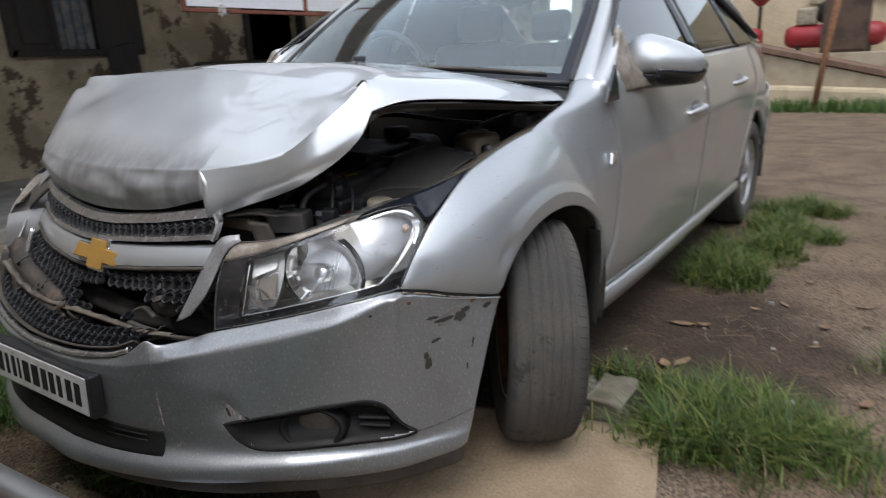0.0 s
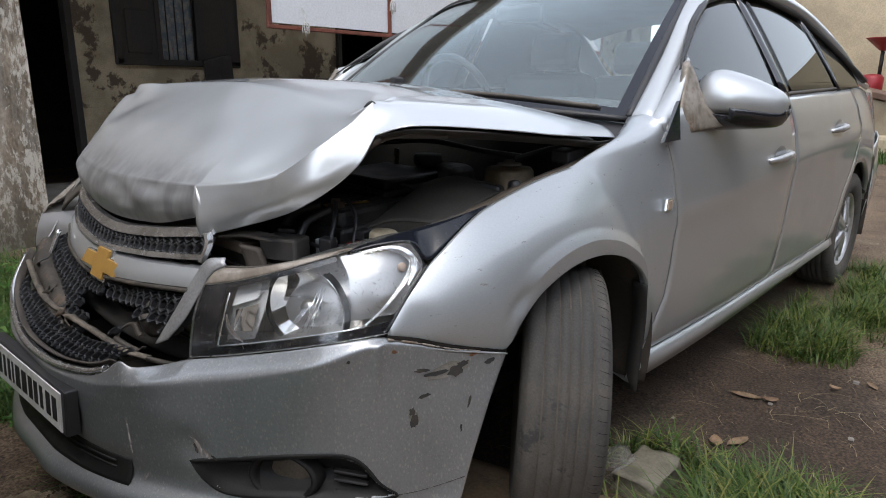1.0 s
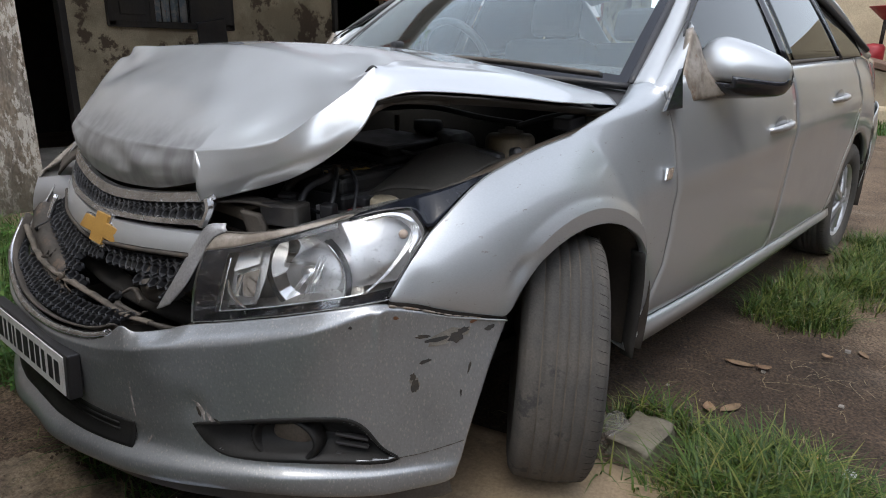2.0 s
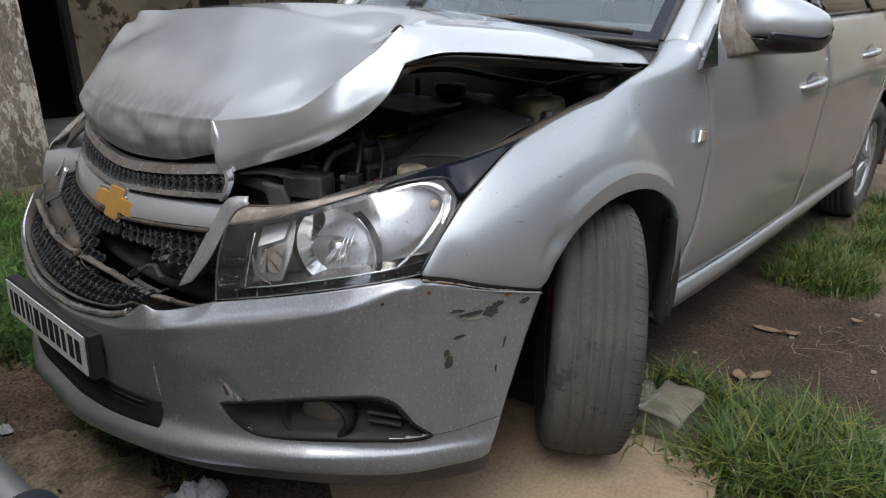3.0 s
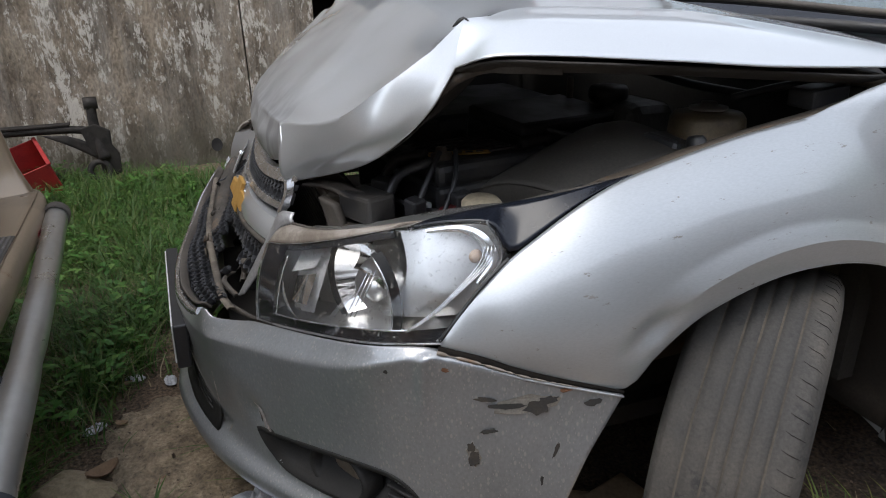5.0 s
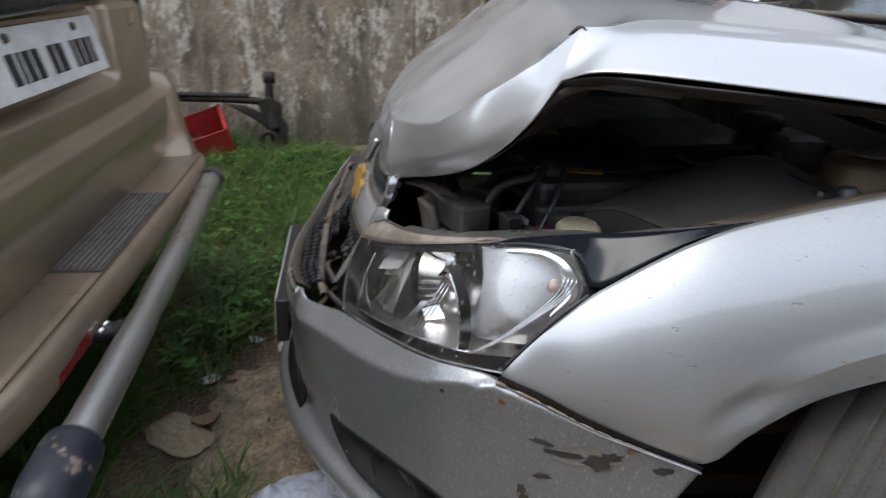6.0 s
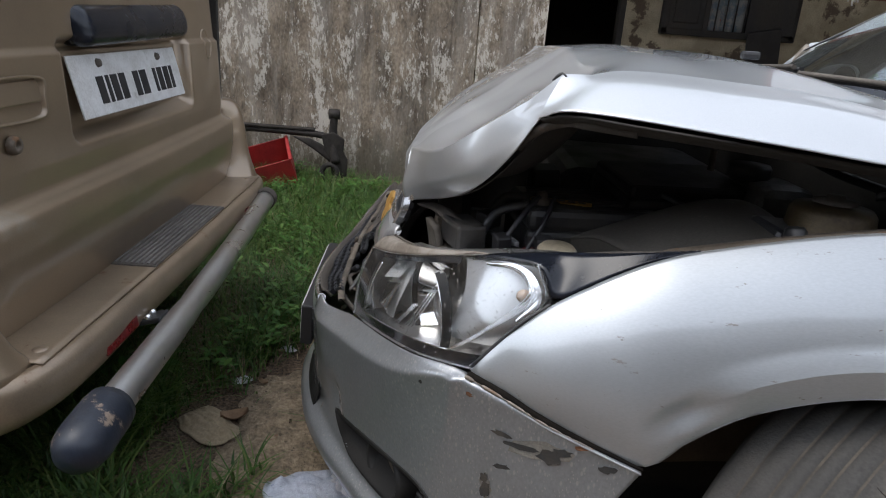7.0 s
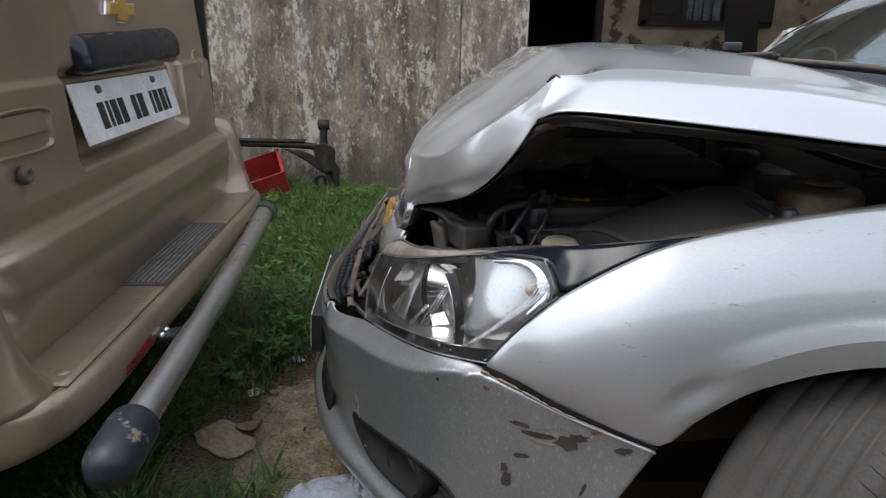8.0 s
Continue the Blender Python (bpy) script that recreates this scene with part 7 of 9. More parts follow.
part("battery_label", box_bm((0.105, 0.024, 0.002), pose(0.508, -0.405, 0.788, 0, 0, 78), 0.0005), YELLOW_LABEL, bat, "yellow warning label")
for k in range(5):
    part("label_bar", box_bm((0.012, 0.006, 0.0012), pose(0.508 + (k - 2) * 0.0037, -0.405 + (k - 2) * 0.0176, 0.7898, 0, 0, 78)), INK, bat)
part("terminal", lathe_bm([(0.0, 0.010), (0.009, 0.009), (0.010, 0.0), (0.018, -0.002), (0.018, -0.012)], pose(0.52, -0.44, 0.795), 14), DUSTY_METAL, bat, "corroded terminal clamp")
part("terminal", lathe_bm([(0.0, 0.010), (0.009, 0.009), (0.010, 0.0), (0.018, -0.002), (0.018, -0.012)], pose(0.42, -0.29, 0.79), 14), DUSTY_METAL, bat)
part("red_cap", box_bm((0.03, 0.03, 0.025), pose(0.600, -0.455, 0.715, 0, 0, 20), 0.006), RED_LENS, bat, "red terminal cap")
for pts, r in (([(0.50, -0.46, 0.79), (0.46, -0.50, 0.775), (0.44, -0.53, 0.72), (0.45, -0.55, 0.66)], 0.009), ([(0.53, -0.46, 0.785), (0.515, -0.515, 0.76), (0.53, -0.545, 0.70), (0.56, -0.545, 0.66)], 0.008),
               ([(0.44, -0.55, 0.70), (0.50, -0.56, 0.672), (0.58, -0.54, 0.668), (0.64, -0.50, 0.69)], 0.007), ([(0.60, -0.52, 0.69), (0.66, -0.47, 0.70), (0.70, -0.40, 0.72)], 0.006)):
    part("cable", tube_bm(spl(pts, 24), r, 8), BLACK, car, "black cable")
part("fuse_box", box_bm((0.19, 0.24, 0.09), pose(0.40, -0.19, 0.765, 0, 4, 10), 0.012), BATTERY, car, "black fuse box")
part("fuse_box_lid", box_bm((0.18, 0.23, 0.026), pose(0.397, -0.19, 0.818, 0, 4, 10), 0.008), BATTERY, car)
part("engine_cover", box_bm((0.50, 0.42, 0.20), pose(0.02, -0.17, 0.70), 0.05, seg=3), BATTERY, car, "black engine cover")
res = part("coolant_tank", box_bm((0.15, 0.12, 0.11), pose(0.44, -0.02, 0.785), 0.035, seg=3), TANK_SHADED, car, "translucent coolant tank with a black cap")
part("cap", lathe_bm([(0.0, 0.022), (0.034, 0.022), (0.038, 0.016), (0.038, 0.0), (0.03, -0.01)], pose(0.410, -0.055, 0.842), 24), BLACK, res)
part("oil_filler_rod", tube_bm([(0.335, -0.096, 0.80), (0.335, -0.096, 0.875)], 0.007, 8), DUSTY_METAL, car, "dipstick rod")
tower = part("strut_tower", lathe_bm([(0.0, 0.030), (0.02, 0.030), (0.026, 0.024), (0.052, 0.022), (0.058, 0.014), (0.060, -0.010), (0.072, -0.03), (0.08, -0.10)], pose(0.665, -0.035, 0.828), 36), TOWER, car, "rust-tinged strut tower")
part("top_nut", lathe_bm([(0.0, 0.012), (0.012, 0.012), (0.014, 0.006), (0.030, 0.004), (0.030, 0.0)], pose(0.665, -0.035, 0.855), 20), BLACK_DUST, tower)
part("inner_wing_plug", lathe_bm([(0.0, 0.022), (0.010, 0.021), (0.014, 0.016), (0.016, 0.004), (0.022, 0.0), (0.023, -0.006)], pose(0.752, -0.125, 0.815, 0, -12, 0), 20), BATTERY, car, "rubber bump stop on the wing flange")
part("tower_bracket", box_bm((0.07, 0.09, 0.035), pose(0.66, -0.095, 0.800, -6, 8, 20), 0.010), BATTERY, car)
part("washer_cap", lathe_bm([(0.0, 0.012), (0.026, 0.010), (0.031, 0.004), (0.030, -0.012)], pose(0.655, -0.425, 0.742, 0, 6, 0), 24), CREAM, car, "cream washer bottle cap")
part("washer_neck", tube_bm([(0.655, -0.42, 0.735), (0.66, -0.40, 0.62)], 0.022, 14), CREAM, car)
part("lamp_bracket", grid_bm(loft([[(0.465, -0.640, 0.728), (0.472, -0.632, 0.690), (0.468, -0.628, 0.650)], [(0.505, -0.622, 0.722), (0.512, -0.614, 0.690), (0.508, -0.612, 0.645)]], 12, 6)), BEAM, car, "tan sheet bracket behind the lamp", thick=0.012)
part("relay_box", box_bm((0.085, 0.055, 0.045), pose(0.520, -0.570, 0.722, 0, 0, 22), 0.006), BATTERY, car, "black relay box")
part("relay_base", box_bm((0.10, 0.05, 0.06), pose(0.525, -0.580, 0.660, 0, 0, 22), 0.006), BEAM, car, "tan bracket under the relay box")
part("slam_panel", box_bm((0.9, 0.05, 0.03), pose(0.0, -0.60, 0.715), 0.008), DUSTY_METAL, car, "bent slam panel")
part("slam_end", grid_bm(loft([[(0.42, -0.66, 0.742), (0.46, -0.63, 0.745), (0.52, -0.60, 0.738)], [(0.43, -0.63, 0.752), (0.47, -0.60, 0.752), (0.52, -0.575, 0.745)]], 10, 5)), BEAM, car, "bent metal end by the bonnet tip", thick=0.005)
part("bonnet_hinge", tube_bm(spl([(0.77, 0.25, 0.885), (0.70, 0.10, 0.912), (0.62, -0.06, 0.935), (0.58, -0.12, 0.945)], 16), 0.012, 8), DUSTY_METAL, car, "bonnet hinge arm")

# Added unseen panel keeps the far side of the bay dark.
part("far_bay_wall", box_bm((0.02, 0.30, 0.26), pose(-0.66, -0.40, 0.60)), BAY, car)
for k, (pts, r) in enumerate((([(0.42, -0.29, 0.80), (0.47, -0.25, 0.815), (0.52, -0.20, 0.80), (0.56, -0.16, 0.79)], 0.005),
                              ([(0.52, -0.44, 0.80), (0.555, -0.47, 0.775), (0.575, -0.50, 0.73), (0.57, -0.52, 0.68)], 0.005), ([(0.535, -0.42, 0.80), (0.585, -0.44, 0.77), (0.61, -0.47, 0.72)], 0.004),
                              ([(0.62, 0.05, 0.86), (0.68, 0.12, 0.885), (0.73, 0.2, 0.89)], 0.007),
                              ([(0.20, -0.05, 0.88), (0.34, 0.02, 0.89), (0.50, 0.06, 0.87), (0.60, 0.10, 0.86)], 0.008), ([(0.46, -0.55, 0.70), (0.50, -0.52, 0.72), (0.55, -0.50, 0.715), (0.60, -0.46, 0.72)], 0.004),
                              ([(0.64, -0.48, 0.70), (0.67, -0.44, 0.73), (0.70, -0.38, 0.745), (0.73, -0.30, 0.775)], 0.004))):
    part("cable", tube_bm(spl(pts, 24), r, 7), BLACK, car)
for x, y, z, sx, sy, sz, rz in ((0.575, -0.505, 0.725, 0.03, 0.025, 0.03, 20), (0.465, -0.525, 0.735, 0.04, 0.03, 0.025, 40), (0.61, -0.44, 0.742, 0.025, 0.03, 0.02, 10),  (0.36, -0.42, 0.80, 0.06, 0.05, 0.04, 5), (0.72, 0.13, 0.872, 0.05, 0.08, 0.03, 5)):
    part("connector", box_bm((sx, sy, sz), pose(x, y, z, 4, 3, rz), 0.004), BLACK, car)
for k in range(6):
    part("rib", box_bm((0.006, 0.20, 0.006), pose(0.40 + 0.022 * k, -0.36, 0.786, 0, 0, 8), 0.002), BLACK, bat)
# Added unseen wall and floor keep the hollow behind the grille dark.
part("far_duct_wall", box_bm((0.02, 0.22, 0.30), pose(-0.44, -0.66, 0.44)), BAY, car)
part("duct_floor", box_bm((0.86, 0.24, 0.02), pose(0, -0.70, 0.33), 0.004), BAY, car)
# torn scraps round the hole in the grille
rng = random.Random(12)
for k in range(9):
    x = rng.uniform(-0.34, 0.0)
    y0, z0 = -0.845 + 0.30 * x * x + rng.uniform(-0.015, 0.03), rng.uniform(0.475, 0.56)
    a0, ln, wd = rng.uniform(-0.9, 0.9), rng.uniform(0.03, 0.085), rng.uniform(0.006, 0.016)
    line = spl([(x, y0, z0), (x + 0.5 * ln * math.cos(a0), y0 + rng.uniform(-0.02, 0.02), z0 + 0.5 * ln * math.sin(a0) * 0.6), (x + ln * math.cos(a0), y0 + rng.uniform(-0.03, 0.03), z0 + ln * math.sin(a0) * 0.6)], 7)
    up = np.array([0, rng.uniform(-0.01, 0.01), wd])
    jag = np.array([[0, 0, rng.uniform(0.5, 1.3)] for _ in range(7)]) * up + np.array([0, up[1], 0])
    part("torn_scrap", grid_bm([line, line + jag]), (BEAM, BLACK_DUST, GRILLE, DUSTY_METAL)[k % 4], grille, "torn scrap of grille plastic" if k == 0 else "", thick=0.002)


# ---- the tan utility van parked with its tail to the wreck ----
DUST_GREY = mat("dusty_grey_rubber", (0.17, 0.155, 0.14), (0.12, 0.11, 0.10), 0.9, 0.0, 20, 200)
NAVY = mat("dark_navy_gloss", (0.010, 0.013, 0.020), (0.016, 0.019, 0.026), 0.22, 0.0, 5, 300, 0.4, 0.7, 0.01, spec=0.4)
# the van leans a little: its far side stands higher
SM = pose(-0.0327, -1.2761, 0.0148, 0, 0.867, 3.3875)
suv = thing("utility_van", tuple(SM @ Vector((0, -2.0, 0))), "tan utility van parked with its tail towards the wreck", "van")


def L(u, v, z):
    return tuple(SM @ Vector((u, v, z)))


def lgrid(rows):
    return [[L(*q) for q in r] for r in rows]


TZ = [(0.44, -0.125), (0.48, -0.110), (0.55, -0.088), (0.63, -0.077), (0.686, -0.080), (0.697, -0.110), (0.708, -0.117), (0.75, -0.115), (0.86, -0.118), (0.950, -0.122), (0.962, -0.134), (0.99, -0.136), (1.15, -0.148), (1.25, -0.16)]


def tail_v(z):
    zs, vs = zip(*TZ)
    return float(np.interp(z, zs, vs))


uu = np.linspace(-0.70, 0.70, 240)
zz = np.concatenate([np.linspace(0.44, 0.70, 40), np.linspace(0.704, 1.0, 84), np.linspace(1.005, 1.25, 30)])


def recess(u, z):
    """Depth of the plate recess: a rounded rectangle with sloping walls."""
    qu, qz = abs(u + 0.016) - 0.318, abs(z - 0.874) - 0.076
    d = math.hypot(max(qu, 0.0), max(qz, 0.0)) + min(max(qu, qz), 0.0) - 0.034
    s = max(0.0, min(1.0, -d / 0.030))
    return 0.040 * s * s * (3 - 2 * s)


def tail_pt(u, z):
    edge = 0.02 * max(0.0, (abs(u) - 0.62) / 0.08) ** 2
    return (u, tail_v(z) - edge - 0.012 * (u / 0.7) ** 2 - recess(u, z), z)


tg = part("tailgate", grid_bm(lgrid([[tail_pt(u, z) for u in uu] for z in zz])), TAN, suv, "tan tailgate with a number plate recess", thick=0.003)
PV = SM @ pose(-0.012, -0.138, 0.876, 13, 0, 0)
sp = part("number_plate", box_bm((0.575, 0.004, 0.132), PV, 0.0015), WHITE, tg, "white number plate held by two bolts")
x = -0.235
for w, gap in ((0.018, 0.01), (0.032, 0.01), (0.03, 0.01), (0.016, 0.045), (0.036, 0.01), (0.028, 0.045), (0.03, 0.01), (0.03, 0.01), (0.014, 0.012), (0.03, 0.0)):
    part("plate_bar", box_bm((w, 0.003, 0.060), PV @ pose(0.004 + x + w / 2, 0.0022, -0.012)), INK, sp)
    x += w + gap
for bu in (0.165, -0.155):
    part("bolt", lathe_bm([(0.0, 0.007), (0.008, 0.006), (0.010, 0.0), (0.010, -0.006)], PV @ pose(bu, 0.003, 0.046, -90), 14), BLACK_DUST, sp)


def bar_pt(u, z, d):
    """The grip bar narrows to rounded ends."""
    e = max(0.0, (u - 0.225) / 0.04, (-0.305 - u) / 0.04)
    k = math.sqrt(max(0.0, 1 - min(1.0, e) ** 2)) * 0.75 + 0.25
    return (u, tail_v(z) - 0.03 + (d + 0.03) * k, 1.008 + (z - 1.008) * k + 0.026 * (-u))


gb = [[bar_pt(u, z, d) for u in np.linspace(-0.345, 0.265, 60)] for z, d in ((0.964, -0.03), (0.964, 0.004), (0.968, 0.016), (0.976, 0.024), (0.990, 0.028), (1.012, 0.027), (1.032, 0.020), (1.045, 0.008), (1.052, -0.012))]
part("tailgate_handle_bar", grid_bm(lgrid(gb)), NAVY, tg, "glossy dark grip bar over the plate", thick=0.004)
em2 = SM @ Matrix(((-1, 0, 0, -0.012), (0, 0, 1, tail_v(1.10)), (0, 1, 0, 1.098), (0, 0, 0, 1)))
eb = part("emblem", poly_bm([(x * 0.95, y * 0.62) for x, y in bow], 0.012, em2, 0.003), GOLD, tg, "gold cross-shaped emblem in a chrome rim")
part("emblem_rim", poly_bm([(x * 1.09, y * 0.76) for x, y in bow], 0.008, em2 @ pose(0, 0, -0.001), 0.003), CHROME, eb, "chrome rim")
# pull handle, keyhole, blanking stamp
hr = [(-0.088, -0.034), (0.088, -0.034), (0.094, 0.0), (0.088, 0.036), (-0.088, 0.036), (-0.094, 0.0)]
hm = SM @ Matrix(((-1, 0, 0, 0.515), (0, 0, 1, tail_v(0.875) - 0.004), (0, 1, 0, 0.876), (0, 0, 0, 1)))
ho = spl([(x, y, 0) for x, y in hr + hr[:1]], 50)
hd = part("pull_handle", grid_bm([[hm @ Vector((p[0] * k, p[1] * k, d)) for p in ho] for k, d in ((1.06, 0.003), (1.02, 0.008), (0.93, 0.007), (0.88, -0.018), (0.02, -0.020))]), TAN, tg, "recessed tan pull handle", thick=0.002)
part("pull_flap", box_bm((0.162, 0.008, 0.040), SM @ pose(0.515, tail_v(0.885) - 0.002, 0.890, 10), 0.003), TAN, hd)
part("keyhole", lathe_bm([(0.0, 0.004), (0.006, 0.004), (0.007, 0.012), (0.014, 0.012), (0.017, 0.006), (0.017, 0.0)], SM @ pose(0.535, tail_v(0.806) - 0.002, 0.806, -90), 20), DUSTY_METAL, tg, "round metal keyhole")
st = spl([(x, 0, z) for x, z in ((-0.555, 0.905), (-0.52, 0.905), (-0.515, 0.975), (-0.56, 0.985), (-0.572, 0.94), (-0.555, 0.905))], 40)
part("pressed_stamp", tube_bm([L(p[0], tail_v(p[2]) - 0.013 * (p[0] / 0.7) ** 2, p[2]) for p in st], 0.003, 6), TAN, tg)
# upper tail, rear screen, sides, roof
part("upper_tail", grid_bm(lgrid([[(u, v - 0.03 * (u / 0.7) ** 2, z) for u in np.linspace(-0.70, 0.70, 20)] for z, v in ((1.25, -0.16), (1.30, -0.165))])), TAN, suv, thick=0.003)
part("rear_screen", grid_bm(lgrid([[(u, v - 0.03 * (u / 0.62) ** 2, z) for u in np.linspace(-0.66, 0.66, 20)] for z, v in ((1.30, -0.167), (1.5, -0.21), (1.66, -0.26))])), WINDOW, suv, thick=0.004)
for s in (1, -1):
    post = [[(s * 0.735, -0.20, z), (s * 0.775, -0.21, z), (s * 0.805, -0.26, z), (s * 0.81, -0.5, z)] for z in (0.55, 0.72, 0.8, 1.0, 1.2)] + [[(s * 0.70, -0.24, 1.45), (s * 0.735, -0.26, 1.45), (s * 0.755, -0.3, 1.45), (s * 0.76, -0.5, 1.45)], [(s * 0.66, -0.29, 1.68), (s * 0.68, -0.31, 1.68), (s * 0.69, -0.35, 1.68), (s * 0.69, -0.5, 1.68)]]
    g = lgrid(post)
    part("corner_post", grid_bm(loft(g, 12, 24)), TAN, suv, "tan rear corner post" if s > 0 else "", thick=0.004)
    part("tail_lamp", box_bm((0.075, 0.05, 0.30), SM @ pose(s * 0.772, -0.200, 0.93, 0, 0, -s * 18), 0.014), RED_LENS, suv, "tall red tail lamp")
    part("door_gap", box_bm((0.02, 0.03, 0.72), SM @ pose(s * 0.716, -0.165, 0.85), 0.0), BAY, suv)
    side = lgrid([[(s * w, -0.45 - 3.75 * t, z) for t in np.linspace(0, 1, 20)] for z, w in ((0.32, 0.77), (0.45, 0.80), (0.75, 0.82), (0.98, 0.805), (1.05, 0.78), (1.6, 0.69))])
    inner_arch = lambda cc: min(math.hypot((SM.inverted() @ Vector(cc)).y + 0.95, cc[2] - 0.34), math.hypot((SM.inverted() @ Vector(cc)).y + 3.45, cc[2] - 0.34)) > 0.38
    part("body_side", grid_bm(loft(side, 80, 40), keep=inner_arch), TAN, suv, thick=0.004)
    for yy in (-0.95, -3.45):
        m = SM @ pose(s * 0.70, yy, 0.325 + s * 0.008, 0, 90, 0)
        wv = part("wheel", lathe_bm([(0.0, s * 0.07), (0.05, s * 0.07), (0.09, s * 0.03), (0.18, s * 0.04), (0.20, s * 0.085), (0.205, -s * 0.085)], m, 36), ALLOY, suv)
        part("tyre", lathe_bm([(0.20, -0.095), (0.27, -0.105), (0.315, -0.095), (0.33, -0.06), (0.335, 0), (0.33, 0.06), (0.315, 0.095), (0.27, 0.105), (0.20, 0.095)], m, 40), RUBBER, wv)
part("roof", grid_bm(loft(lgrid([[(-0.69, v, 1.66), (-0.4, v, 1.75), (0, v, 1.78), (0.4, v, 1.75), (0.69, v, 1.66)] for v in (-0.30, -1.2, -2.2, -2.9)]), 24, 20)), TAN, suv, thick=0.01)
part("bonnet", grid_bm(loft(lgrid([[(-0.69, -2.9, 1.66), (0, -2.9, 1.74), (0.69, -2.9, 1.66)], [(-0.74, -3.4, 1.08), (0, -3.4, 1.14), (0.74, -3.4, 1.08)], [(-0.76, -4.15, 0.98), (0, -4.2, 1.0), (0.76, -4.15, 0.98)], [(-0.78, -4.22, 0.5), (0, -4.3, 0.5), (0.78, -4.22, 0.5)]]), 24, 30)), TAN, suv, thick=0.01)
part("floor_pan", box_bm((1.45, 3.9, 0.06), SM @ pose(0, -2.25, 0.40), 0.01), BAY, suv)
part("rear_crossmember", box_bm((1.4, 0.10, 0.16), SM @ pose(0, -0.30, 0.38), 0.02), BAY, suv)

# step bumper with upright ends
def bumper_row(v_out, z, ends):
    """Plan outline of the bumper at one height; ends: how far the corner wraps."""
    pts = [(-0.84, -0.55, z), (-0.835, -0.22, z), (-0.79, -0.06 + v_out, z), (-0.66, v_out, z), (-0.3, v_out + 0.004, z), (0, v_out + 0.006, z), (0.3, v_out + 0.004, z), (0.66, v_out, z), (0.79, -0.06 + v_out, z), (0.835, -0.22, z), (0.84, -0.55, z)]
    return [L(*q) for q in pts]


sb = part("step_bumper", grid_bm(loft([bumper_row(-0.02, 0.475, 1), bumper_row(0.0, 0.468, 1), bumper_row(0.006, 0.45, 1), bumper_row(0.0, 0.40, 1), bumper_row(-0.03, 0.375, 1), bumper_row(-0.10, 0.365, 1)], 120, 20)), TAN_DIRT, suv, "tan step bumper with rust along the lower edge", thick=0.004)
top_rows = [[(-0.70, -0.015, 0.474), (-0.3, -0.010, 0.475), (0, -0.008, 0.475), (0.3, -0.010, 0.475), (0.70, -0.015, 0.474)], [(-0.70, -0.135, 0.476), (-0.3, -0.135, 0.476), (0, -0.135, 0.476), (0.3, -0.135, 0.476), (0.70, -0.135, 0.476)]]
part("step_top", grid_bm(loft(lgrid(top_rows), 60, 8)), TAN_DIRT, sb, "worn tan step", thick=0.004)
tread = part("tread_pad", box_bm((0.515, 0.118, 0.006), SM @ pose(-0.003, -0.068, 0.480), 0.002), BLACK_DUST, sb, "worn grey ribbed tread pad")
for k in range(9):
    part("rib", box_bm((0.50, 0.006, 0.004), SM @ pose(-0.003, -0.118 + 0.0125 * k, 0.4845), 0.0012), DUST_GREY, tread)
for s in (1, -1):
    rows = []
    for z, o, i in ((0.470, 0.0, 0.64), (0.50, -0.012, 0.66), (0.56, -0.030, 0.675), (0.66, -0.045, 0.685), (0.72, -0.060, 0.69), (0.745, -0.085, 0.695), (0.752, -0.13, 0.70)):
        rows.append([(s * i, -0.155, z), (s * (i + 0.012), -0.10 + o * 0.5, z), (s * (i + 0.05), -0.035 + o, z), (s * 0.775, -0.045 + o, z), (s * 0.825, -0.11 + o, z), (s * 0.838, -0.22, z), (s * 0.84, -0.50, z)])
    part("bumper_end", grid_bm(loft(lgrid(rows), 40, 24)), TAN, sb, "upright rounded bumper end", thick=0.004)
    lid = rows[-1]
    part("end_cap", grid_bm(lgrid([lid, [(s * 0.72, -0.20, 0.752)] * 3 + [(s * 0.74, -0.25, 0.752)] * 2 + [(s * 0.75, -0.3, 0.752), (s * 0.76, -0.5, 0.752)]])), TAN, sb, thick=0.003)
    rf = part("reflector", box_bm((0.135, 0.008, 0.026), SM @ pose(s * 0.478, 0.0085, 0.420, 4), 0.002), RED_LENS, sb, "red strip reflector")
    part("bolt", lathe_bm([(0.0, 0.004), (0.012, 0.003), (0.014, 0.0)], SM @ pose(s * 0.655, -0.045, 0.477), 16), TAN_DIRT, sb)
# tubular guard below the step
A, Bq = np.array([-0.60, 0.035, 0.425]), np.array([0.74, 0.085, 0.392])
path = [A + (Bq - A) * t + np.array([0, 0, -0.016 * math.sin(math.pi * t)]) for t in np.linspace(0, 1, 40)]
rad_l = [0.031 - 0.003 * math.exp(-((t - 0.64) / 0.030) ** 2) for t in np.linspace(0, 1, 40)]
gd = part("tail_guard", tube_bm([L(*p) for p in path], rad_l, 24), STEEL, suv, "scratched steel tube guard with a small dent")
m0 = Matrix.Translation(Vector(L(*Bq))) @ (Vector(L(*Bq)) - Vector(L(*A))).to_track_quat("Z", "Y").to_matrix().to_4x4()
GUARD_CAP = mat("dark_blue_plastic_cap", (0.013, 0.018, 0.030), (0.024, 0.028, 0.038), 0.40, 0.0, 14, 200, 0.45, 0.7, 0.1, 0.0, (0.22, 0.17, 0.13), 22, 0.57, 0.62, stretch=(1, 1, 0.35))
part("end_cap", lathe_bm([(0.032, -0.05), (0.043, -0.048), (0.045, -0.03), (0.045, 0.045), (0.041, 0.068), (0.030, 0.086), (0.014, 0.095), (0.0, 0.097)], m0, 28), GUARD_CAP, gd, "dark blue rounded plastic cap, scuffed")
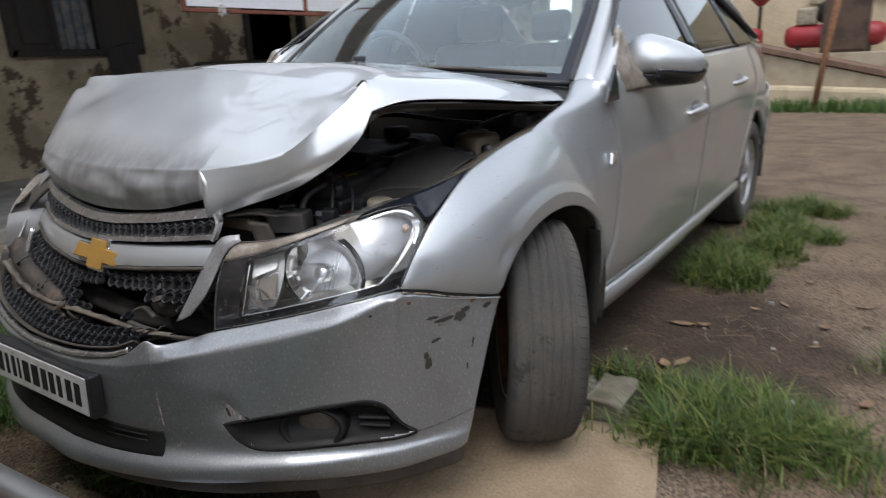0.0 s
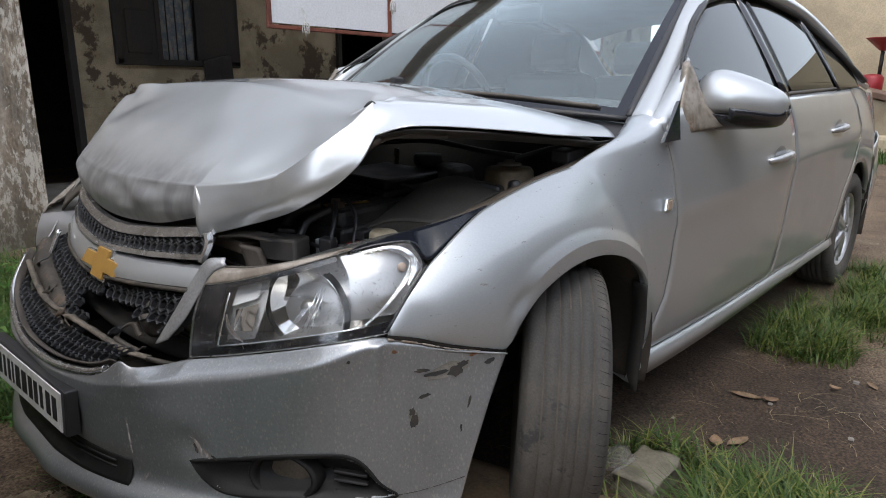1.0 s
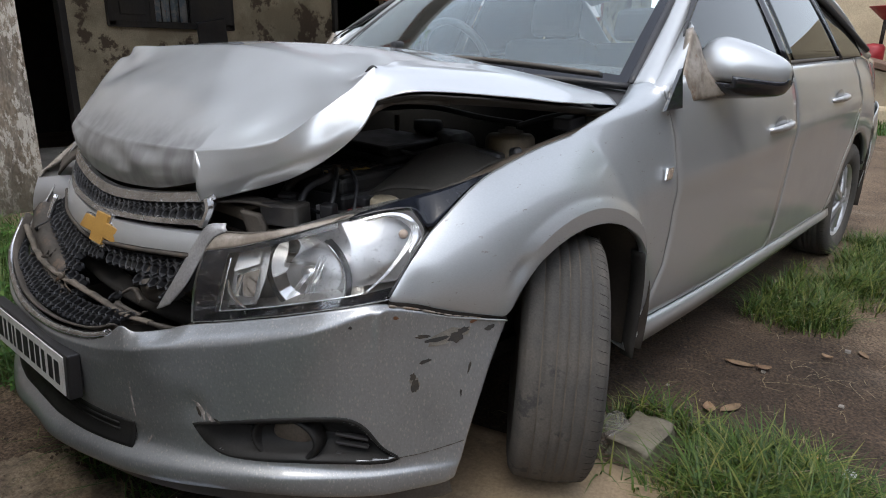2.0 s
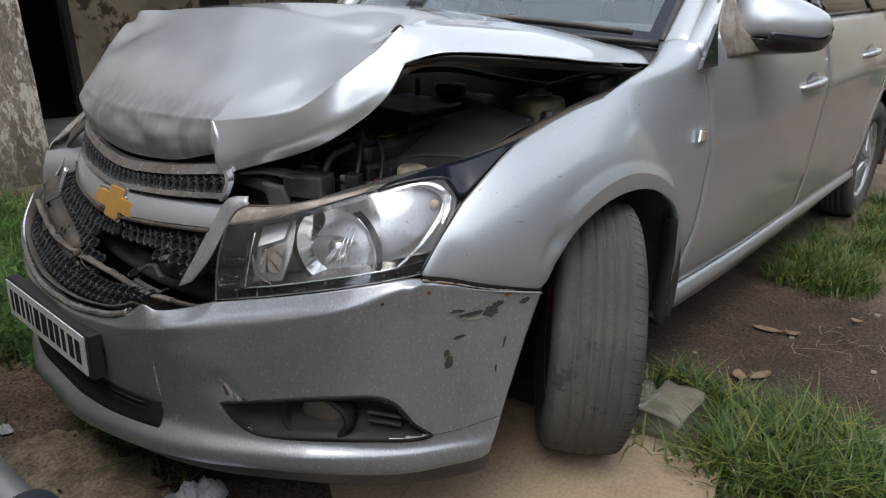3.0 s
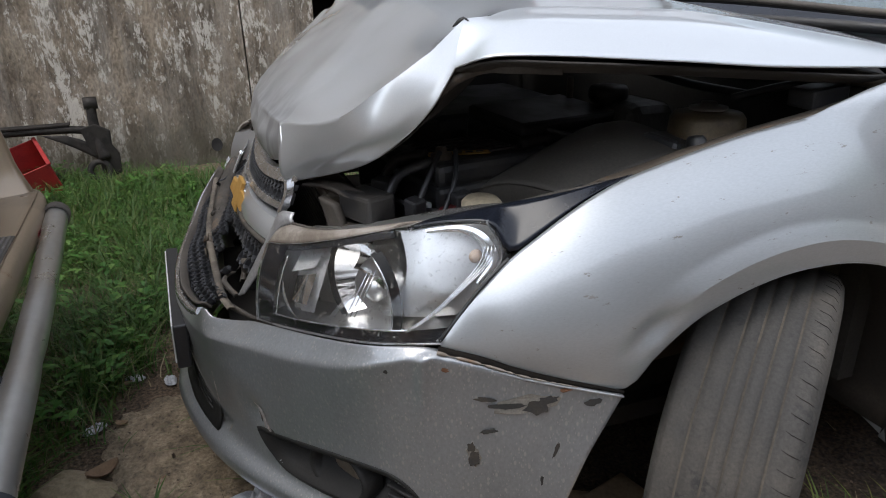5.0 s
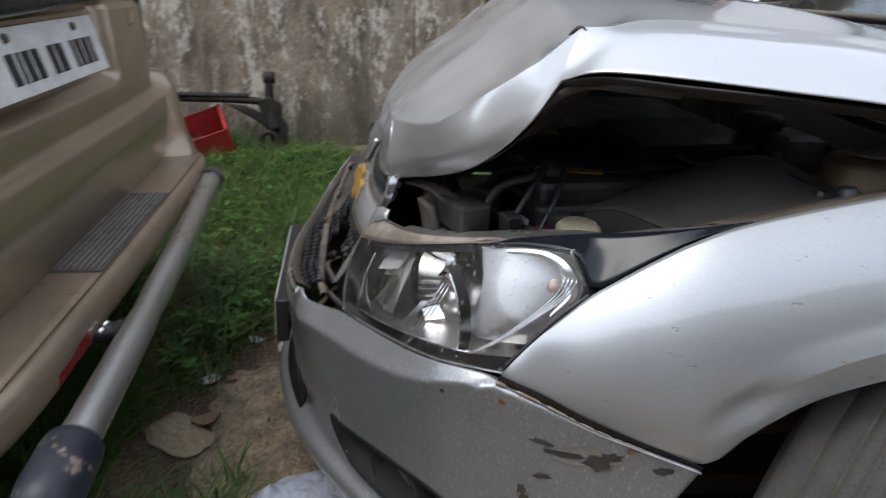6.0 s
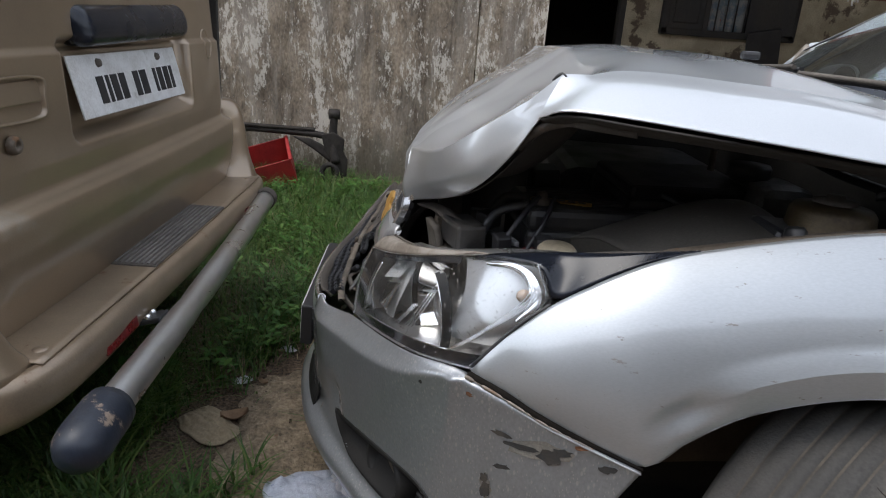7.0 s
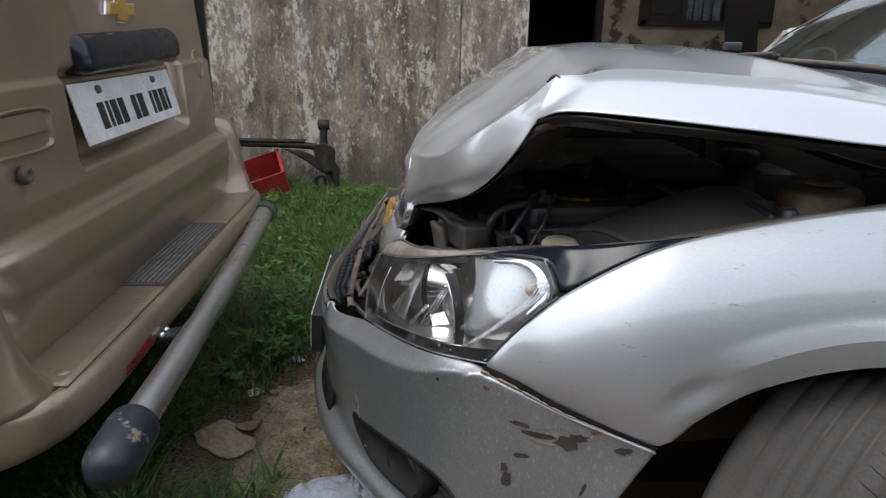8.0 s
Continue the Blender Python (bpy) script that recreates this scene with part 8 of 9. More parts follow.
m1 = Matrix.Translation(Vector(L(*A))) @ (Vector(L(*A)) - Vector(L(*Bq))).to_track_quat("Z", "Y").to_matrix().to_4x4()
part("end_cap", lathe_bm([(0.032, -0.03), (0.037, -0.03), (0.037, 0.01), (0.033, 0.016), (0.0, 0.017)], m1, 28), BLACK_DUST, gd)
for u in (-0.40, 0.36):
    br = part("guard_bracket", box_bm((0.05, 0.20, 0.012), SM @ pose(u, -0.05, 0.385, 14), 0.003), BLACK, gd, "black bracket")
    for d in (-0.012, 0.014):
        part("bolt", lathe_bm([(0.0, 0.012), (0.008, 0.011), (0.009, 0.0), (0.004, 0.0), (0.004, -0.01)], SM @ pose(u + d, 0.018, 0.405, 20), 10), CHROME, br)


# ---- grass and weeds ----
def grassy(x, y):
    """How thick the grass stands at a place, 0 to 1."""
    n = noise.noise(Vector((x * 1.7, y * 1.7, 11))) * 0.5 + noise.noise(Vector((x * 5, y * 5, 2))) * 0.35

    def blob(cx, cy, rx, ry):
        return 1.25 - ((x - cx) / rx) ** 2 - ((y - cy) / ry) ** 2
    west = max(blob(-1.75, -1.3, 1.1, 1.4), blob(-1.5, -0.2, 0.6, 1.2), blob(-0.55, -1.15, 0.75, 0.28), blob(-2.2, -2.6, 1.0, 1.4), blob(-0.9, -1.9, 0.8, 0.8), blob(-0.95, -0.75, 0.45, 0.35))
    near = max(blob(1.22, 0.24, 0.40, 0.26), blob(1.02, 2.35, 0.38, 0.85), blob(1.55, 0.95, 0.30, 0.20), blob(1.25, 3.0, 0.5, 0.35), blob(0.98, -0.02, 0.12, 0.12))
    tail = max(blob(0.58, -1.22, 0.42, 0.20), blob(0.25, -1.02, 0.22, 0.09), blob(0.95, -1.55, 0.5, 0.4), blob(0.2, -1.55, 0.5, 0.25), blob(0.02, -0.80, 0.25, 0.10))
    f = max(west + n * 0.9 - 0.12, near * 0.80 + n * 2.3 - 0.42, tail * 0.9 + n * 0.9 - 0.12, 0)
    bare = max(blob(0.10, -0.98, 0.34, 0.17), blob(-0.20, -1.05, 0.26, 0.15), blob(-0.50, -0.98, 0.22, 0.14), blob(0.35, -1.28, 0.10, 0.06), blob(0.20, -1.20, 0.30, 0.13))
    return max(0.0, min(1.0, f - max(0, bare) * 0.9))


def under_thing(x, y):
    if abs(x) < 0.80 and -0.62 < y < 3.5:
        return True
    if ((x - 0.97) / 0.12) ** 2 + ((y - 0.20) / 0.17) ** 2 < 1 or ((x - 0.14) / 0.13) ** 2 + ((y + 1.22) / 0.10) ** 2 < 1:
        return True
    if 0.5 < x < 1.12 and -0.55 < y < 0.02:
        return True
    return y > 2.35 and y < 3.0 and 0.6 < x < 0.9


def blades(count, box, hmin, hmax, wide, seed, thin=1.0):
    """Curved grass blades, four points each side, as bare arrays."""
    rng = np.random.default_rng(seed)
    verts, faces = [], []
    tries = 0
    while len(faces) < count * 3 and tries < count * 12:
        tries += 1
        x, y = rng.uniform(box[0], box[1]), rng.uniform(box[2], box[3])
        d = grassy(x, y)
        if d <= 0 or rng.random() > d * thin or under_thing(x, y):
            continue
        h = rng.uniform(hmin, hmax) * (0.45 + 0.6 * d)
        a = rng.uniform(0, 2 * math.pi)
        lean = rng.uniform(0.35, 1.5) * h
        w = wide * rng.uniform(0.6, 1.3)
        px, py = -math.sin(a) * w, math.cos(a) * w
        z0 = ground_z(x, y) - 0.004
        b = len(verts)
        for t, k in ((0, 1.0), (0.4, 0.95), (0.75, 0.6), (1.0, 0.08)):
            cx, cy, cz = x + math.cos(a) * lean * t * t, y + math.sin(a) * lean * t * t, z0 + h * (t - 0.28 * t * t * (lean / h))
            verts.append((cx + px * k, cy + py * k, cz))
            verts.append((cx - px * k, cy - py * k, cz))
        for k in range(3):
            faces.append((b + 2 * k, b + 2 * k + 1, b + 2 * k + 3, b + 2 * k + 2))
    return verts, faces


def from_arrays(name, verts, faces, material, label, category, smooth=True):
    me = bpy.data.meshes.new(name)
    me.from_pydata(verts, [], faces)
    me.materials.append(material)
    if smooth:
        me.polygons.foreach_set("use_smooth", [True] * len(me.polygons))
    return tagged(new(name, me), label, category, kind="stuff")


def leafy(name, a, b, c, trans=0.25, rough=0.55):
    """Leaf green that varies from blade to blade, with some light through it."""
    m = bpy.data.materials.new(name)
    m.use_nodes = True
    n, l = m.node_tree.nodes, m.node_tree.links
    p = n["Principled BSDF"]
    g, r = n.new("ShaderNodeNewGeometry"), n.new("ShaderNodeValToRGB")
    r.color_ramp.elements[0].color, r.color_ramp.elements[1].color = (*a, 1), (*c, 1)
    e = r.color_ramp.elements.new(0.6)
    e.color = (*b, 1)
    l.new(g.outputs["Random Per Island"], r.inputs[0])
    l.new(r.outputs[0], p.inputs["Base Color"])
    p.inputs["Roughness"].default_value = rough
    t, mx = n.new("ShaderNodeBsdfTranslucent"), n.new("ShaderNodeMixShader")
    l.new(r.outputs[0], t.inputs[0])
    mx.inputs[0].default_value = trans
    l.new(p.outputs[0], mx.inputs[1]), l.new(t.outputs[0], mx.inputs[2]), l.new(mx.outputs[0], n["Material Output"].inputs[0])
    return m


GRASS = leafy("grass_green", (0.028, 0.075, 0.012), (0.066, 0.145, 0.024), (0.145, 0.185, 0.050), 0.3)
GRASS_BY_CAR = leafy("grass_green_by_car", (0.020, 0.050, 0.006), (0.068, 0.125, 0.014), (0.19, 0.19, 0.045), 0.25)
WEED = leafy("weed_green", (0.04, 0.13, 0.02), (0.08, 0.20, 0.035), (0.15, 0.26, 0.06), 0.3, 0.45)
STRAW = leafy("dry_straw", (0.20, 0.16, 0.09), (0.28, 0.22, 0.13), (0.34, 0.28, 0.18), 0.1, 0.8)
v1, f1 = blades(43000, (-2.75, 0.4, -4.4, 0.6), 0.06, 0.20, 0.0021, 1)
from_arrays("grass_by_the_wall", v1, f1, GRASS, "lush green grass growing against the old wall", "grass")
v2, f2 = blades(9500, (0.75, 2.5, -0.3, 3.5), 0.035, 0.17, 0.0025, 2)
from_arrays("grass_by_the_car", v2, f2, GRASS_BY_CAR, "tufts of green grass beside the wrecked car", "grass")
v3, f3 = blades(7200, (0.0, 1.5, -2.0, -0.86), 0.06, 0.19, 0.0029, 3)
from_arrays("grass_by_the_van", v3, f3, GRASS, "long grass under the tail of the van", "grass")


def weeds(count, box, seed):
    """Low broad-leaved weeds: rosettes of folded pointed leaves on short stems."""
    rng = np.random.default_rng(seed)
    verts, faces = [], []
    done = tries = 0
    while done < count and tries < count * 20:
        tries += 1
        x, y = rng.uniform(box[0], box[1]), rng.uniform(box[2], box[3])
        if rng.random() > grassy(x, y) - 0.25 or under_thing(x, y):
            continue
        done += 1
        z0, top = ground_z(x, y), rng.uniform(0.03, 0.12)
        for k in range(int(rng.integers(5, 10))):
            a, s, tilt = rng.uniform(0, 6.283), rng.uniform(0.013, 0.034), rng.uniform(-0.2, 0.7)
            ox, oy, oz = x + rng.normal(0, 0.018), y + rng.normal(0, 0.018), z0 + top * rng.uniform(0.5, 1.1)
            ca, sa = math.cos(a), math.sin(a)
            b = len(verts)
            for t, wd, dz in ((0, 0.0, 0), (0.35, 0.34, 0.1), (0.7, 0.26, 0.08), (1.0, 0.0, -0.12)):
                lx, lz = s * t * 1.6, s * (tilt * t + dz)
                for sgn in (1, 0, -1):
                    q = sgn * wd * s
                    verts.append((ox + ca * lx - sa * q, oy + sa * lx + ca * q, oz + lz + abs(sgn) * wd * s * 0.35))
            for j in range(3):
                for i in range(2):
                    faces.append((b + 3 * j + i, b + 3 * j + i + 1, b + 3 * j + i + 4, b + 3 * j + i + 3))
    return verts, faces


vd, fd_ = blades(5200, (-2.75, 2.4, -3.0, 3.4), 0.04, 0.15, 0.0016, 17, 0.5)
from_arrays("dry_grass", vd, fd_, STRAW, "dry yellow blades among the green grass", "grass")
v4, f4 = weeds(1100, (-2.7, 0.1, -2.6, 0.2), 5)
from_arrays("weeds_by_the_wall", v4, f4, WEED, "low broad-leaved weeds among the grass", "weeds")
rng = np.random.default_rng(9)
v6, f6 = [], []
for _ in range(1500):
    x, y = rng.uniform(-0.8, 2.2), rng.uniform(-1.7, 3.2)
    if under_thing(x, y) and rng.random() < 0.8:
        continue
    a, s, w = rng.uniform(0, 6.28), rng.uniform(0.015, 0.07), rng.uniform(0.0004, 0.0011)
    b = len(v6)
    for t in (0, 0.5, 1):
        cx, cy = x + math.cos(a + 0.6 * t) * s * t, y + math.sin(a + 0.6 * t) * s * t
        for g in (1, -1):
            v6.append((cx - math.sin(a) * w * g, cy + math.cos(a) * w * g, ground_z(cx, cy) + 0.003 + 0.006 * math.sin(3.1 * t)))
    f6 += [(b, b + 1, b + 3, b + 2), (b + 2, b + 3, b + 5, b + 4)]
from_arrays("straw_litter", v6, f6, STRAW, "dry stalks scattered over the earth", "litter")
rng2 = random.Random(77)
v8, f8 = [], []
for k in range(46):
    if k < 16:
        x, y, s = 1.20 + rng2.gauss(0, 0.05), 1.02 + rng2.gauss(0, 0.07), rng2.uniform(0.04, 0.11)
    else:
        x, y, s = rng2.uniform(0.92, 2.0), rng2.uniform(0.40, 1.75), rng2.uniform(0.05, 0.20)
    a, w, c = rng2.uniform(0, 6.28), rng2.uniform(0.0004, 0.0010), rng2.uniform(-0.9, 0.9)
    b = len(v8)
    for t in np.linspace(0, 1, 6):
        cx, cy = x + math.cos(a + c * t) * s * t, y + math.sin(a + c * t) * s * t
        for g in (1, -1):
            v8.append((cx - math.sin(a + c * t) * w * g, cy + math.cos(a + c * t) * w * g, ground_z(cx, cy) + 0.003 + 0.010 * math.sin(3.1 * t)))
    f8 += [(b + 2 * i, b + 2 * i + 1, b + 2 * i + 3, b + 2 * i + 2) for i in range(5)]
from_arrays("straw_tuft", v8, f8, STRAW, "long dry stalks and roots on the trodden earth", "litter")
DRY_LEAF = mat("dry_brown_leaf", (0.19, 0.125, 0.072), (0.12, 0.08, 0.048), 0.8, 0.0, 30, 200, 0.4, 0.65, 0.1)
for x, y, s, a in ((0.97, 0.95, 0.060, 0.2), (1.06, 0.62, 0.055, 1.2), (1.42, 0.98, 0.030, 0.7), (1.72, 0.98, 0.028, 2.0), (1.55, 1.45, 0.045, 0.4), (1.68, 1.22, 0.035, 3.0),
                   (1.78, 0.72, 0.030, 1.6), (1.27, 1.35, 0.040, 2.2), (1.90, 1.10, 0.034, 0.9)):
    lg = []
    for u in np.linspace(0, 1, 9):
        wd = 0.30 * s * math.sin(math.pi * (0.04 + 0.92 * u)) ** 0.8
        row = []
        for v in (-1, -0.5, 0, 0.5, 1):
            px, py = (u - 0.5) * s * 1.6, v * wd
            qx, qy = x + px * math.cos(a) - py * math.sin(a), y + px * math.sin(a) + py * math.cos(a)
            row.append((qx, qy, ground_z(x, y) + 0.004 + 0.10 * s * v * v + 0.12 * s * (u - 0.5) ** 2))
        lg.append(row)
    tagged(solo("dry_leaf", grid_bm(lg), DRY_LEAF, "curled dry brown leaf fallen on the bare earth", "leaf"), "curled dry brown leaf fallen on the bare earth", "leaf", "fallen leaves")
# gravel and clods
v7, f7 = [], []
for _ in range(16000):
    x, y = rng.uniform(-1.0, 2.3), rng.uniform(-1.6, 3.2)
    s = rng.uniform(0.001, 0.0042) * (2.4 if rng.random() < 0.03 else 1)
    b = len(v7)
    z = ground_z(x, y)
    for dx, dy, dz in ((1, 0, 0), (0, 1, 0), (-1, 0, 0), (0, -1, 0), (0, 0, 0.8), (0, 0, -0.6)):
        k = rng.uniform(0.7, 1.3)
        v7.append((x + dx * s * k, y + dy * s * k, z + dz * s * k))
    f7 += [(b + i, b + (i + 1) % 4, b + 4) for i in range(4)]
CLOD = mat("earth_clods", (0.13, 0.092, 0.062), (0.065, 0.045, 0.032), 0.95, 0.0, 30, 200)
from_arrays("gravel", v7, f7, CLOD, "small clods and gravel on the earth", "gravel", False)

SAND = mat("pale_sandy_soil", (0.29, 0.228, 0.155), (0.17, 0.130, 0.088), 0.95, 0.0, 14, 90, 0.38, 0.62, 1.0, 0.0, (0.075, 0.056, 0.038), 60, 0.60, 0.66, deep=0.012, grit=0.4)
sg = []
for a in np.linspace(0.02, 1, 40):
    row = []
    for w in np.linspace(0, 2 * math.pi, 130, False):
        k = a * (1 + 0.35 * noise.noise(Vector((math.cos(w) * 1.5, math.sin(w) * 1.5, 4))))
        x, y = 0.07 + 0.36 * k * math.cos(w), -1.00 + 0.21 * k * math.sin(w)
        row.append((x, y, ground_z(x, y) + 0.012 * (1 - a ** 3) - 0.006 * a ** 6 + 0.010 * noise.noise(Vector((x * 16, y * 16, 2))) + 0.005 * noise.noise(Vector((x * 45, y * 45, 6)))))
    sg.append(row)
tagged(solo("sandy_patch", grid_bm(sg, close=True), SAND, "pale loose sand on the bare earth", "sand", kind="stuff"), "pale loose sand on the bare earth", "sand", kind="stuff")

# ---- litter and loose things ----
CARD = mat("brown_cardboard", (0.30, 0.225, 0.145), (0.24, 0.175, 0.11), 0.9, 0.0, 4, 120, 0.4, 0.65, 0.1, 0.0, (0.17, 0.12, 0.08), 5, 0.56, 0.68)


def card_piece(name, o, a, b, turn, ribs, label):
    """A flattened sheet of corrugated card with its ribs."""
    g = []
    for t in np.linspace(0, 1, 18):
        row = []
        for s in np.linspace(0, 1, 150):
            u, v = (s - 0.5) * a, (t - 0.5) * b
            x, y = o[0] + u * math.cos(turn) - v * math.sin(turn), o[1] + u * math.sin(turn) + v * math.cos(turn)
            z = o[2] + 0.0004 * math.sin(s * ribs * 2 * math.pi) + 0.010 * noise.noise(Vector((x * 4, y * 4, 3))) + 0.03 * max(0, s - 0.85) ** 1.5
            row.append((x, y, max(z, ground_z(x, y) + 0.004)))
        g.append(row)
    return solo(name, grid_bm(g), CARD, label, "cardboard", "flattened cardboard", thick=0.004)


card_piece("cardboard_sheet", (0.90, -0.19, 0.020), 0.62, 0.50, radians(16), 38, "flattened corrugated cardboard under the front tyre")
card_piece("cardboard_sheet", (0.64, -0.38, 0.012), 0.46, 0.40, radians(60), 26, "flattened corrugated cardboard pushed under the bumper")

# broken stone in a plastic bag
def lump_bm(c, r, seed, rough=0.25, flat=1.0):
    b = bmesh.new()
    bmesh.ops.create_icosphere(b, subdivisions=3, radius=1.0)
    for v in b.verts:
        n = v.co.normalized()
        k = 1 + rough * noise.noise(n * 1.6 + Vector((seed, 0, 0))) + 0.08 * noise.noise(n * 5 + Vector((seed, 2, 0)))
        q = Vector([max(-0.72, min(0.72, t * 1.25)) for t in n]) * k
        v.co = Vector((c[0] + q.x * r[0], c[1] + q.y * r[1], c[2] + q.z * r[2] * flat))
    for f in b.faces:
        f.smooth = True
    return b


STONE = mat("dusty_concrete_lump", (0.17, 0.15, 0.11), (0.11, 0.098, 0.072), 0.6, 0.0, 12, 120, bump=0.35)
BAG = glass("clear_plastic_bag", (0.86, 0.87, 0.86), 1.45, haze=0.16)
solo("concrete_lump", lump_bm((0.960, 0.225, 0.018), (0.080, 0.125, 0.055), 3.0, 0.2), STONE, "grey concrete lump lying in the grass", "stone")
bagb = lump_bm((0.885, 0.20, 0.025), (0.05, 0.08, 0.045), 7.0, 0.6)
bag = solo("plastic_bag", bagb, BAG, "crumpled clear plastic bag beside the stone", "plastic bag")
bag.visible_shadow = False


def crumple(name, c, a, b, turn, h, material, label, category, seed, bars=0):
    """A crumpled sheet of cloth or paper on the ground."""
    g = []
    for t in np.linspace(-1, 1, 36):
        row = []
        for s in np.linspace(-1, 1, 44):
            k = 1 + 0.18 * noise.noise(Vector((s * 1.5, t * 1.5, seed)))
            edge = max(abs(s), abs(t))
            u, v = s * a * k * (1 - 0.18 * t * t), t * b * k * (1 - 0.22 * s * s)
            x, y = c[0] + u * math.cos(turn) - v * math.sin(turn), c[1] + u * math.sin(turn) + v * math.cos(turn)
            f = abs(noise.noise(Vector((s * 2.4, t * 2.4, seed + 3)))) + 0.4 * abs(noise.noise(Vector((s * 6, t * 6, seed))))
            row.append((x, y, ground_z(x, y) + 0.006 + h * (1 - edge ** 3) * (0.35 + f)))
        g.append(row)
    ob = solo(name, grid_bm(g), material, label, category, thick=0.002)
    return ob


CLOTH = mat("pale_blue_cloth", (0.42, 0.45, 0.52), (0.34, 0.37, 0.44), 0.9, 0.0, 16, 300, 0.45, 0.6, 0.2, 0.0, (0.16, 0.18, 0.30), 34, 0.64, 0.67)
crumple("crumpled_sheet", (0.385, -0.865, 0), 0.115, 0.10, 0.5, 0.035, CLOTH, "crumpled pale blue printed sheet under the bumper", "cloth", 2.0)
PAPER = mat("white_paper", (0.52, 0.52, 0.54), (0.44, 0.44, 0.46), 0.8, 0.0, 12, 200)
crumple("dotted_paper", (0.325, -0.79, 0), 0.06, 0.045, 1.2, 0.05, PAPER, "torn white paper with a dotted edge", "paper", 5.0)
LEAFY_CARD = mat("tan_paper_scrap", (0.31, 0.25, 0.165), (0.24, 0.19, 0.12), 0.85, 0.0, 8, 160)
crumple("paper_scrap", (0.115, -1.215, 0), 0.10, 0.060, 0.9, 0.020, LEAFY_CARD, "torn tan paper bag lying on the earth", "paper", 8.0)
DRY = mat("dry_brown_leaf", (0.22, 0.14, 0.08), (0.14, 0.085, 0.05), 0.7, 0.0, 14, 200)


def leaf(x, y, s, turn, curl, label="curled dry brown leaf"):
    g = []
    for t in np.linspace(0, 1, 9):
        w = s * 0.32 * math.sin(math.pi * min(1, t * 0.92 + 0.06)) ** 0.8
        u = s * (t - 0.5)
        row = []
        for k in (-1, -0.5, 0, 0.5, 1):
            row.append((x + u * math.cos(turn) - k * w * math.sin(turn), y + u * math.sin(turn) + k * w * math.cos(turn), ground_z(x, y) + 0.008 + curl * (k * k * 0.3 + (t - 0.5) ** 2)))
        g.append(row)
    return solo("dry_leaf", grid_bm(g), DRY, label, "leaf", "fallen leaves", thick=0.0008)


leaf(0.075, -1.155, 0.075, 2.1, 0.05)
rng = np.random.default_rng(21)
for _ in range(7):
    leaf(rng.uniform(0.85, 1.6), rng.uniform(0.3, 1.7), rng.uniform(0.02, 0.06), rng.uniform(0, 6), 0.02)
for _ in range(4):
    leaf(rng.uniform(-0.5, 0.4), rng.uniform(-1.2, -0.85), rng.uniform(0.02, 0.04), rng.uniform(0, 6), 0.02)
for k, (x, y, s) in enumerate(((0.86, 0.614, 0.007), (1.22, 1.35, 0.013), (1.30, 0.90, 0.010), (1.05, 0.95, 0.009), (1.42, 1.02, 0.010))):
    solo("pale_pebble", lump_bm((x, y, ground_z(x, y) + s * 0.3), (s, s * 0.8, s * 0.5), k * 3.0), CONCRETE, "small pale pebble on the earth", "pebble", "pebbles")
for k, (x, y, a, col) in enumerate(((1.32, 0.52, 0.5, 1), (1.40, 0.50, 1.4, 0), (-0.66, -0.98, 0.3, 0), (-0.35, -1.12, 1.0, 0), (-0.12, -1.20, 2.0, 0), (-0.30, -1.02, 0.2, 0), (-1.35, -0.95, 0.4, 0))):
    crumple("wrapper", (x, y, 0), 0.03, 0.018, a, 0.014, YELLOW_LABEL if col else PAPER, "small crumpled litter wrapper on the ground" if not col else "crumpled yellow wrapper in the grass", "wrapper", 11.0 + k)

# ---- by the wall: red crate, axle part, drain hole ----
RED = mat("red_plastic_crate", (0.36, 0.02, 0.02), (0.26, 0.018, 0.018), 0.5, 0.0, 8, 160)
crate = thing("red_crate", (-2.42, -1.78, 0.09), "red plastic crate lying tilted in the grass", "crate")
cm = pose(-2.42, -1.80, 0.19, 18, 14, 20)
for dx, dy, sx, sy in ((0, 0.13, 0.34, 0.008), (0, -0.13, 0.34, 0.008), (0.17, 0, 0.008, 0.26), (-0.17, 0, 0.008, 0.26)):
    part("side", box_bm((sx, sy, 0.17), cm @ pose(dx, dy, 0), 0.003), RED, crate)
part("base", box_bm((0.34, 0.26, 0.008), cm @ pose(0, 0, -0.085), 0.003), RED, crate)
part("rim", box_bm((0.36, 0.02, 0.012), cm @ pose(0, 0.135, 0.085), 0.003), RED, crate)
OILY = mat("oily_rusted_steel", (0.042, 0.036, 0.031), (0.025, 0.022, 0.02), 0.65, 0.5, 10, 200, bump=0.25)
ax = thing("suspension_axle", (-2.52, -1.6, 0.15), "rusty rear axle beam with its hub leaning on the wall", "axle")
part("beam", tube_bm(spl([(-2.56, -2.6, 0.40), (-2.55, -2.0, 0.395), (-2.54, -1.56, 0.39), (-2.53, -1.45, 0.375)], 24), 0.022, 12), OILY, ax)
part("arm", tube_bm(spl([(-2.54, -1.425, 0.52), (-2.535, -1.43, 0.42), (-2.52, -1.42, 0.32), (-2.50, -1.40, 0.22)], 16), [0.024 + 0.0006 * k for k in range(16)], 12), OILY, ax)
part("bush", lathe_bm([(0.015, -0.035), (0.032, -0.035), (0.035, 0), (0.032, 0.035), (0.015, 0.035)], pose(-2.54, -1.425, 0.525, 90, 0, 8), 20), OILY, ax, "round rubber bush")
part("hub", lathe_bm([(0.036, -0.02), (0.062, -0.02), (0.068, 0.0), (0.062, 0.02), (0.036, 0.02), (0.036, -0.02)], pose(-2.49, -1.44, 0.155, 0, 80, 0), 24), OILY, ax)
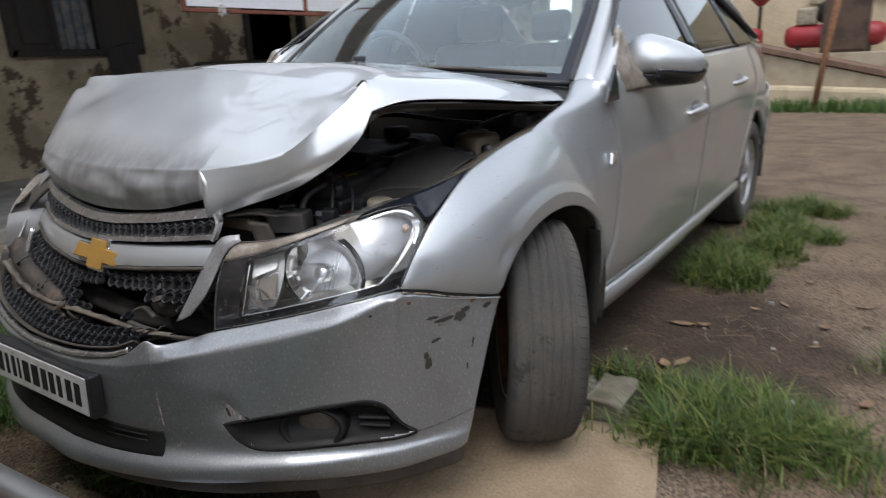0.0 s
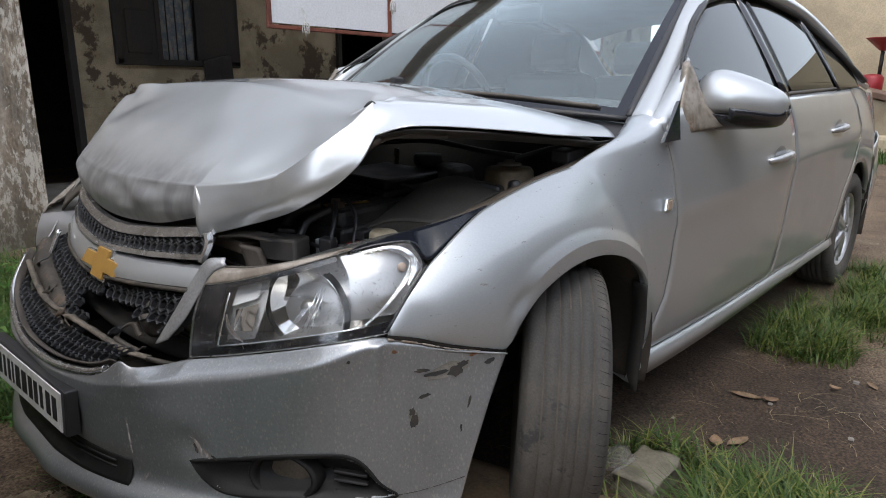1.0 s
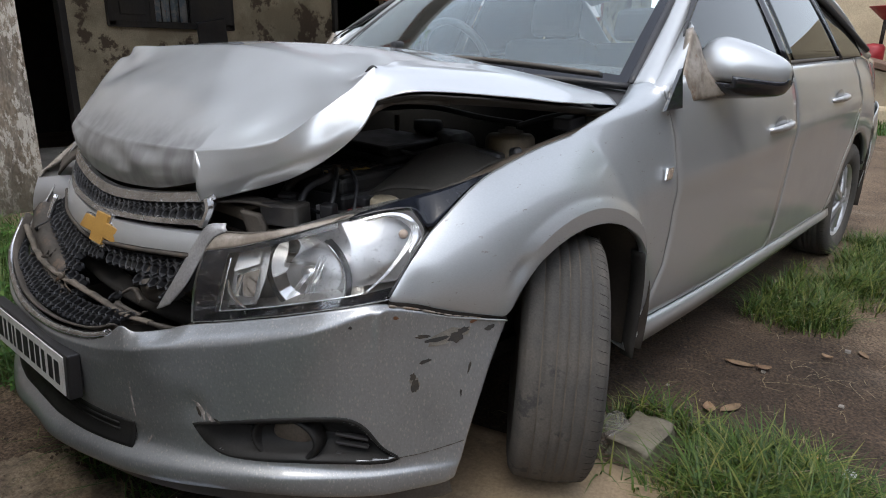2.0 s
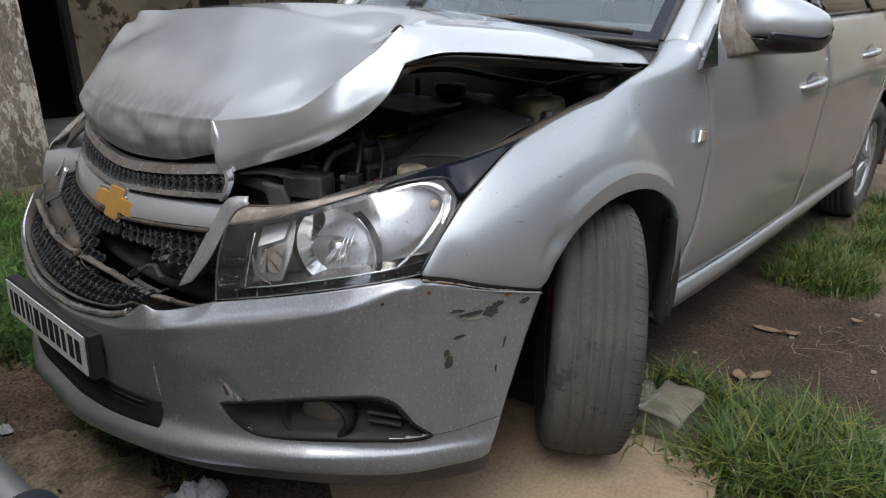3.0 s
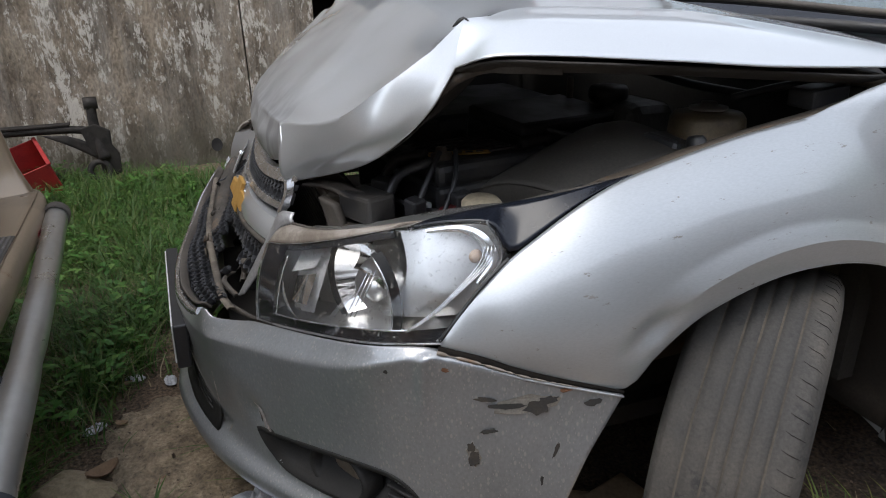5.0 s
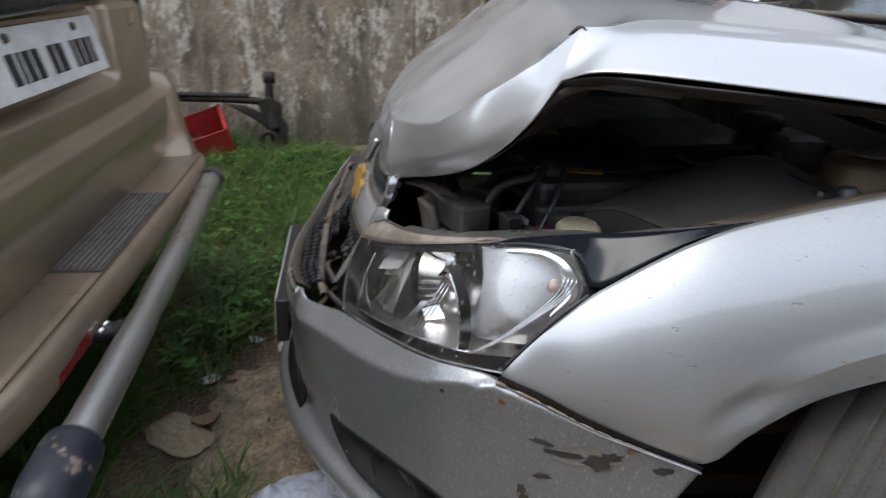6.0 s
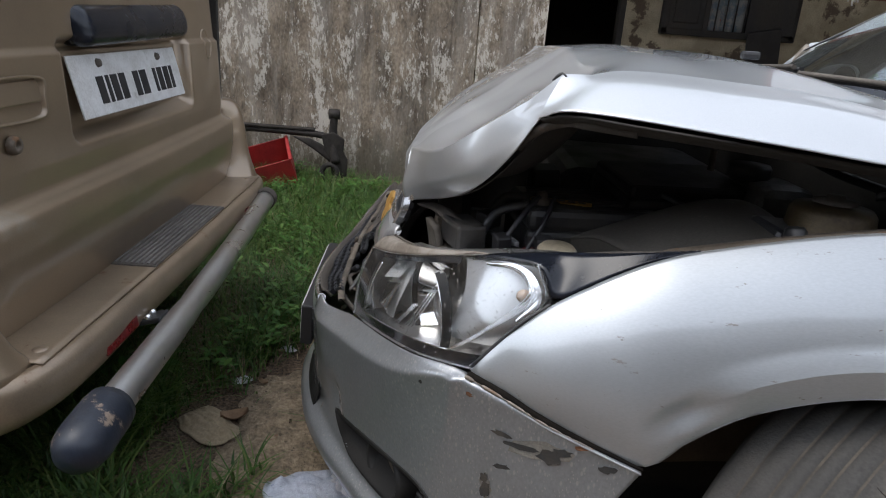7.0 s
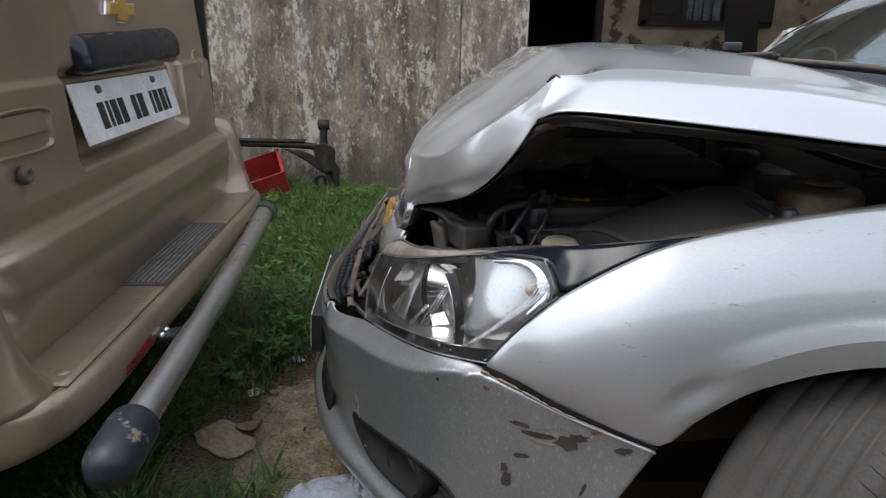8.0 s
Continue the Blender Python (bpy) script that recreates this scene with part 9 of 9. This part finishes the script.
kn = [(-0.10, 0.13), (-0.02, 0.15), (0.05, 0.11), (0.045, 0.03), (0.075, -0.02), (0.07, -0.13), (0.02, -0.15), (-0.03, -0.12), (-0.035, -0.03), (-0.075, 0.03)]
part("knuckle_plate", poly_bm(kn, 0.022, pose(-2.515, -1.40, 0.265, 90, 0, 86), 0.005), OILY, ax)
# Dark discs stand for the shade inside the bolt holes.
for u, w in ((-1.385, 0.30), (-1.36, 0.19), (-1.42, 0.345)):
    part("bolt_hole", lathe_bm([(0.0, 0.012), (0.013, 0.012), (0.015, 0.009)], pose(-2.512, u, w, 0, 90, 0), 12), VOID, ax)
part("web", grid_bm(loft([[(-2.53, -1.58, 0.36), (-2.52, -1.5, 0.33), (-2.515, -1.43, 0.28)], [(-2.53, -1.70, 0.37), (-2.52, -1.56, 0.30), (-2.51, -1.44, 0.22)]], 10, 5)), OILY, ax, thick=0.012)
part("beam_flange", box_bm((0.05, 1.0, 0.012), pose(-2.545, -2.05, 0.418, 0, 6, 0), 0.003), OILY, ax)
# Shallow dark disc; the hole's shade is its colour.
solo("drain_hole", lathe_bm([(0.0, 0.0), (0.02, 0.002), (0.032, 0.005), (0.038, 0.006)], pose(WALL_X + 0.018, -0.80, 0.185, 0, 90, 0) @ Matrix.Diagonal((1.1, 0.9, 1, 1)), 20), VOID, "dark broken drain hole in the wall foot", "drain hole", kind="structure")
crumple("plastic_litter", (-2.60, -0.73, 0.1), 0.05, 0.04, 0.5, 0.07, PAPER, "crumpled plastic litter by the drain hole", "litter", 30.0)

# ---- far side of the yard ----
FUNNEL_RED = mat("red_enamel", (0.30, 0.025, 0.03), (0.22, 0.02, 0.025), 0.4, 0.1, 6, 160)
fn = thing("oil_drain_funnel", (-0.85, 12.2, 0.6), "red funnel on the stand of an oil drainer", "oil drainer")
part("funnel", lathe_bm([(0.0, -0.16), (0.05, -0.15), (0.26, 0.04), (0.28, 0.05), (0.27, 0.06), (0.03, -0.10)], pose(-0.85, 12.2, 1.84), 28), FUNNEL_RED, fn)
part("stem", tube_bm([(-0.85, 12.2, 1.7), (-0.85, 12.2, 1.25)], 0.03, 10), OILY, fn)
part("tank", lathe_bm([(0.0, 0.36), (0.14, 0.34), (0.18, 0.29), (0.18, 0.05), (0.14, 0.0), (0.0, 0.0)], pose(-0.95, 12.2, 0.95), 24), FUNNEL_RED, fn)
part("leg", tube_bm([(-0.95, 12.2, 0.95), (-0.95, 12.2, 0.80)], 0.04, 8), OILY, fn)
RUST_SHEET = mat("brown_rusted_sheet", (0.085, 0.055, 0.038), (0.055, 0.037, 0.028), 0.8, 0.2, 4, 120, bump=0.2)
cp = thing("air_compressor", (0.3, 12.3, 0.83), "red air compressor with a pale motor", "compressor")
part("tank", lathe_bm([(0.0, -0.80), (0.14, -0.77), (0.20, -0.66), (0.20, 0.66), (0.14, 0.77), (0.0, 0.80)], pose(0.35, 12.45, 1.12, 0, 90, 0), 24), FUNNEL_RED, cp, "red pressure tank")
part("motor", box_bm((0.32, 0.26, 0.30), pose(-0.10, 12.45, 1.46), 0.04), CREAM, cp, "pale motor block")
part("flywheel", lathe_bm([(0.0, -0.05), (0.19, -0.05), (0.20, 0.0), (0.19, 0.05), (0.0, 0.05)], pose(0.22, 12.42, 1.52, 90, 0, 0), 20), OILY, cp)
for xx in (-0.2, 0.9):
    part("foot", box_bm((0.06, 0.30, 0.14), pose(xx, 12.45, 0.89), 0.01), OILY, cp)
solo("rusty_post", tube_bm([(0.40, 10.05, -0.05), (0.47, 10.05, 0.7), (0.60, 10.05, 1.9)], 0.045, 10), RUST, "rusty iron post standing in the yard", "post")
cb = thing("rusty_cabinet", (0.55, 11.99, 0.83), "rusty brown steel cabinet on the terrace", "cabinet")
part("body", box_bm((0.68, 0.35, 0.92), pose(0.55, 12.02, 1.29), 0.012), RUST_SHEET, cb)
part("door", box_bm((0.60, 0.02, 0.84), pose(0.55, 11.838, 1.29), 0.008), RUST_SHEET, cb, "rust-brown sheet door")
part("top_rim", box_bm((0.74, 0.40, 0.03), pose(0.55, 12.02, 1.765), 0.006), OILY, cb)
fv, ff = [], []
rng = np.random.default_rng(31)
for _ in range(5000):
    x, y = rng.uniform(-2.5, 5.0), rng.uniform(9.7, 10.7)
    h, a, w = rng.uniform(0.06, 0.22), rng.uniform(0, 6.28), 0.008
    b = len(fv)
    for t, k in ((0, 1.0), (0.6, 0.8), (1.0, 0.1)):
        for g in (1, -1):
            fv.append((x + math.cos(a) * h * 0.5 * t * t - math.sin(a) * w * k * g, y + math.sin(a) * h * 0.5 * t * t + math.cos(a) * w * k * g, h * t))
    ff += [(b, b + 1, b + 3, b + 2), (b + 2, b + 3, b + 5, b + 4)]
from_arrays("grass_by_the_house", fv, ff, GRASS, "strip of grass in front of the house plinth", "grass")


# ---- tree behind the verandah, seen mirrored in the paint ----
def tree(x, y, h, seed):
    rng = np.random.default_rng(seed)
    t = thing("yard_tree", (x, y, 0), "broad leafy tree behind the yard buildings", "tree", "trees")
    tb = tube_bm(spl([(x, y, -0.1), (x + 0.1, y, h * 0.25), (x - 0.1, y + 0.1, h * 0.55), (x, y, h * 0.8)], 14), np.linspace(0.24, 0.06, 14), 10)
    BARK = mat("bark", (0.10, 0.075, 0.055), (0.07, 0.05, 0.04), 0.95, 0.0, 8, 80, bump=0.6)
    part("trunk", tb, BARK, t)
    verts, faces = [], []
    for k in range(11):
        a, e = rng.uniform(0, 6.28), rng.uniform(0.45, 0.85)
        r = rng.uniform(0.8, 2.2)
        end = (x + math.cos(a) * r, y + math.sin(a) * r, h * e + rng.uniform(0.3, 1.2))
        part("limb", tube_bm(spl([(x, y, h * e * 0.75), (x + math.cos(a) * r * 0.5, y + math.sin(a) * r * 0.5, h * e), end], 8), np.linspace(0.07, 0.02, 8), 6), BARK, t)
        for _ in range(520):
            q = rng.normal(0, 0.62, 3)
            c = (end[0] + q[0], end[1] + q[1], end[2] + q[2] * 0.8)
            u = rng.normal(0, 1, 3)
            u /= np.linalg.norm(u)
            w = np.cross(u, rng.normal(0, 1, 3))
            w /= np.linalg.norm(w)
            s = rng.uniform(0.05, 0.11)
            b = len(verts)
            verts += [tuple(np.array(c) - u * s), tuple(np.array(c) + w * s * 0.45), tuple(np.array(c) + u * s), tuple(np.array(c) - w * s * 0.45)]
            faces.append((b, b + 1, b + 2, b + 3))
    me = bpy.data.meshes.new("crown")
    me.from_pydata(verts, [], faces)
    me.materials.append(WEED)
    cr = new("crown", me)
    cr.parent = t
    cr.matrix_parent_inverse = Matrix.Translation(-t.location)
    cr["kind"] = "stuff"


tree(-8.6, 4.5, 5.2, 4)
tree(-8.9, 8.8, 5.8, 8)
tree(-6.4, -0.4, 6.2, 5)
tree(6.0, 11.0, 6.0, 12)
